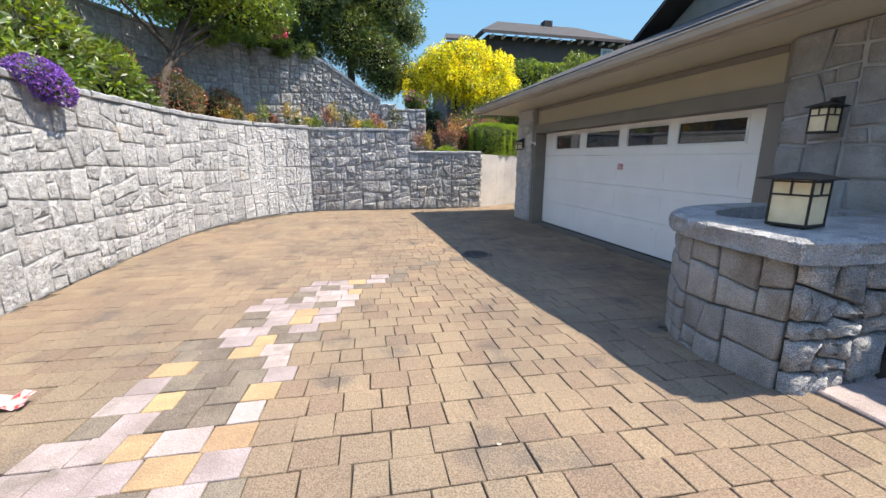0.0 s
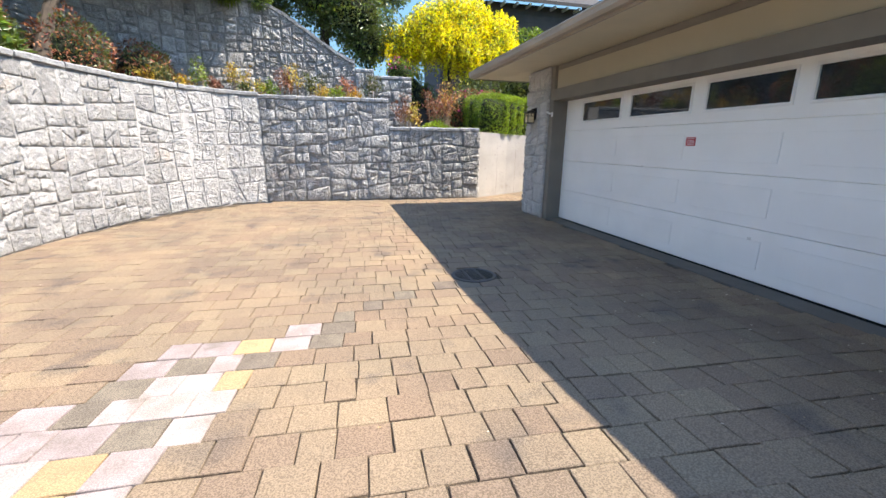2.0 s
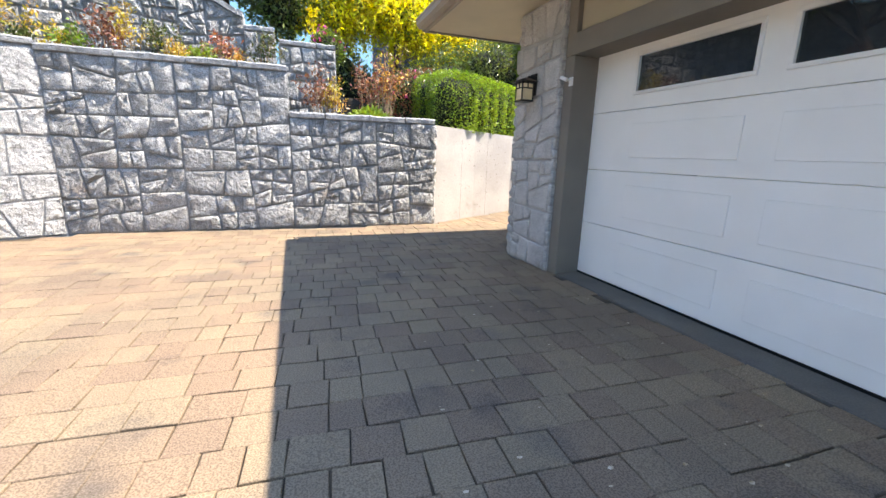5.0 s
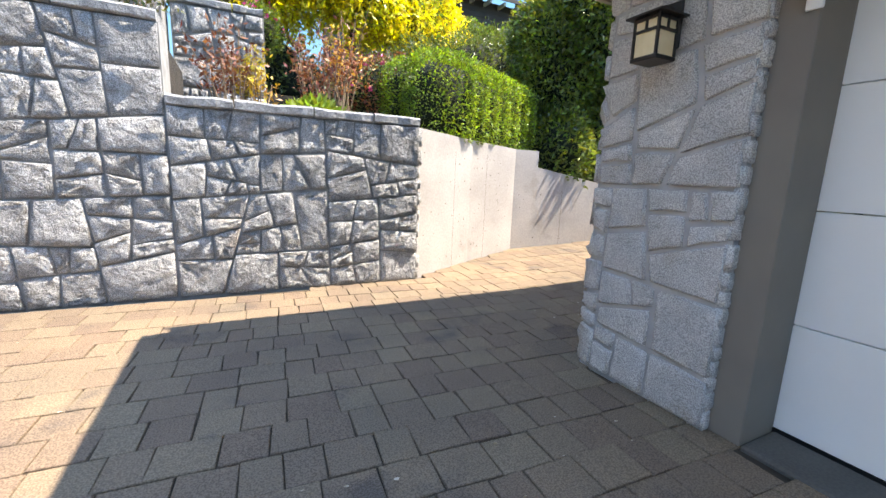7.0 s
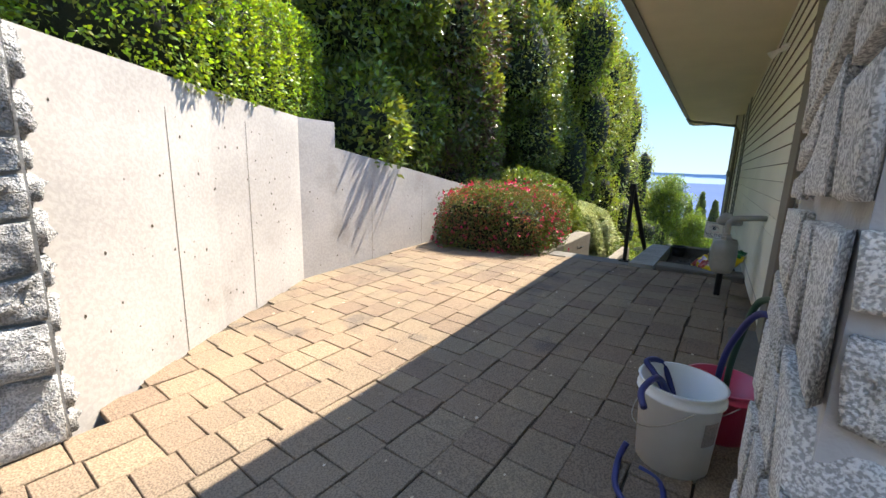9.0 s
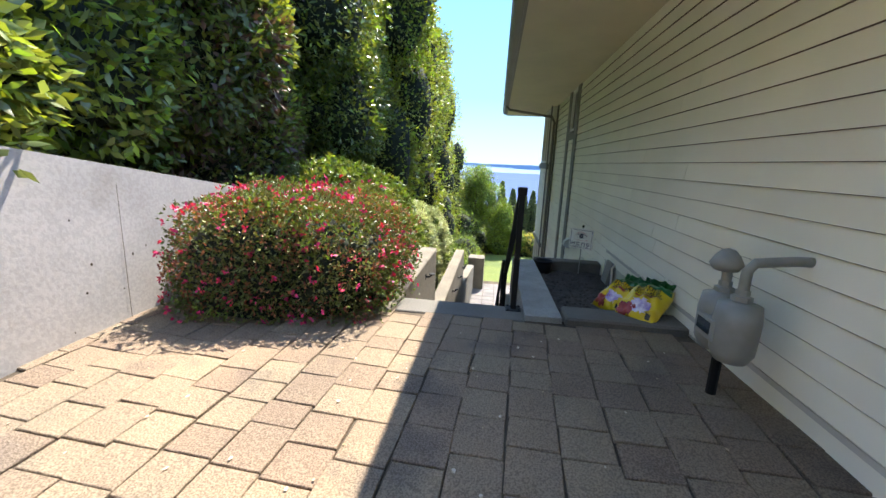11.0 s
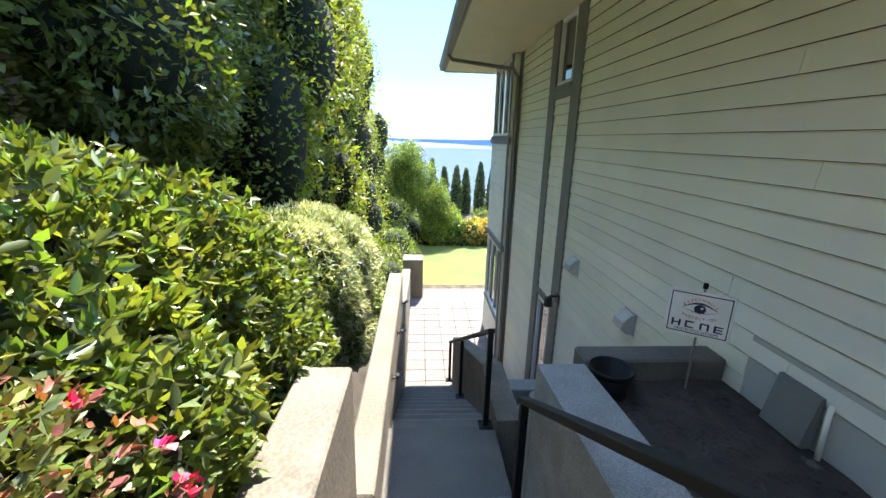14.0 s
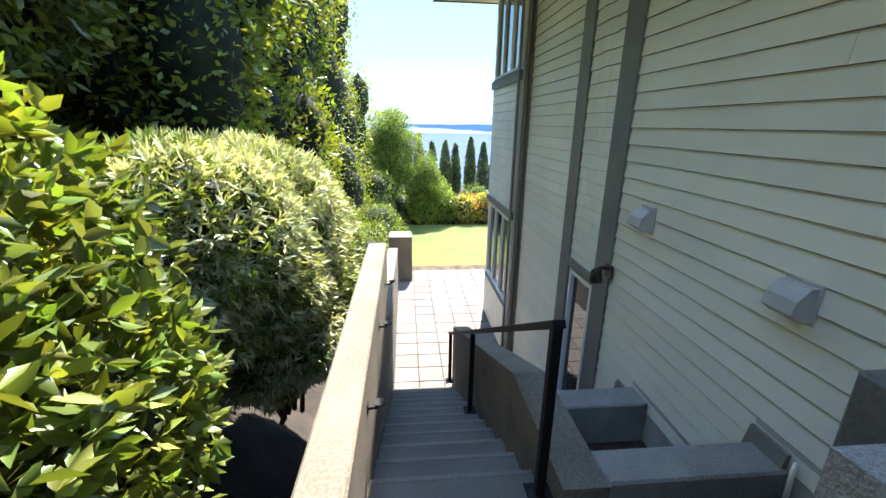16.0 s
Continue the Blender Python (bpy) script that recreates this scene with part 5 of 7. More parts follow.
# ---- garage front ----
door = tagged(new("door_1"), "white sectional garage door with four long windows, closed", kind="structure")
DX0, DX1 = 4.88, 4.92
y_l, y_r = 9.45, 3.80
WIN = [(8.92, 7.94), (7.71, 6.66), (6.43, 5.50), (5.30, 4.24)]
for row, (z0, z1) in enumerate(((0.03, 0.565), (0.565, 1.10), (1.10, 1.635), (1.635, 2.158))):
    bm = bmesh.new()
    if row < 3:
        box(bm, DX0, DX1, y_r, y_l, z0 + 0.003, z1 - 0.003, 0.002)
    else:
        box(bm, DX0, DX1, y_r, y_l, z0 + 0.003, 1.76)
        box(bm, DX0, DX1, y_r, y_l, 2.10, z1)
        edges = [y_l] + [v for w in WIN for v in (w[0] + 0.03, w[1] - 0.03)] + [y_r]
        for a, b in zip(edges[::2], edges[1::2]):
            box(bm, DX0, DX1, b, a, 1.76, 2.10)
    sec = part("door_section", bm, DOOR_WHITE, door)
    for a, b in WIN:
        if row < 3:
            bm = bmesh.new()
            box(bm, DX0 - 0.006, DX0 + 0.002, b, a, z0 + 0.12, z1 - 0.12, 0.005)
            part("raised_panel", bm, DOOR_WHITE, sec)
        else:
            bm = bmesh.new()
            for q in ((b - 0.03, a + 0.03, 2.07, 2.105), (b - 0.03, a + 0.03, 1.755, 1.785), (a, a + 0.03, 1.785, 2.07), (b - 0.03, b, 1.785, 2.07)):
                box(bm, DX0 - 0.012, DX0 + 0.01, *q, 0.003)
            part("window_frame", bm, WHITE, sec)
            part("pane", boxed(DX0 + 0.012, DX0 + 0.018, b, a, 1.785, 2.07), GLASS, sec, "dark reflecting pane")
bm = bmesh.new()
box(bm, DX0 - 0.002, DX1, y_r, y_l, 0.0, 0.03)
part("bottom_seal", bm, BLACK_METAL, door)
structure("door_sill", boxed(4.60, 4.95, y_r, y_l, -0.2, 0.012, 0.01), CONCRETE_STEP, "grey concrete strip under the garage door")
bm = bmesh.new()
for y, z, w, h in ((5.62, 0.30, 0.012, 0.09), (5.63, 0.42, 0.02, 0.05), (6.9, 0.22, 0.012, 0.05)):
    box(bm, DX0 - 0.0035, DX0 - 0.0025, y - w, y + w, z - h, z + h)
tagged(part("scuff_mark", bm, material("grey scuff on paint", (0.62, 0.61, 0.58), (0.70, 0.69, 0.66), 0.6, 20, 60, 0), door, "faint grey scuffs on the door"), kind="stuff")
cba = thing("door_sticker", "small red sticker with white letters on the garage door", "sticker", at=(DX0 - 0.001, 6.565, 1.433))
bm = bmesh.new()
box(bm, -0.002, 0, -0.07, 0.07, -0.05, 0.05)
part("backing", bm, material("red sticker", (0.5, 0.02, 0.04), None, 0.4, 9, 60, 0), cba)
text_mesh("CBA", 0.055, WHITE, "lettering", cba, pose(-0.0025, 0, -0.004, 90, 0, -90))
bm = bmesh.new()
for z in (-0.032, 0.036):
    box(bm, -0.003, -0.002, -0.05, 0.05, z - 0.003, z + 0.003)
tagged(part("rule_lines", bm, WHITE, cba), kind="stuff")
bm = bmesh.new()
box(bm, 4.59, 4.90, 3.56, 9.58, 2.155, 2.345, 0.004)
structure("trim_beam", bm, TAUPE, "taupe painted beam over the garage door")
structure("trim", boxed(4.60, 4.90, 9.45, 9.60, 0.0, 2.152, 0.004), TAUPE, "taupe painted door jamb")
structure("trim", boxed(4.60, 4.66, 9.46, 9.60, 2.348, RIDGE, 0.002), TAUPE, "taupe painted corner board")
structure("trim", boxed(4.60, 4.90, 3.60, 3.80, 0.0, 2.152, 0.004), TAUPE, "taupe painted door jamb")
structure("trim", boxed(4.60, 4.66, 3.52, 3.66, 2.348, RIDGE, 0.002), TAUPE, "taupe painted corner board")
structure("trim", boxed(4.64, 4.654, 3.7, 9.44, 2.66, RIDGE, 0.002), TAUPE, "taupe frieze board under the soffit")

# stone column and pier wall of dressed granite
column = structure("stone_column", boxed(4.56, 5.05, 9.60, 10.42, -0.1, RIDGE), MORTAR, "garage corner column of dressed grey granite")
COLP = [(5.05, 10.43), (4.55, 10.44), (4.55, 9.59)]
stones(column, COLP, 0.0, RIDGE, 0.058, 61, GRANITE_SMOOTH, 0.022, 0.010, 0.003, 0.16, name="stone")
stones(column, [(4.55, 9.60), (4.62, 9.60)], 0.0, RIDGE, 0.02, 62, GRANITE_SMOOTH, 0.012, 0.01, 0.003, 0.05)
pier_wall = structure("wall_stone_front", boxed(4.48, 4.74, -2.0, 3.50, -0.1, RIDGE), MORTAR, "garage front wall of dressed grey granite")
stones(pier_wall, [(4.47, 3.52), (4.47, -1.9)], 0.0, RIDGE, 0.10, 63, GRANITE_DIM, 0.02, 0.018, 0.005, 0.12)


def lantern(label, at, w, h, roof_w, mount, rz=0):
    """A craftsman lantern: base, corner posts, cross bars, art glass panes, flat roof."""
    own = thing("wall_lantern" if mount else "pier_lantern", label, "lantern", "craftsman lanterns")
    own.matrix_world = pose(*at, 0, 0, rz)
    bm = bmesh.new()
    box(bm, -w / 2 - 0.008, w / 2 + 0.008, -w / 2 - 0.008, w / 2 + 0.008, 0, 0.02, 0.004)
    part("base", bm, DARK_BRONZE, own)
    bm = bmesh.new()
    t = 0.012
    for sx in (-1, 1):
        for sy in (-1, 1):
            box(bm, sx * w / 2 - t / 2, sx * w / 2 + t / 2, sy * w / 2 - t / 2, sy * w / 2 + t / 2, 0.02, h)
    for z in (h * 0.68, h - 0.012):
        for s in (-1, 1):
            box(bm, -w / 2, w / 2, s * w / 2 - t / 2, s * w / 2 + t / 2, z - 0.006, z + 0.006)
            box(bm, s * w / 2 - t / 2, s * w / 2 + t / 2, -w / 2, w / 2, z - 0.006, z + 0.006)
    for s in (-1, 1):
        box(bm, -0.005, 0.005, s * w / 2 - t / 2, s * w / 2 + t / 2, h * 0.68, h)
        box(bm, s * w / 2 - t / 2, s * w / 2 + t / 2, -0.005, 0.005, h * 0.68, h)
    part("lantern_frame", bm, DARK_BRONZE, own)
    g = w / 2 - 0.003
    for x0, x1, y0, y1 in ((-g, g, -g, -g + 0.003), (-g, g, g - 0.003, g), (-g, -g + 0.003, -g + 0.003, g - 0.003), (g - 0.003, g, -g + 0.003, g - 0.003)):
        part("pane", boxed(x0, x1, y0, y1, 0.02, h - 0.004), LAMP_GLASS, own, "mottled amber glass pane")
    bm = bmesh.new()
    r = roof_w / 2
    lo = [bm.verts.new((x, y, h)) for x, y in ((-r, -r), (r, -r), (r, r), (-r, r))]
    lo2 = [bm.verts.new((x, y, h + 0.008)) for x, y in ((-r, -r), (r, -r), (r, r), (-r, r))]
    hi = [bm.verts.new((x * 0.16, y * 0.16, h + 0.045)) for x, y in ((-r, -r), (r, -r), (r, r), (-r, r))]
    bm.faces.new(lo[::-1])
    for a, b in ((lo, lo2), (lo2, hi)):
        for i in range(4):
            bm.faces.new((a[i], a[(i + 1) % 4], b[(i + 1) % 4], b[i]))
    bm.faces.new(hi)
    part("lantern_roof", bm, DARK_BRONZE, own)
    if mount:
        bm = bmesh.new()
        box(bm, w / 2 + 0.03, w / 2 + 0.05, -0.055, 0.055, h * 0.35, h + 0.09, 0.004)
        box(bm, w / 4, w / 2 + 0.03, -0.012, 0.012, h + 0.045, h + 0.065)
        part("wall_bracket", bm, DARK_BRONZE, own)
    return own


lantern("dark bronze wall lantern with amber glass on the stone column", (4.42, 10.03, 1.78), 0.13, 0.20, 0.20, True)
lantern("dark bronze wall lantern with amber glass on the stone front", (4.33, 3.02, 1.80), 0.15, 0.23, 0.22, True)

sensor = thing("security_sensor", "small white swivel sensor on the door trim", "sensor", at=(4.6, 9.47, 1.93))
bm = bmesh.new()
box(bm, -0.012, 0, -0.03, 0.03, -0.05, 0.03, 0.004)
part("mount_plate", bm, WHITE, sensor)
bm = bmesh.new()
tube(bm, [(-0.01, 0, 0), (-0.05, 0.02, 0.01)], 0.01, 8)
tube(bm, [(-0.05, 0.0, 0.0), (-0.075, 0.07, 0.035)], 0.018, 10)
part("sensor_head", bm, WHITE, sensor)

# round ended stone planter by the drive
CAP_ROUGH = material("rock faced pale granite", (0.52, 0.51, 0.49), (0.36, 0.355, 0.345), 0.9, 7, 130, 1.0, 0.02, speck=0.5, stain=(0.42, 0.38, 0.32), stain_cut=0.58, stain_scale=5, lumpy=5.0, lump_scale=14)
OUT = [(4.46, 3.30), (3.75, 3.30), (3.2, 3.2), (2.88, 2.98), (2.68, 2.66), (2.58, 2.3), (2.60, 1.80), (3.28, 1.74), (3.30, 2.3)]
planter = structure("stone_planter", None or bmesh.new(), MORTAR_DARK, "round ended planter of grey granite with a thick cap")
bm = bmesh.new()
shell = [(4.46, 3.27), (3.75, 3.27), (3.22, 3.17), (2.91, 2.96), (2.71, 2.65), (2.61, 2.3), (2.63, 1.83), (3.25, 1.77), (3.27, 2.3), (4.46, 2.4)]
prism(bm, shell, 0.0, 1.0)
part("core", bm, MORTAR_DARK, planter)
# planter sides take the darkened granite, so their shade is partly painted
stones(planter, OUT[:7], 0.06, 1.0, 0.085, 64, GRANITE_DIM, 0.010, 0.024, 0.004, 0.06)
stones(planter, [(2.59, 1.76), (3.29, 1.74)], 0.06, 1.0, 0.045, 65, GRANITE, 0.014, 0.05, 0.016, 0.12)
stones(planter, [(3.29, 1.74), (3.29, 2.3)], 0.06, 1.0, 0.045, 66, GRANITE, 0.014, 0.03, 0.01, 0.12)
rng = random.Random(9)
top_out = [(4.46, 3.38), (4.1, 3.38), (3.75, 3.38), (3.45, 3.34), (3.15, 3.26), (2.95, 3.14), (2.80, 3.0), (2.68, 2.82), (2.58, 2.6), (2.51, 2.3), (2.50, 2.0), (2.50, 1.72), (2.7, 1.67), (3.0, 1.66), (3.25, 1.66), (3.5, 1.68), (4.46, 1.8)]
cxy = (3.35, 2.62)
hole = [(4.2, 3.1), (4.0, 3.12), (3.75, 3.1), (3.5, 3.06), (3.3, 2.98), (3.15, 2.9), (3.05, 2.8), (2.98, 2.72), (2.95, 2.64), (2.95, 2.58), (2.98, 2.52), (3.02, 2.47), (3.1, 2.44), (3.3, 2.42), (3.5, 2.42), (3.8, 2.42), (4.2, 2.42)]
bm = bmesh.new()
rings = []
for pts, z, j in ((hole, 1.0, 0), (top_out, 1.0, 0.012), (top_out, 1.06, 0.014), (top_out, 1.12, 0.01), (None, 1.14, 0.006), (hole, 1.135, 0), (hole, 0.8, 0)):
    if pts is None:
        pts = [(x + (cxy[0] - x) * 0.05, y + (cxy[1] - y) * 0.05) for x, y in top_out]
    rings.append([bm.verts.new((x + rng.uniform(-j, j), y + rng.uniform(-j, j), z + rng.uniform(-j, j) * 0.5)) for x, y in pts])
for a, b in zip(rings, rings[1:]):
    for i in range(len(a)):
        k = (i + 1) % len(a)
        bm.faces.new((a[i], a[k], b[k], b[i]))
part("planter_cap", bm, CAP_ROUGH, planter, "thick rough granite cap slab")
structure("planter_soil", boxed(3.02, 4.3, 2.46, 2.92, 0.6, 0.9), SOIL, "dry earth inside the stone planter")
lantern("dark bronze pier lantern with amber glass on the planter cap", (2.96, 2.12, 1.145), 0.22, 0.30, 0.34, False, 12)
structure("threshold_slab", boxed(2.78, 4.4, 0.2, 1.70, -0.1, 0.225, 0.01), PAVER_PALE, "pale pinkish concrete slab beside the planter")

# drain grate
drain = thing("drain_grate", "round cast iron drain grate set in the paving", "drain", at=(2.15, 6.4, 0.004))
bm = bmesh.new()
lathe(bm, [(0.205, -0.03), (0.205, 0.004), (0.235, 0.006), (0.245, 0.0), (0.245, -0.03)], 36)
part("rim", bm, IRON, drain)
bm = bmesh.new()
for i in range(-5, 6):
    y = i * 0.037
    half = math.sqrt(max(0, 0.204 ** 2 - y * y))
    box(bm, -half, half, y - 0.009, y + 0.009, -0.02, 0.002)
for x in (-0.07, 0.07):
    half = math.sqrt(0.204 ** 2 - x * x)
    box(bm, x - 0.009, x + 0.009, -half, half, -0.02, 0.001)
part("grate", bm, IRON, drain)
bm = bmesh.new()
lathe(bm, [(0.0, -0.16), (0.2, -0.16), (0.2, -0.03)], 30)
part("sump", bm, BLACK_METAL, drain)

# ---- north wall details ----
siding = bpy.data.objects["wall_north"]


def board(x0, x1, z0, h, y=None):
    y = WALL_Y if y is None else y
    bm = bmesh.new()
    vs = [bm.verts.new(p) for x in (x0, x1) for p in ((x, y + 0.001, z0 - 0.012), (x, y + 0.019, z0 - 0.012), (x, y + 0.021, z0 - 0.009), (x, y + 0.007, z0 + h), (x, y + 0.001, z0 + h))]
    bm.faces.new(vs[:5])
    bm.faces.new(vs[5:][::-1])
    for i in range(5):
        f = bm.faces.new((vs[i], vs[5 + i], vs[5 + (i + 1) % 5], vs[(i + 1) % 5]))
        # underside and lower lip carry the brown edge with its painted shadow line
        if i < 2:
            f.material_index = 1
    return bm


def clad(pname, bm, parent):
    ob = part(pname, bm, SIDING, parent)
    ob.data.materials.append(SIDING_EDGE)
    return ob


EXPO = 0.1315
rng = random.Random(31)
TR = [(14.38, 14.66), (15.28, 15.53), (17.24, 17.42)]
z = 1.182 - 36 * EXPO
while z < RIDGE - 0.02:
    h = min(EXPO, RIDGE - z)
    for x0, x1 in ((7.42, TR[0][0]), (TR[1][1], TR[2][0])):
        if z < 0.1 and x0 == 7.42:
            x0 = 13.8 if z < -1.6 else 12.72 if z < -1.08 else 11.47
        cuts = [x0]
        c = x0 + rng.uniform(2.0, 4.5)
        while c < x1 - 1:
            cuts.append(c)
            c += rng.uniform(3.0, 4.5)
        cuts.append(x1)
        for a, b in zip(cuts, cuts[1:]):
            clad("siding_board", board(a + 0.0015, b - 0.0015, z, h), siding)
    if z > -0.2:
        clad("siding_board", board(5.06, 5.95, z, h), siding)
    # shingles between the two trims
    xx = TR[0][1]
    while xx < TR[1][0] - 0.02:
        w = min(rng.uniform(0.11, 0.24), TR[1][0] - xx)
        if not (14.66 - w < xx < 15.26 and (1.78 < z < 2.95 or -2.75 < z < -0.94)):
            clad("shingle", board(xx + 0.002, xx + w - 0.002, z + rng.uniform(-0.006, 0.006), h), siding)
        xx += w
    z += EXPO
for x0, x1, z0, z1 in ((TR[0][0], TR[0][1], -3.6, RIDGE), (TR[1][0], TR[1][1], -3.6, RIDGE), (TR[2][0], TR[2][1], -3.6, RIDGE),
                       (TR[0][1], TR[1][0], 1.77, 1.88), (TR[0][1], TR[1][0], -0.98, -0.88), (7.13, 7.42, 0.12, RIDGE), (5.95, 6.2, 0.12, RIDGE), (6.2, 7.13, 2.2, 2.4)):
    structure("trim", boxed(x0, x1, WALL_Y, WALL_Y + 0.035, z0, z1, 0.003), TAUPE if x1 < 8 else GREY_TRIM, "painted trim board on the side wall")


def window(name, x0, x1, z0, z1, y, label, mull=()):
    own = tagged(new(name), label, kind="structure")
    own.location = (x0, y, z0)
    w, h = x1 - x0, z1 - z0
    bm = bmesh.new()
    t = 0.05
    for q in ((0, w, 0, t), (0, w, h - t, h), (0, t, t, h - t), (w - t, w, t, h - t)):
        box(bm, q[0], q[1], -0.05, 0.02, q[2], q[3], 0.003)
    for m in mull:
        box(bm, w * m - 0.025, w * m + 0.025, -0.04, 0.015, t, h - t, 0.003)
    part("window_frame", bm, WHITE, own)
    part("pane", boxed(t, w - t, -0.03, -0.024, t, h - t), GLASS, own, "reflecting window pane")
    bm = bmesh.new()
    box(bm, -0.03, w + 0.03, 0.0, 0.05, -0.05, 0.0, 0.004)
    part("window_sill", bm, GREY_TRIM, own)
    return own


window("window_1", 14.69, 15.25, 1.93, 2.74, WALL_Y, "upper side window with a white frame, sky in its pane")
window("window_2", 14.69, 15.25, -2.64, -1.0, WALL_Y, "lower side window with a white frame")
# bay at the far end of the house
BY = WALL_Y + 0.12
bm = bmesh.new()
box(bm, 17.55, 19.25, WALL_Y + 0.03, BY, 0.95, 1.3)
box(bm, 17.55, 19.25, WALL_Y + 0.03, BY, -0.95, 0.95)
box(bm, 17.55, 19.25, WALL_Y + 0.03, BY, -3.6, -2.55)
box(bm, 17.42, 17.55, WALL_Y, BY, -3.6, RIDGE)
box(bm, 19.25, 19.4, WALL_Y, BY, -3.6, RIDGE)
box(bm, 17.55, 19.25, WALL_Y, WALL_Y + 0.03, -3.6, RIDGE)
structure("wall_bay", bm, SIDING, "pale sage projecting bay at the far end of the house")
z = -3.6
bayw = bpy.data.objects["wall_bay"]
while z < 1.25:
    if not -2.6 < z < -1.0:
        xx = 17.43
        while xx < 19.39:
            w = min(rng.uniform(0.12, 0.25), 19.39 - xx)
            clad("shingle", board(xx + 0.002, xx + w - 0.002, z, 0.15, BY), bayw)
            xx += w
    if z + 0.15 < 1.16:
        for ya, yb in ((0.03, 0.115),):
            clad("shingle", boxed(17.402, 17.42, WALL_Y + ya + 0.001, WALL_Y + yb - 0.001, z, z + 0.143, 0.003), bayw)
    z += 0.15
window("window_3", 17.55, 19.25, 1.32, RIDGE, BY, "upper bay window with white frames reflecting the sky", (0.33, 0.67))
window("window_4", 17.55, 19.25, -2.5, -0.98, BY, "lower bay window with white frames", (0.33, 0.67))
structure("trim_band", boxed(17.39, 19.43, BY, BY + 0.05, 1.16, 1.30, 0.004), GREY_TRIM, "grey trim band under the upper bay window")
structure("trim_band", boxed(17.39, 19.43, BY, BY + 0.05, -0.95, -0.83, 0.004), GREY_TRIM, "grey trim band over the lower bay window")
structure("trim_band", boxed(17.40, 17.48, BY + 0.032, BY + 0.06, -3.6, RIDGE, 0.004), GREY_TRIM, "grey corner board of the bay")

# downspout from the far gutter
ds = thing("downspout", "grey brown downspout from the far gutter to the wall", "downspout", at=(17.24, WALL_Y, 0))
bm = bmesh.new()
tube(bm, [(0.6, EY - WALL_Y + 0.02, RIDGE + 0.02), (0.55, EY - WALL_Y - 0.05, RIDGE - 0.08), (0.1, 0.16, RIDGE - 0.28), (0.05, 0.09, RIDGE - 0.42), (0.05, 0.09, -3.4)], 0.034, 8)
part("pipe", bm, GUTTER_DARK, ds)

# dryer vent hoods
HOOD = material("pale grey vent metal", (0.50, 0.50, 0.47), (0.42, 0.42, 0.4), 0.45, 6, 60, 0.1, 0.001)
first = None
for x, z in ((13.95, -0.15), (12.67, -0.24), (11.85, -0.20)):
    if first:
        copy_thing(first, pose(x, WALL_Y + 0.02, z))
        continue
    first = thing("vent_hood", "pale grey metal vent hood on the lap siding", "vent", "vent hoods", at=(x, WALL_Y + 0.02, z))
    bm = bmesh.new()
    prof = [(0.0, 0.085), (0.045, 0.078), (0.10, 0.02), (0.115, -0.045), (0.06, -0.085), (0.0, -0.085)]
    a = [bm.verts.new((-0.08, y, zz)) for y, zz in prof]
    b = [bm.verts.new((0.08, y, zz)) for y, zz in prof]
    for i in range(5):
        bm.faces.new((a[i], b[i], b[i + 1], a[i + 1]))
    bm.faces.new(a)
    bm.faces.new(b[::-1])
    part("hood", bm, HOOD, first)
    bm = bmesh.new()
    box(bm, -0.095, 0.095, 0, 0.008, -0.10, 0.10, 0.002)
    part("flange", bm, HOOD, first)
# sloped grey covers low on the wall
for i, (x, z) in enumerate(((11.13, 0.03), (12.60, -1.10), (13.86, -1.70))):
    v = thing("foundation_vent", "grey sloped vent cover on the foundation wall", "vent", "foundation vents", at=(x, WALL_Y + 0.03, z))
    bm = bmesh.new()
    prof = [(0.0, 0.13), (0.02, 0.13), (0.07, -0.12), (0.055, -0.13), (0.0, -0.13)]
    a = [bm.verts.new((-0.11, y, zz)) for y, zz in prof]
    b = [bm.verts.new((0.11, y, zz)) for y, zz in prof]
    for k in range(5):
        bm.faces.new((a[k], b[k], b[(k + 1) % 5], a[(k + 1) % 5]))
    bm.faces.new(a[::-1])
    bm.faces.new(b)
    bmesh.ops.recalc_face_normals(bm, faces=bm.faces[:])
    part("cover", bm, GREY_TRIM, v)
    bm = bmesh.new()
    tube(bm, [(-0.16, 0.02, -0.15), (-0.16, 0.03, 0.09), (-0.14, 0.0, 0.11)], 0.012, 8)
    part("pipe", bm, SIDING, v, "pale painted pipe", True)
FOUNDATION = material("painted foundation wall", (0.55, 0.55, 0.50), (0.47, 0.47, 0.43), 0.85, 2.0, 60, 0.3, 0.002, stain=(0.36, 0.35, 0.31), stain_cut=0.62, stain_scale=2.5)
bm = bmesh.new()
box(bm, 7.42, 11.47, WALL_Y, WALL_Y + 0.012, -0.6, 0.24)
box(bm, 11.47, 12.72, WALL_Y, WALL_Y + 0.012, -3.6, -0.94)
box(bm, 12.72, 13.8, WALL_Y, WALL_Y + 0.012, -3.6, -1.46)
structure("wall_foundation", bm, FOUNDATION, "pale painted foundation wall under the lap siding")
# dark lamp beside the lower window
lampb = thing("wall_light", "small dark bronze lamp on the trim beside the lower window", "light", at=(14.36, WALL_Y + 0.035, -0.72))
bm = bmesh.new()
box(bm, -0.06, 0.06, 0, 0.02, -0.06, 0.06, 0.004)
part("wall_plate", bm, DARK_BRONZE, lampb)
bm = bmesh.new()
tube(bm, [(0, 0.02, 0.03), (0, 0.09, 0.035), (-0.01, 0.13, 0.0), (-0.01, 0.13, -0.09)], [0.018, 0.02, 0.05, 0.06], 12)
part("lamp_head", bm, DARK_BRONZE, lampb, smooth=True)
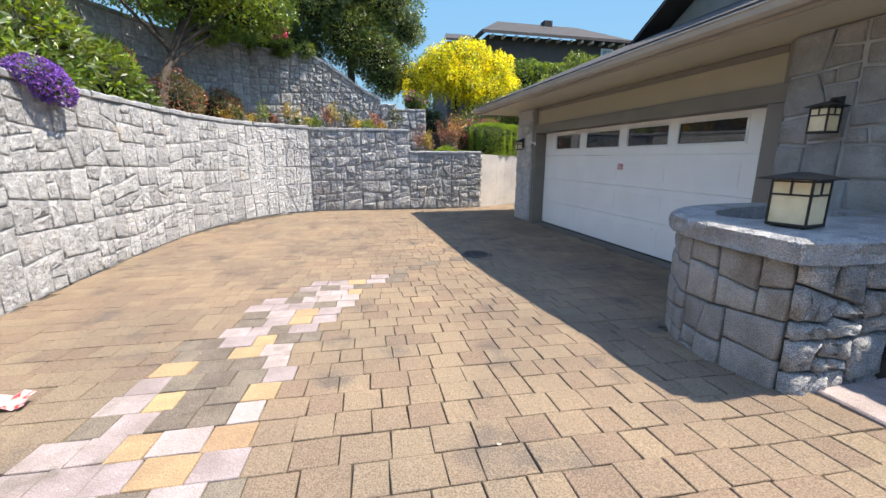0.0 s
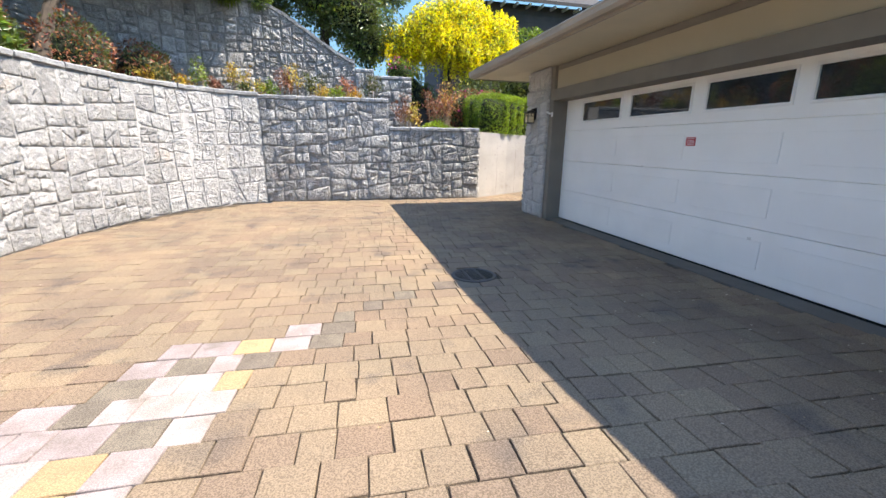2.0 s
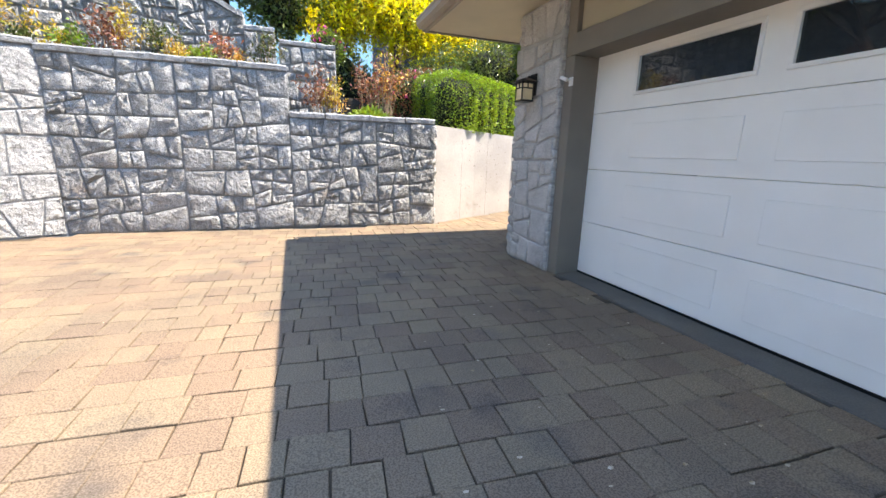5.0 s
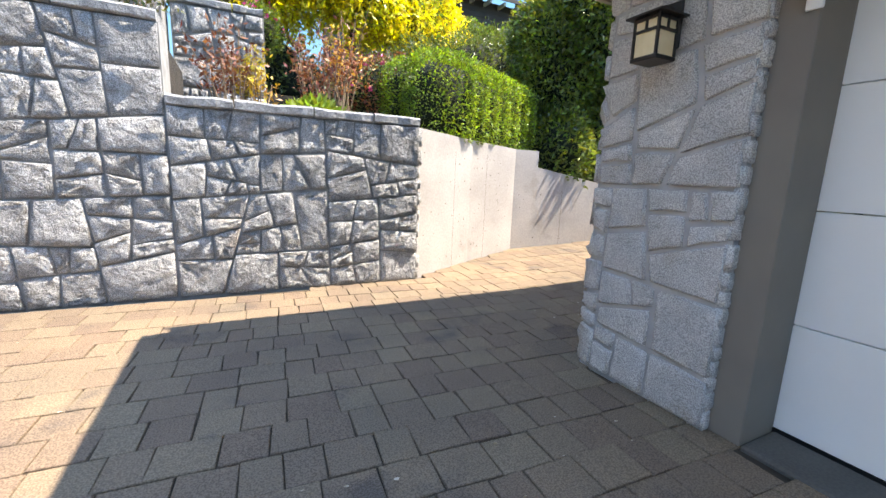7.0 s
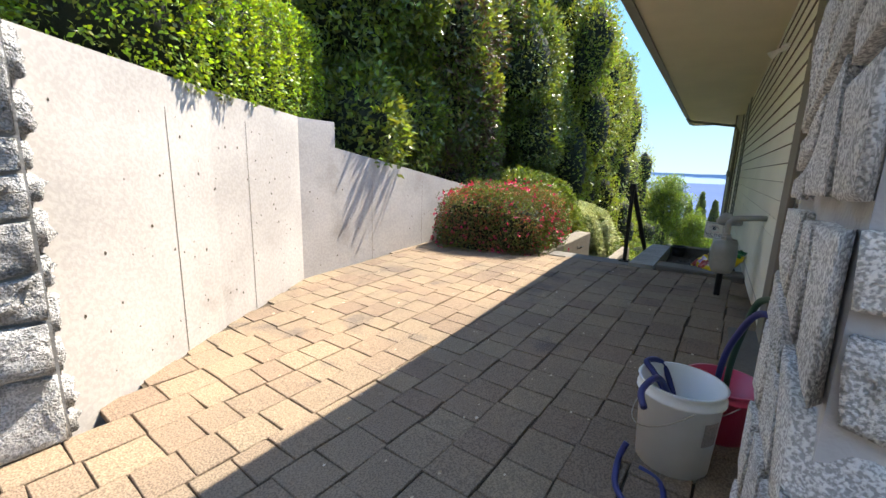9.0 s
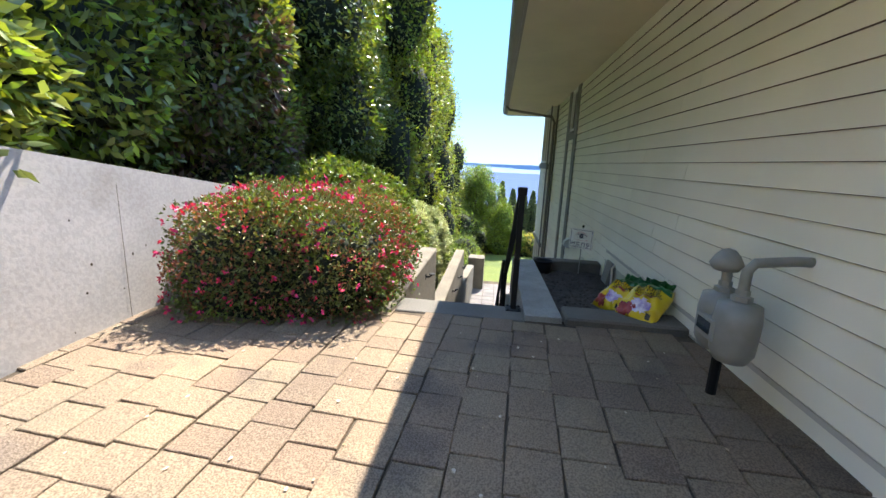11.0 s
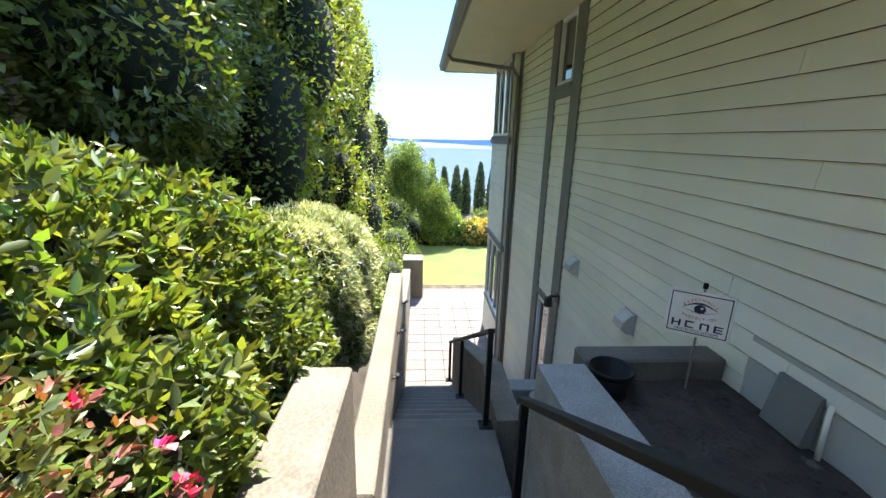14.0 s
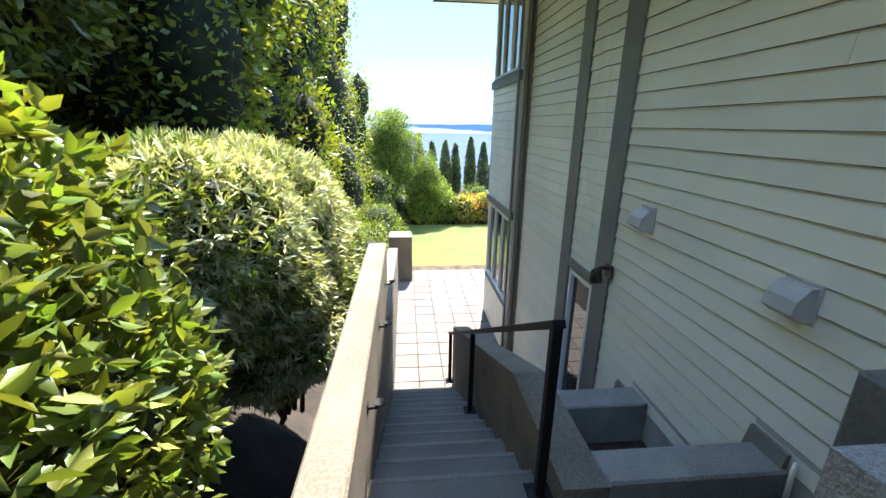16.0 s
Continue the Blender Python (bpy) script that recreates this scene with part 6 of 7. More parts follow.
# lamp fixture under the soffit
spot = thing("soffit_light", "small dark floodlight bracket high on the side wall", "light", at=(8.9, WALL_Y + 0.03, 2.35))
bm = bmesh.new()
lathe(bm, [(0, 0), (0.05, 0.01), (0.05, 0.03), (0, 0.03)], 12)
tube(bm, [(0, 0, 0.0), (0.0, 0.07, -0.02), (0.0, 0.12, -0.06)], [0.02, 0.02, 0.04], 8)
part("lamp_head", bm, WHITE, spot)

# side door
sd = tagged(new("door_2"), "cream side door with a glazed upper half, closed", kind="structure")
sd.location = (6.2, WALL_Y - 0.1, 0.15)
bm = bmesh.new()
box(bm, 0.03, 0.90, 0, 0.045, 0.02, 1.05, 0.003)
box(bm, 0.03, 0.17, 0, 0.045, 1.05, 2.05)
box(bm, 0.76, 0.90, 0, 0.045, 1.05, 2.05)
box(bm, 0.17, 0.76, 0, 0.045, 1.9, 2.05)
part("door_leaf", bm, material("cream painted door", (0.66, 0.62, 0.52), (0.6, 0.56, 0.47), 0.5, 3, 60, 0.05, 0.001), sd)
part("pane", boxed(0.17, 0.76, 0.015, 0.022, 1.05, 1.9), GLASS, sd, "dark glass pane")
STEEL = material("brushed nickel", (0.45, 0.43, 0.40), (0.35, 0.34, 0.32), 0.3, 9, 60, 0, metal=0.9)
for z in (0.92, 1.12):
    bm = bmesh.new()
    tube(bm, [(0.83, 0.045, z), (0.83, 0.075, z), (0.83, 0.08, z), (0.83, 0.105, z)], [0.03, 0.012, 0.028, 0.024], 12)
    part("door_knob" if z < 1 else "deadbolt", bm, STEEL, sd, smooth=True)
structure("door_frame", boxed(7.09, 7.13, WALL_Y - 0.14, WALL_Y, 0.12, 2.2), TAUPE, "taupe side door frame")
structure("door_step", boxed(6.0, 7.4, WALL_Y, WALL_Y + 0.2, -0.1, 0.13, 0.01), CONCRETE_STEP, "concrete step under the side door")

# gas meter
METAL_GREY = material("grey painted meter metal", (0.26, 0.27, 0.26), (0.2, 0.21, 0.2), 0.5, 8, 70, 0.2, 0.002)
gm = thing("gas_meter", "grey gas meter with pipes on the side wall", "gas meter", at=(8.28, 10.43, 0.08))
bm = bmesh.new()
for x in (-0.075, 0.075):
    vs = lathe(bm, [(0.0, 0.27), (0.07, 0.28), (0.095, 0.33), (0.10, 0.48), (0.09, 0.56), (0.0, 0.58)], 16, (x, 0, 0))
part("meter_body", bm, METAL_GREY, gm, smooth=True)
bm = bmesh.new()
tube(bm, [(0.02, 0.0, -0.02), (0.02, 0.0, 0.28)], 0.025, 10)
part("riser_pipe", bm, BLACK_METAL, gm)
bm = bmesh.new()
tube(bm, [(-0.075, 0, 0.55), (-0.075, 0, 0.72), (-0.075, -0.03, 0.76), (-0.075, -0.2, 0.78), (-0.075, -0.27, 0.78)], 0.024, 10)
tube(bm, [(0.075, 0, 0.55), (0.075, 0, 0.66), (0.13, -0.02, 0.70), (0.2, -0.1, 0.70)], 0.024, 10)
part("pipe", bm, METAL_GREY, gm, smooth=True)
bm = bmesh.new()
box(bm, -0.085, 0.085, 0.075, 0.105, 0.36, 0.47, 0.006)
part("dial_box", bm, METAL_GREY, gm, "grey meter dial box")
part("dial_glass", boxed(-0.06, 0.06, 0.105, 0.108, 0.39, 0.45), GLASS, gm, "dark dial glass")
for x in (-0.075, 0.075):
    bm = bmesh.new()
    lathe(bm, [(0.0, 0.575), (0.045, 0.577), (0.045, 0.60), (0.03, 0.605), (0.03, 0.63), (0.0, 0.632)], 6, (x, 0, 0))
    part("pipe_nut", bm, METAL_GREY, gm)
bm = bmesh.new()
lathe(bm, [(0, 0.68), (0.055, 0.69), (0.075, 0.72), (0.055, 0.76), (0.03, 0.79), (0, 0.8)], 16, (0.06, 0.02, 0))
part("regulator", bm, METAL_GREY, gm, smooth=True)

# buckets, tap and hoses
def bucket(name, label, at, r0, r1, h, mat, tilt=0):
    own = thing(name, label, "bucket", "buckets")
    own.matrix_world = pose(*at, tilt, 0, 20)
    bm = bmesh.new()
    lathe(bm, [(0, 0.0), (r0, 0.0), (r0 + (r1 - r0) * 0.85, h * 0.85), (r1 + 0.008, h * 0.86), (r1 + 0.008, h * 0.89), (r1, h * 0.9), (r1 + 0.002, h * 0.97), (r1 + 0.008, h), (r1 - 0.004, h), (r0 - 0.004, 0.012), (0, 0.01)], 36)
    part("shell", bm, mat, own, smooth=True)
    bm = bmesh.new()
    tube(bm, [((r1 + 0.012) * math.cos(a), (r1 + 0.012) * math.sin(a), h * 0.86 - 0.15 * math.sin(a)) for a in [math.pi * k / 14 for k in range(15)]], 0.0025, 6)
    part("bail_handle", bm, STEEL, own)
    return own


wb = bucket("bucket", "white plastic bucket with faded labels on the paving", (5.72, 10.58, 0.01), 0.135, 0.155, 0.375, material("white bucket plastic", (0.74, 0.75, 0.75), (0.68, 0.69, 0.68), 0.4, 5, 60, 0.05, 0.001))
for a0, a1, z0, z1, m, lab in ((200, 228, 0.17, 0.27, PAVER_PALE, "faded paper label"), (285, 300, 0.06, 0.22, GREY_TRIM, "grey printed panel")):
    bm = bmesh.new()
    n = 8
    lo, hi = [], []
    for k in range(n + 1):
        a = radians(a0 + (a1 - a0) * k / n)
        for z, lst in ((z0, lo), (z1, hi)):
            rr = 0.135 + 0.02 * z / 0.375 + 0.0015
            lst.append(bm.verts.new((rr * math.cos(a), rr * math.sin(a), z)))
    for k in range(n):
        bm.faces.new((lo[k], lo[k + 1], hi[k + 1], hi[k]))
    part("bucket_label", bm, m, wb, lab)
bucket("bucket", "pink plastic bucket under the garden tap", (6.02, 10.42, 0.02), 0.12, 0.155, 0.28, material("pink bucket plastic", (0.55, 0.045, 0.11), (0.5, 0.04, 0.1), 0.35, 5, 60, 0.05, 0.001))
BLUE_HOSE = material("navy blue hose rubber", (0.015, 0.02, 0.14), (0.01, 0.015, 0.10), 0.5, 9, 90, 0.2, 0.001)
GREEN_HOSE = material("dark green hose rubber", (0.01, 0.055, 0.035), (0.008, 0.045, 0.03), 0.5, 9, 90, 0.2, 0.001)


def hose(label, pts, mat):
    own = thing("garden_hose", label, "hose", "garden hoses", at=pts[0])
    P = [Vector(p) - Vector(pts[0]) for p in pts]
    fine = []
    for i in range(len(P) - 1):
        a, b, c, d = P[max(i - 1, 0)], P[i], P[i + 1], P[min(i + 2, len(P) - 1)]
        for k in range(6):
            t = k / 6
            fine.append(0.5 * ((2 * b) + (c - a) * t + (2 * a - 5 * b + 4 * c - d) * t * t + (3 * b - a - 3 * c + d) * t ** 3))
    fine.append(P[-1])
    bm = bmesh.new()
    tube(bm, fine, 0.0125, 8)
    part("hose_tube", bm, mat, own, smooth=True)
    return own


hose("navy blue hose looped through the white bucket", [(5.38, 10.68, 0.40), (5.46, 10.70, 0.42), (5.56, 10.66, 0.44), (5.62, 10.62, 0.36), (5.66, 10.60, 0.30), (5.72, 10.68, 0.38), (5.76, 10.72, 0.41), (5.86, 10.66, 0.37), (5.80, 10.58, 0.2)], BLUE_HOSE)
hose("navy blue hose loop lying on the paving", [(5.6, 10.74, 0.10), (5.56, 10.76, 0.03), (5.42, 10.74, 0.015), (5.34, 10.66, 0.015), (5.40, 10.58, 0.015), (5.54, 10.60, 0.015), (5.58, 10.68, 0.02)], BLUE_HOSE)
hose("dark green hose from the tap into the pink bucket", [(5.62, 10.30, 0.78), (5.66, 10.34, 0.79), (5.78, 10.38, 0.74), (5.86, 10.40, 0.6), (5.90, 10.42, 0.42), (5.92, 10.42, 0.2)], GREEN_HOSE)
hose("navy blue hose from the tap into the pink bucket", [(5.62, 10.32, 0.73), (5.70, 10.38, 0.72), (5.80, 10.42, 0.6), (5.86, 10.45, 0.45), (5.95, 10.46, 0.15)], BLUE_HOSE)
BRASS = material("tarnished brass", (0.30, 0.17, 0.07), (0.18, 0.10, 0.05), 0.4, 20, 60, 0.3, 0.001, metal=0.8)
tap = thing("garden_tap", "tarnished brass garden tap on the wall", "tap", at=(5.5, WALL_Y + 0.02, 0.8))
bm = bmesh.new()
tube(bm, [(0, 0, 0), (0, 0.05, 0), (0.03, 0.07, -0.01), (0.1, 0.09, -0.03)], [0.02, 0.018, 0.02, 0.018], 10)
part("spout", bm, BRASS, tap, smooth=True)
bm = bmesh.new()
lathe(bm, [(0, 0.03), (0.03, 0.032), (0.032, 0.045), (0, 0.047)], 8, (0.0, 0.055, 0))
tube(bm, [(0, 0.055, 0), (0, 0.055, 0.035)], 0.007, 6)
part("tap_handle", bm, BRASS, tap)


# ---- plants above the walls ----
shrub("rhododendron", "broad leaved rhododendron above the curved wall", "shrub",
      [(-4.9, 6.4, 2.9, 1.0, 1.1, 0.8), (-4.9, 8.2, 3.3, 1.0, 1.2, 1.0), (-4.6, 9.8, 3.0, 0.8, 1.0, 0.8), (-5.6, 4.5, 2.9, 1.0, 1.3, 0.9), (-4.4, 7.4, 2.6, 0.6, 1.0, 0.5), (-4.3, 10.3, 2.6, 0.5, 0.7, 0.5)],
      [LEAF_MID, LEAF_LIME, LEAF_DARK], 30000, 0.15, 0.05, 401, ground=2.2)
shrub("azalea_low", "low yellow green azalea at the top of the curved wall", "shrub",
      [(-4.0, 5.0, 2.6, 0.5, 0.8, 0.4), (-4.1, 6.2, 2.55, 0.5, 0.7, 0.35), (-4.2, 3.2, 2.6, 0.6, 1.0, 0.5)], [LEAF_AZALEA, LEAF_LIME], 14000, 0.06, 0.025, 402, ground=2.2, flowers=[(LEAF_ORANGE, 40, 0.05, 0.0)])
shrub("bellflower", "violet bellflowers hanging over the wall cap", "flower",
      [(-3.28, 5.95, 2.5, 0.16, 0.34, 0.12), (-3.18, 6.05, 2.36, 0.10, 0.26, 0.16)], [LEAF_MID], 1500, 0.03, 0.015, 403, ground=2.3, flowers=[(PETAL_PURPLE, 900, 0.03, -0.9)], core=0.5)
# the last three clumps are unseen, added high up to shade the terrace wall
tree("maple_tree", "lime leaved maple with a dark leaning trunk above the terrace", (-4.1, 11.2, 2.2), (-3.6, 12.4, 5.0),
     [(-3.6, 12.6, 5.4, 1.1, 1.0, 0.6), (-2.5, 13.2, 5.3, 1.0, 0.9, 0.55), (-1.9, 13.4, 5.6, 0.8, 0.8, 0.5), (-4.6, 11.4, 5.6, 1.2, 1.2, 0.7), (-4.8, 9.6, 5.4, 1.1, 1.1, 0.6), (-3.0, 12.4, 5.9, 1.2, 1.0, 0.5), (-3.2, 12.9, 4.8, 0.5, 0.5, 0.3), (-1.6, 13.9, 7.0, 1.0, 0.9, 0.5), (-0.6, 14.0, 7.2, 0.9, 0.9, 0.5), (-2.8, 13.6, 7.0, 1.0, 0.9, 0.5)],
     [LEAF_LIME, LEAF_LIME, LEAF_MID], 34000, 0.09, 0.05, 404, radius=0.13, rough=0.25, inner=0.6, core=0.5)
shrub("dark_shrub", "dark leafy shrub in the shade against the terrace wall", "shrub",
      [(-3.9, 12.0, 2.9, 0.6, 0.6, 0.7), (-3.2, 13.2, 2.8, 0.6, 0.5, 0.6), (-4.9, 11.0, 3.2, 0.7, 0.8, 0.9)], [LEAF_DARK, LEAF_RED], 14000, 0.07, 0.03, 405, ground=2.2)
rng = random.Random(77)


def nandina(name, label, x, y, z, h, mat, seed, stems=9, leafy=1.0):
    """A clump of thin upright stems with leaves towards their tips."""
    own = thing(name, label, "shrub", "stemmy shrubs", at=(x, y, z))
    r = random.Random(seed)
    bm = bmesh.new()
    pts = []
    for _ in range(stems):
        a = r.uniform(0, 6.28)
        d = r.uniform(0.05, 0.32) * h
        hh = h * r.uniform(0.6, 1.05)
        p0 = Vector((r.uniform(-0.12, 0.12), r.uniform(-0.08, 0.08), 0))
        p1 = p0 + Vector((math.cos(a) * d * 0.4, math.sin(a) * d * 0.4, hh * 0.55))
        p2 = p0 + Vector((math.cos(a) * d, math.sin(a) * d, hh))
        tube(bm, [p0, p1, p2], [0.008, 0.006, 0.003], 5)
        for _ in range(int(34 * leafy)):
            k = r.uniform(0.35, 1.05)
            q = p1.lerp(p2, (k - 0.35) / 0.7)
            pts.append((q.x + r.gauss(0, 0.05), q.y + r.gauss(0, 0.05), q.z + r.gauss(0, 0.03)))
    tagged(part("stem", bm, TWIG, own), kind="stuff")
    pos = np.array(pts)
    d = np.tile(np.array([[0, 0, 0.3]]), (len(pos), 1))
    ob = new("leaves", leaf_mesh("leaves", pos, d, 0.075, 0.028, mat, seed))
    ob.parent = own
    tagged(ob, kind="stuff")


for i in range(17):
    x = -3.0 + 0.29 * i + rng.uniform(-0.1, 0.1)
    m = (LEAF_ORANGE, LEAF_AZALEA, LEAF_ORANGE, LEAF_LIME, LEAF_RED)[i % 5]
    nandina("nandina", ("orange leaved thin stemmed shrub on the terrace", "yellow green thin stemmed shrub on the terrace", "orange leaved thin stemmed shrub on the terrace", "lime leaved thin stemmed shrub on the terrace", "red leaved thin stemmed shrub on the terrace")[i % 5],
            x, 13.5 + rng.uniform(-0.15, 0.35) - max(0, -1.4 - x) * 0.5, 2.28, rng.uniform(0.45, 0.95), m, 500 + i, leafy=0.9)
for i, (x, y, h, m) in enumerate(((2.5, 13.5, 0.95, LEAF_RED), (2.75, 13.6, 0.8, LEAF_ORANGE), (3.65, 13.9, 1.35, LEAF_RED), (3.9, 14.1, 1.5, LEAF_ORANGE), (3.5, 14.3, 1.2, LEAF_RED))):
    nandina("nandina", "bare stemmed shrub with reddish leaves beside the garden steps", x, y, 1.62, h, m, 540 + i, stems=13, leafy=0.8)
shrub("bed_plants", "low green plants along the lower wall top", "shrub", heap(2.2, 4.4, 13.2, 13.9, 1.6, 1.8, 14, 0.14, 6), [LEAF_LIME, LEAF_MID], 6000, 0.06, 0.03, 406, ground=1.6)
shrub("fern", "bright green broad leaved plant on the lower wall bed", "plant", [(3.3, 13.3, 1.75, 0.28, 0.2, 0.12)], [LEAF_LIME], 700, 0.13, 0.05, 407, ground=1.6, core=0.3)
shrub("pink_azalea", "azalea with magenta flowers behind the box hedge", "shrub", [(4.6, 14.9, 2.2, 0.6, 0.5, 0.75), (5.3, 15.5, 2.4, 0.8, 0.5, 0.6), (4.1, 15.2, 2.0, 0.5, 0.4, 0.6)], [LEAF_DARK, LEAF_RED], 14000, 0.07, 0.03, 408, ground=1.5, flowers=[(PETAL_PINK, 120, 0.05, 0.1)])
shrub("grass_tuft", "hanging green grass on top of the terrace wall", "grass", heap(-2.8, -0.9, 14.2, 14.8, 4.85, 5.0, 12, 0.22, 12), [LEAF_LIME, LEAF_MID], 9000, 0.16, 0.012, 409, ground=4.7, droop=0.6)
shrub("red_maple", "small crimson leaved shrub above the terrace wall", "shrub", [(-1.9, 16.0, 5.7, 0.25, 0.25, 0.4)], [PETAL, LEAF_RED], 1500, 0.07, 0.03, 410, ground=4.8, core=0.5)
tree("dark_maple", "large dark green tree behind the terrace wall", (0.6, 19.2, 2.6), (0.6, 19.2, 8.0),
     [(0.6, 19.0, 6.6, 1.6, 1.5, 1.3), (-0.8, 18.8, 7.6, 1.6, 1.4, 1.2), (1.9, 19.0, 7.9, 1.4, 1.3, 1.1), (1.6, 18.6, 5.7, 1.2, 1.1, 0.9), (2.9, 19.2, 6.9, 0.8, 0.8, 0.6), (0.4, 19.0, 8.9, 1.8, 1.6, 1.1), (2.0, 18.6, 4.8, 0.8, 0.8, 0.7), (-1.8, 19.4, 6.0, 1.2, 1.0, 1.0)],
     [LEAF_DARK, LEAF_DARK, LEAF_MID], 60000, 0.11, 0.06, 411, radius=0.2, rough=0.28, inner=0.5, core=0.7)
tree("back_tree", "dark evergreen mass beyond the terrace", (-4.0, 20, 4), (-4.0, 20, 8.0),
     [(-4 + 1.6 * math.cos(i), 20 + math.sin(2 * i), 6 + 0.5 * i, 1.6, 1.4, 1.3) for i in range(7)], [LEAF_DARK, LEAF_MID], 22000, 0.15, 0.08, 412, radius=0.2)
tree("golden_robinia", "weeping golden yellow tree above the garden steps", (5.0, 19.0, 2.5), (5.1, 18.8, 5.6),
     [(3.4, 18.8, 4.95, 0.8, 0.8, 0.6), (4.5, 18.6, 5.6, 1.0, 0.9, 0.7), (5.4, 18.6, 5.85, 1.0, 0.9, 0.65), (6.5, 18.7, 5.45, 0.95, 0.9, 0.7), (7.2, 18.8, 4.8, 0.7, 0.8, 0.6), (5.2, 18.1, 5.0, 1.0, 0.9, 0.7), (6.4, 18.3, 4.6, 0.8, 0.8, 0.6)],
     [LEAF_GOLD, LEAF_GOLD, LEAF_LIME], 36000, 0.11, 0.05, 413, radius=0.12, rough=0.3, inner=0.5, core=0.55, droop=0.9, strands=1500)
shrub("shaded_shrubs", "dark shaded shrubs below the golden tree", "shrub", heap(3.4, 8.5, 18.5, 20, 2.4, 4.0, 18, 0.8, 15), [LEAF_DARK, LEAF_DARK, LEAF_MID], 22000, 0.11, 0.05, 414, ground=2.4)
shrub("rose_shrub", "small shrub with magenta flowers beside the upper wall", "shrub", [(3.0, 17.6, 3.7, 0.4, 0.4, 0.5)], [LEAF_MID], 3000, 0.07, 0.03, 415, ground=2.5, flowers=[(PETAL_PINK, 60, 0.06, 0)])
shrub("hedge_far", "bright green clipped hedge below the neighbouring house", "hedge", [(8.6 + 0.9 * i, 23.6, 5.6 + 0.08 * i, 0.8, 0.7, 1.2) for i in range(10)], [LEAF_LIME, LEAF_MID], 26000, 0.14, 0.08, 416, ground=4)
tree("dark_evergreen", "dark evergreen tree behind the side hedge", (7.2, 17.6, 1.5), (7.2, 17.6, 3.6),
     [(6.3, 17.4, 2.9, 1.2, 1.0, 1.1), (7.6, 17.2, 3.3, 1.3, 1.1, 1.2), (8.9, 17.2, 3.6, 1.3, 1.1, 1.2), (5.4, 17.0, 2.4, 0.9, 0.8, 0.9), (10.2, 17.0, 3.8, 1.3, 1.0, 1.2)], [LEAF_DARK, LEAF_DARK, LEAF_MID], 46000, 0.09, 0.035, 417, radius=0.15)

# neighbouring house up the slope
nh = thing("neighbour_house", "dark brown two storey neighbouring house with a shake roof", "house", at=(13.7, 26, 3.9))
bm = bmesh.new()
box(bm, -4.7, 4.6, 0, 6, -1, 5.1)
part("wall", bm, BROWN_SIDING, nh)
bm = bmesh.new()
for i in range(24):
    z = 0.2 + 0.2 * i
    box(bm, -4.72, 4.62, -0.02, 0.0, z, z + 0.185)
tagged(part("lap_board", bm, BROWN_SIDING, nh), kind="stuff")
bm = bmesh.new()
roof_quad(bm, (-5.3, -0.7, 5.05), (5.2, -0.7, 5.05), (3.0, 3, 6.7), (-3.0, 3, 6.7), 0.12)
roof_quad(bm, (-5.3, 6.7, 5.05), (-5.3, -0.7, 5.05), (-3.0, 3, 6.7), (-3.0, 3.05, 6.7), 0.12)
roof_quad(bm, (5.2, -0.7, 5.05), (5.2, 6.7, 5.05), (3.0, 3.05, 6.7), (3.0, 3, 6.7), 0.12)
roof = part("roof", bm, SHINGLE, nh)
bm = bmesh.new()
roof_quad(bm, (-7.2, 1.0, 4.9), (-4.7, 1.0, 4.9), (-4.7, 4, 6.0), (-6.4, 4, 6.0), 0.12)
part("roof", bm, SHINGLE, nh, "lower side roof of dark shakes")
part("wall", boxed(-6.9, -4.7, 1.4, 6, -1, 4.95), BROWN_SIDING, nh)
bm = bmesh.new()
box(bm, 0.2, 0.8, 2.4, 3.0, 6.4, 6.95)
part("roof_vent", bm, SHINGLE, roof)
for i in range(13):
    bm = bmesh.new()
    box(bm, -4.6 + 0.75 * i, -4.5 + 0.75 * i, -0.6, 0, 4.86, 5.0)
    part("rafter_end", bm, WHITE, nh)
part("eave_board", boxed(-5.3, 5.2, -0.74, -0.7, 5.0, 5.14), BROWN_SIDING, nh)
w = part("window_frame", boxed(3.15, 4.05, -0.08, 0.0, 3.6, 4.75, 0.01), WHITE, nh, "white window frame")
# blue base colour paints the sky's reflection into the pane
part("pane", boxed(3.27, 3.93, -0.095, -0.085, 3.72, 4.63), material("pane with painted sky reflection", (0.25, 0.38, 0.5), None, 0.05, 3, 9, 0), w)
bm = bmesh.new()
box(bm, 3.585, 3.615, -0.105, -0.096, 3.72, 4.63)
box(bm, 3.27, 3.93, -0.105, -0.096, 4.16, 4.19)
part("muntin", bm, WHITE, w)

# leaflet on the paving
leaflet = thing("leaflet", "crumpled red and white leaflet on the paving", "paper", at=(-1.86, 2.7, ground_z(-1.86, 2.7) + 0.01))
bm = bmesh.new()
g = [[bm.verts.new((-0.09 + 0.06 * i, -0.06 + 0.04 * j, 0.02 + 0.018 * math.sin(2.2 * i + j) + 0.01 * j)) for j in range(4)] for i in range(4)]
for i in range(3):
    for j in range(3):
        bm.faces.new((g[i][j], g[i + 1][j], g[i + 1][j + 1], g[i][j + 1]))
part("sheet", bm, material("red printed paper", (0.5, 0.03, 0.03), (0.6, 0.55, 0.5), 0.5, 30, 60, 0), leaflet)

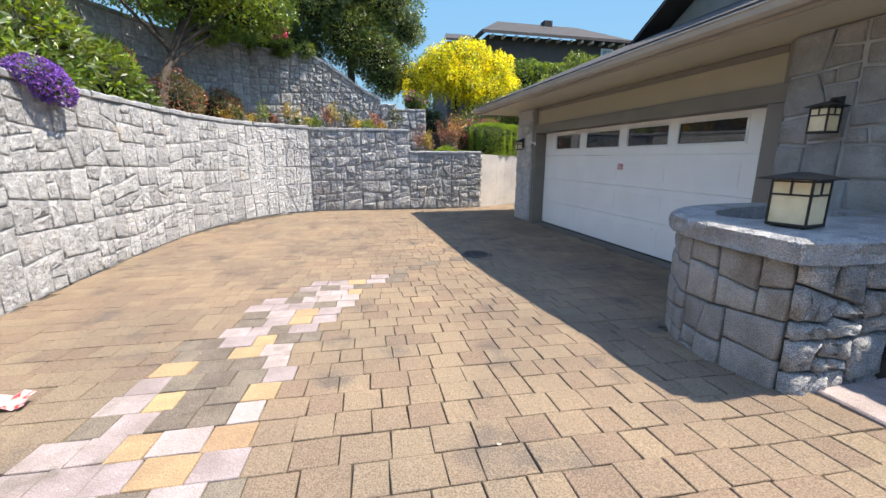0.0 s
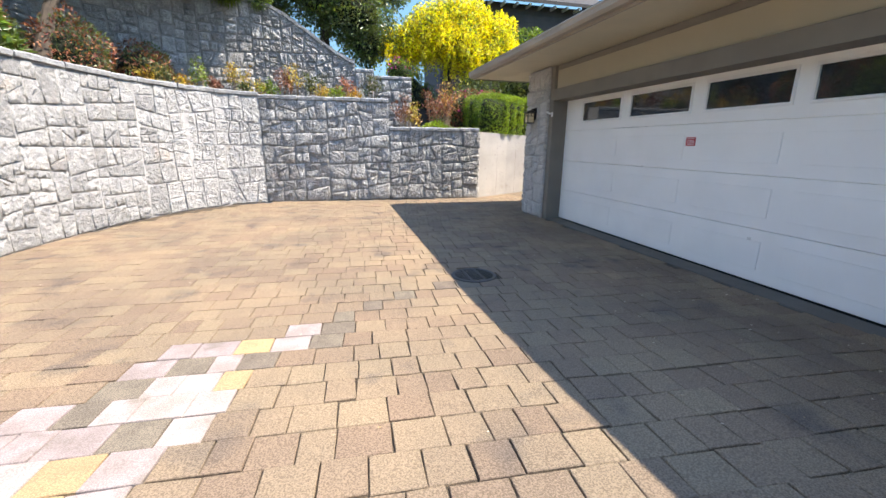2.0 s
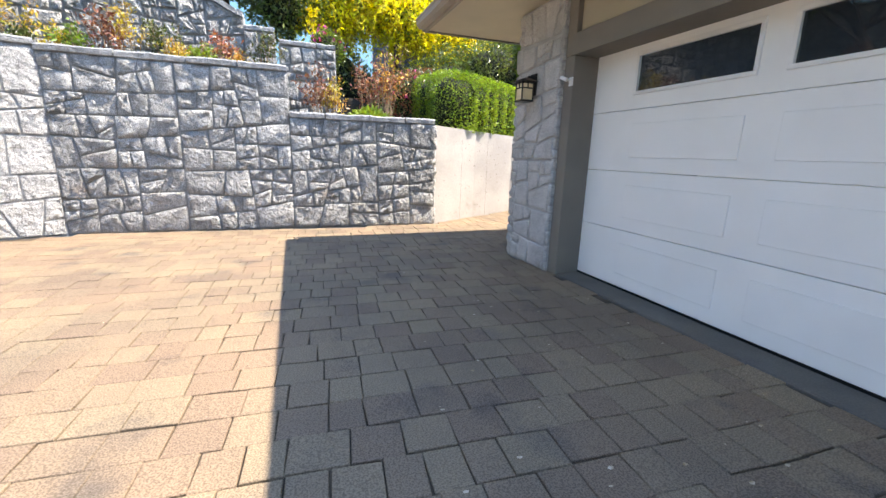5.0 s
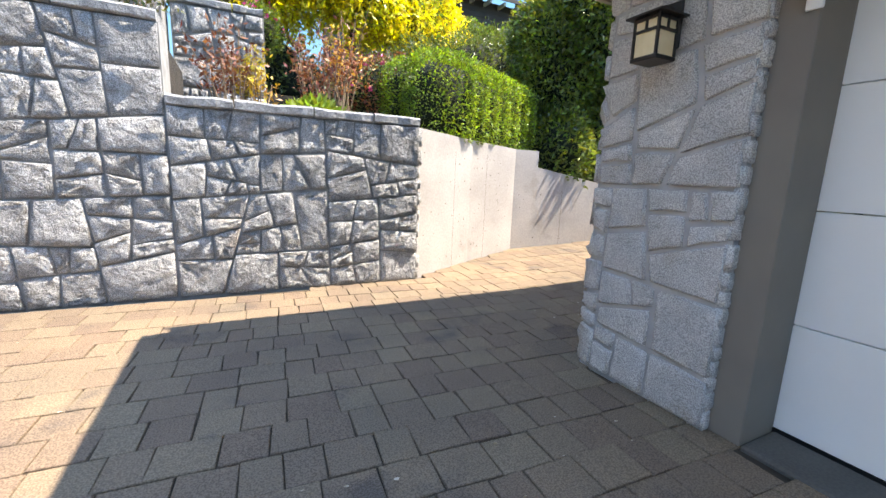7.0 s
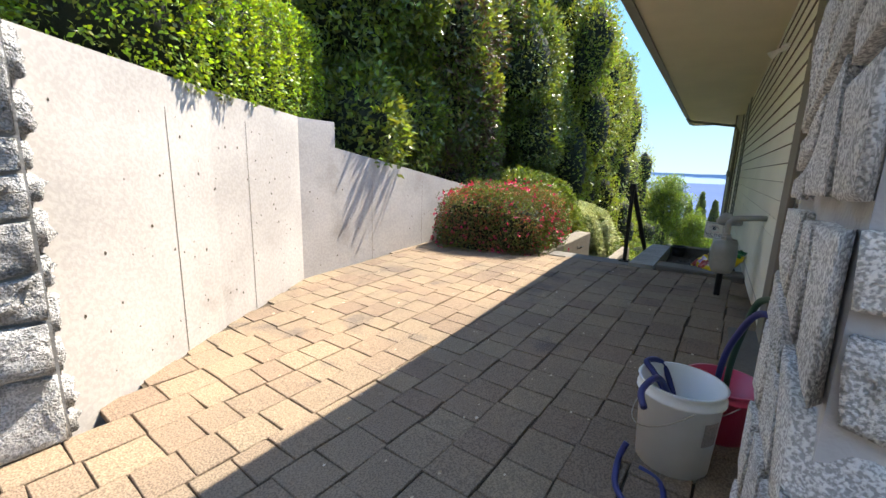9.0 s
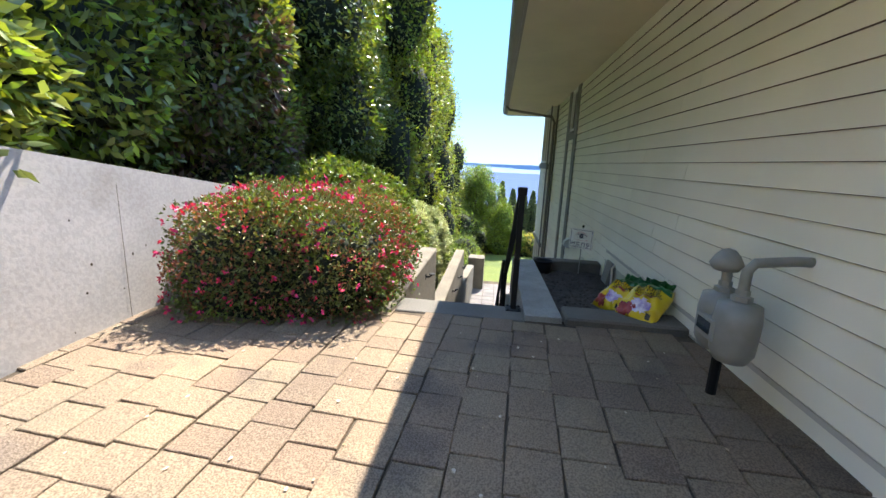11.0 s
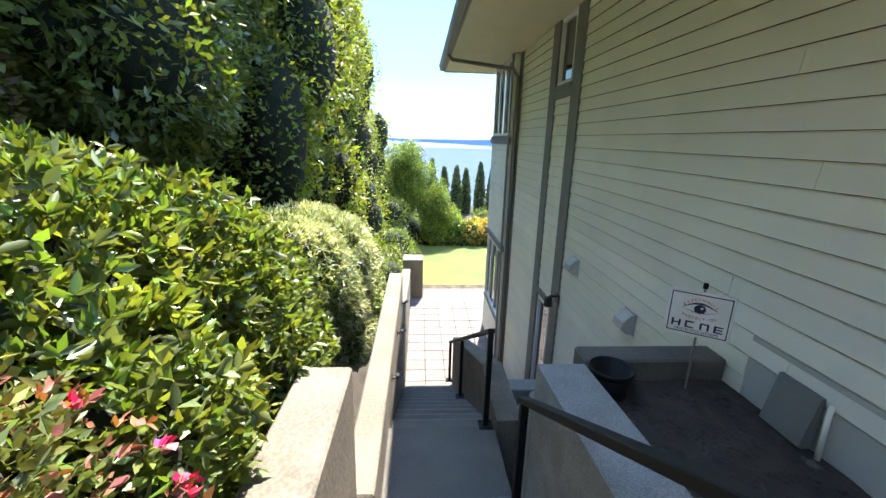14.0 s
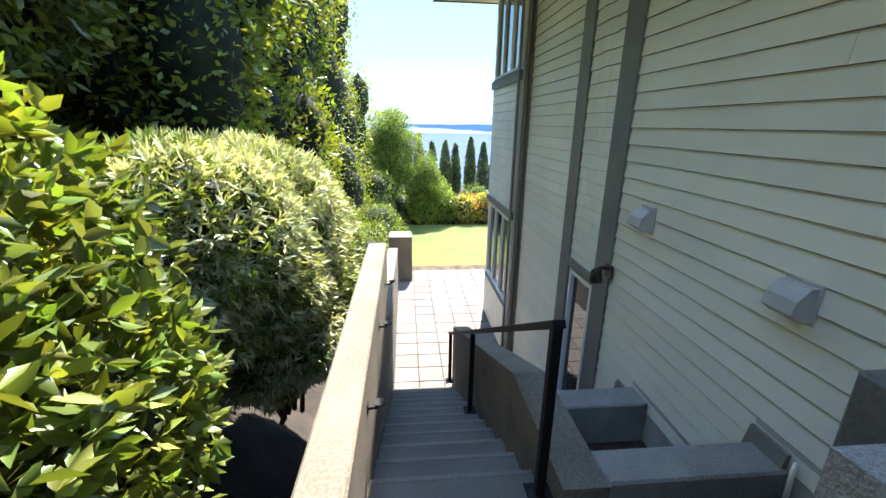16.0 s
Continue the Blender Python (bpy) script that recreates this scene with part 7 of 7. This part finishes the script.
# fallen petals, leaves and grit
bm = bmesh.new()
rng = random.Random(55)
for _ in range(330):
    x, y = rng.choice(((rng.uniform(-3, 4.4), rng.uniform(1, 12.5)), (rng.uniform(2.5, 4.5), rng.uniform(3.5, 10)), (rng.uniform(4.8, 8.9), rng.uniform(10.4, 13.7))))
    r, a, z = rng.uniform(0.006, 0.016), rng.uniform(0, 6.28), ground_z(x, y) + 0.004
    ps = [(r * math.cos(a + k), r * 0.6 * math.sin(a + k)) for k in (0, 1.3, 2.6, 3.9, 5.2)]
    bm.faces.new([bm.verts.new((x + px, y + py, z + rng.uniform(0, 0.004))) for px, py in ps])
tagged(part("fallen_petals", bm, material("dry pale petals", (0.5, 0.42, 0.33), (0.25, 0.17, 0.08), 0.8, 30, 60, 0)), "small fallen petals and grit on the paving", "litter", kind="stuff")

# ---- stones of the retaining walls ----
stones(w2, BACK_HI, 0.0, 2.33, 0.095, 71, gap=0.011, proud=0.026, lean=0.15, near=(2, 12.8, 1))
stones(w3, BACK_LO, 0.0, 1.69, 0.085, 72, gap=0.011, proud=0.026, lean=0.20, near=(4, 12.8, 1))
stones(w3, [(4.34, 12.78), (4.36, 13.2)], 0.0, 1.69, 0.05, 75)
stones(CURVED, LEFT, 0.0, 2.38, 0.115, 73, gap=0.012, proud=0.022, rough=0.006, lean=0.14, near=(-3.2, 7, 1))
stones(w4, UPPER, 2.2, 4.75, 0.09, 74, near=(-2, 14.4, 3), limit=120, s0=6)


def raked_stones(owner, x0, x1, y, z0, top, area, seed):
    rng = random.Random(seed)
    place, total = along([(x0, y), (x1, y)])
    for p in split([(0, z0), (total, z0)] + [(total * k / 6, top(x0 + total * k / 6, 0)) for k in range(6, -1, -1)], area, rng, 0.22):
        bm = bmesh.new()
        stone_bm(bm, p, place, rng, 0.02, 0.035, 0.012)
        part("stone", bm, GRANITE, owner)


raked_stones(w5, -1.2, 1.35, 14.6, 2.2, rake_top, 0.06, 76)
caps_path = [(-1.2, 14.6), (1.35, 14.6)]
rng = random.Random(78)
x = -1.2
while x < 1.33:
    e = min(1.35, x + rng.uniform(0.3, 0.5))
    bm = bmesh.new()
    za, zb = rake_top(x, 0), rake_top(e, 0)
    vs = [bm.verts.new(p) for xx, zz in ((x + 0.006, za), (e - 0.006, zb)) for p in ((xx, 14.54, zz), (xx, 15.0, zz), (xx, 15.0, zz + 0.09), (xx, 14.54, zz + 0.09))]
    for f in ((0, 1, 2, 3), (7, 6, 5, 4), (0, 4, 5, 1), (1, 5, 6, 2), (2, 6, 7, 3), (3, 7, 4, 0)):
        bm.faces.new([vs[i] for i in f])
    part("capstone", bm, CAPSTONE, w5)
    x = e
stones(w6, PILLAR, 1.7, 3.25, 0.06, 79)
stones(w7, LOWT, 1.6, 3.15, 0.06, 80)

# ---- paving ----
drive = tagged(new("pavement_drive"), "tan tumbled square paving stones of the drive, with pale and golden stones in an arc", kind="structure")
path_paving = tagged(new("pavement_side"), "tan tumbled square paving stones of the side path", kind="structure")
ARC = [(-1.3, 0.9), (-1.0, 1.7), (-0.85, 3.0), (-0.45, 4.2), (0.15, 5.4), (0.75, 6.25), (1.7, 6.5)]
W = 0.222
LENS = (0.165, 0.20, 0.225, 0.25)


def paver_bm(bm, ln, cx=0.0, cy=0.0, rot=0.0, zf=None, seed=0):
    r = random.Random(seed)
    hw, hl = W / 2 - 0.0012, ln / 2 - 0.0012
    rim = [(-hw, -hl), (hw, -hl), (hw, hl), (-hw, hl)]
    jit = [(r.uniform(-0.005, 0.0015) * (1 if x > 0 else -1), r.uniform(-0.005, 0.0015) * (1 if y > 0 else -1)) for x, y in rim]
    dz = r.uniform(-0.0025, 0.0025) if zf else 0
    rings = []
    for s, z in ((0, -0.03), (0, -0.004), (0.0035, 0.0)):
        ring = []
        for (x, y), (jx, jy) in zip(rim, jit):
            px, py = x + jx - math.copysign(s, x), y + jy - math.copysign(s, y)
            X, Y = cx + px * math.cos(rot) - py * math.sin(rot), cy + px * math.sin(rot) + py * math.cos(rot)
            ring.append(bm.verts.new((X, Y, (zf(X, Y) + dz if zf else 0) + z)))
        rings.append(ring)
    for a, b in zip(rings, rings[1:]):
        for i in range(4):
            bm.faces.new((a[i], a[(i + 1) % 4], b[(i + 1) % 4], b[i]))
    bm.faces.new(rings[-1])


SHARED = {}
for ln in LENS:
    for k in range(3):
        for key, mat in (("tan", PAVER), ("pale", PAVER_PALE), ("grey", PAVER_GREY), ("gold", PAVER_GOLD)):
            bm = bmesh.new()
            paver_bm(bm, ln, seed=int(ln * 1000) + k)
            SHARED[ln, k, key] = finish(bm, "paving_stone", mat)
rng = random.Random(91)


def arc_gap(x, y):
    best = 9
    for a, b in zip(ARC, ARC[1:]):
        ax, ay, bx, by = *a, *b
        t = max(0, min(1, ((x - ax) * (bx - ax) + (y - ay) * (by - ay)) / ((bx - ax) ** 2 + (by - ay) ** 2)))
        d = math.hypot(x - ax - t * (bx - ax), y - ay - t * (by - ay))
        best = min(best, d / (0.56 - 0.045 * max(0, ay + t * (by - ay) - 1.7) ** 1.15))
    return best


def in_drive(x, y):
    if y < 5 and y < 2.5:
        left = -3.0
    else:
        left = -3.3
    if y > 9:
        left = -3.1 + (y - 9) ** 1.6 * 0.25
    if not (left < x < 4.60 and y < 12.76):
        return False
    if x > 2.8 and 1.72 < y < 3.2 and (x > 3.3 or y < 2.8):
        return False
    if x > 2.75 and 0.15 < y < 1.74:
        return False
    return (x - 2.15) ** 2 + (y - 6.4) ** 2 > 0.26 ** 2


def in_side(x, y):
    if not (4.60 <= x < 9.1):
        return False
    top = 12.86 + (x - 4.36) * 0.52 if x < 6.5 else 13.95
    low = 10.15 if x > 5.05 else 10.48
    return low < y - 0.0 and y < top + 0.08


def lay(x0, x1, y0, y1):
    """Courses that run across drive and side path, a little askew and wavy, with staggered head joints."""
    todo = []
    v = y0 - 0.6
    while v < y1 + 1.0:
        x = x0 + rng.uniform(0, 0.2)
        while x < x1:
            ln = rng.choice(LENS)
            cx = x + ln / 2
            cy = v + W / 2 - 0.06 * (cx - 1.0) + 0.010 * math.sin(1.1 * cx + 0.4 * v) + rng.uniform(-0.006, 0.006)
            if in_drive(cx, cy) or in_side(cx, cy):
                todo.append((cx, cy, ln))
            x += ln
        v += W
    for owner, near, limit in ((drive, (1.6, 4.5), 330), (path_paving, (6.2, 11.4), 300)):
        mine = [p for p in todo if (p[0] >= 4.6) == (owner is path_paving)]
        mine.sort(key=lambda p: (owner is drive and not (arc_gap(p[0], p[1]) < 1.0), (p[0] - near[0]) ** 2 + 0.25 * (p[1] - near[1]) ** 2))
        fill(owner, mine, limit)


def fill(owner, todo, limit):
    """Lays the stones of one pavement: the nearest as parts, the others joined."""
    joined = bmesh.new()
    for i, (cx, cy, ln) in enumerate(todo):
        g = arc_gap(cx, cy)
        kind = "tan"
        if g < 1.0 and owner is drive:
            r = rng.random()
            kind = "tan" if cy > 5.2 and r > 0.12 else "pale" if r < 0.72 - 0.26 * (cy < 3.8) else "gold" if r < (0.78 if cy > 3.8 else 0.64) else "grey"
        elif owner is drive and (g < 1.7 and cx > -0.6 and cy < 6.3 or cx < -0.9 and cy < 4.5 and rng.random() < 0.6) and rng.random() < 0.75:
            kind = "grey"
        lean = 90 - 3.4 + math.degrees(0.011 * math.cos(1.1 * cx))
        seed = int(cx * 997) * 31 + int(cy * 991)
        if i < limit or kind in ("pale", "gold"):
            o = new("paving_stone", SHARED[ln, seed % 3, kind])
            o.parent = owner
            sy = (ground_z(cx, cy + 0.1) - ground_z(cx, cy - 0.1)) / 0.2
            sx = (ground_z(cx + 0.1, cy) - ground_z(cx - 0.1, cy)) / 0.2
            o.matrix_basis = pose(cx, cy, ground_z(cx, cy) + rng.uniform(-0.0025, 0.0025), math.degrees(sy), -math.degrees(sx)) @ pose(0, 0, 0, 0, 0, lean + rng.gauss(0, 0.9))
        else:
            paver_bm(joined, ln, cx, cy, math.radians(lean + rng.gauss(0, 0.9)), ground_z, seed)
    tagged(part("paving_stones", joined, PAVER_JOINED, owner), kind="stuff")


lay(-3.4, 9.12, -5.5, 14.0)
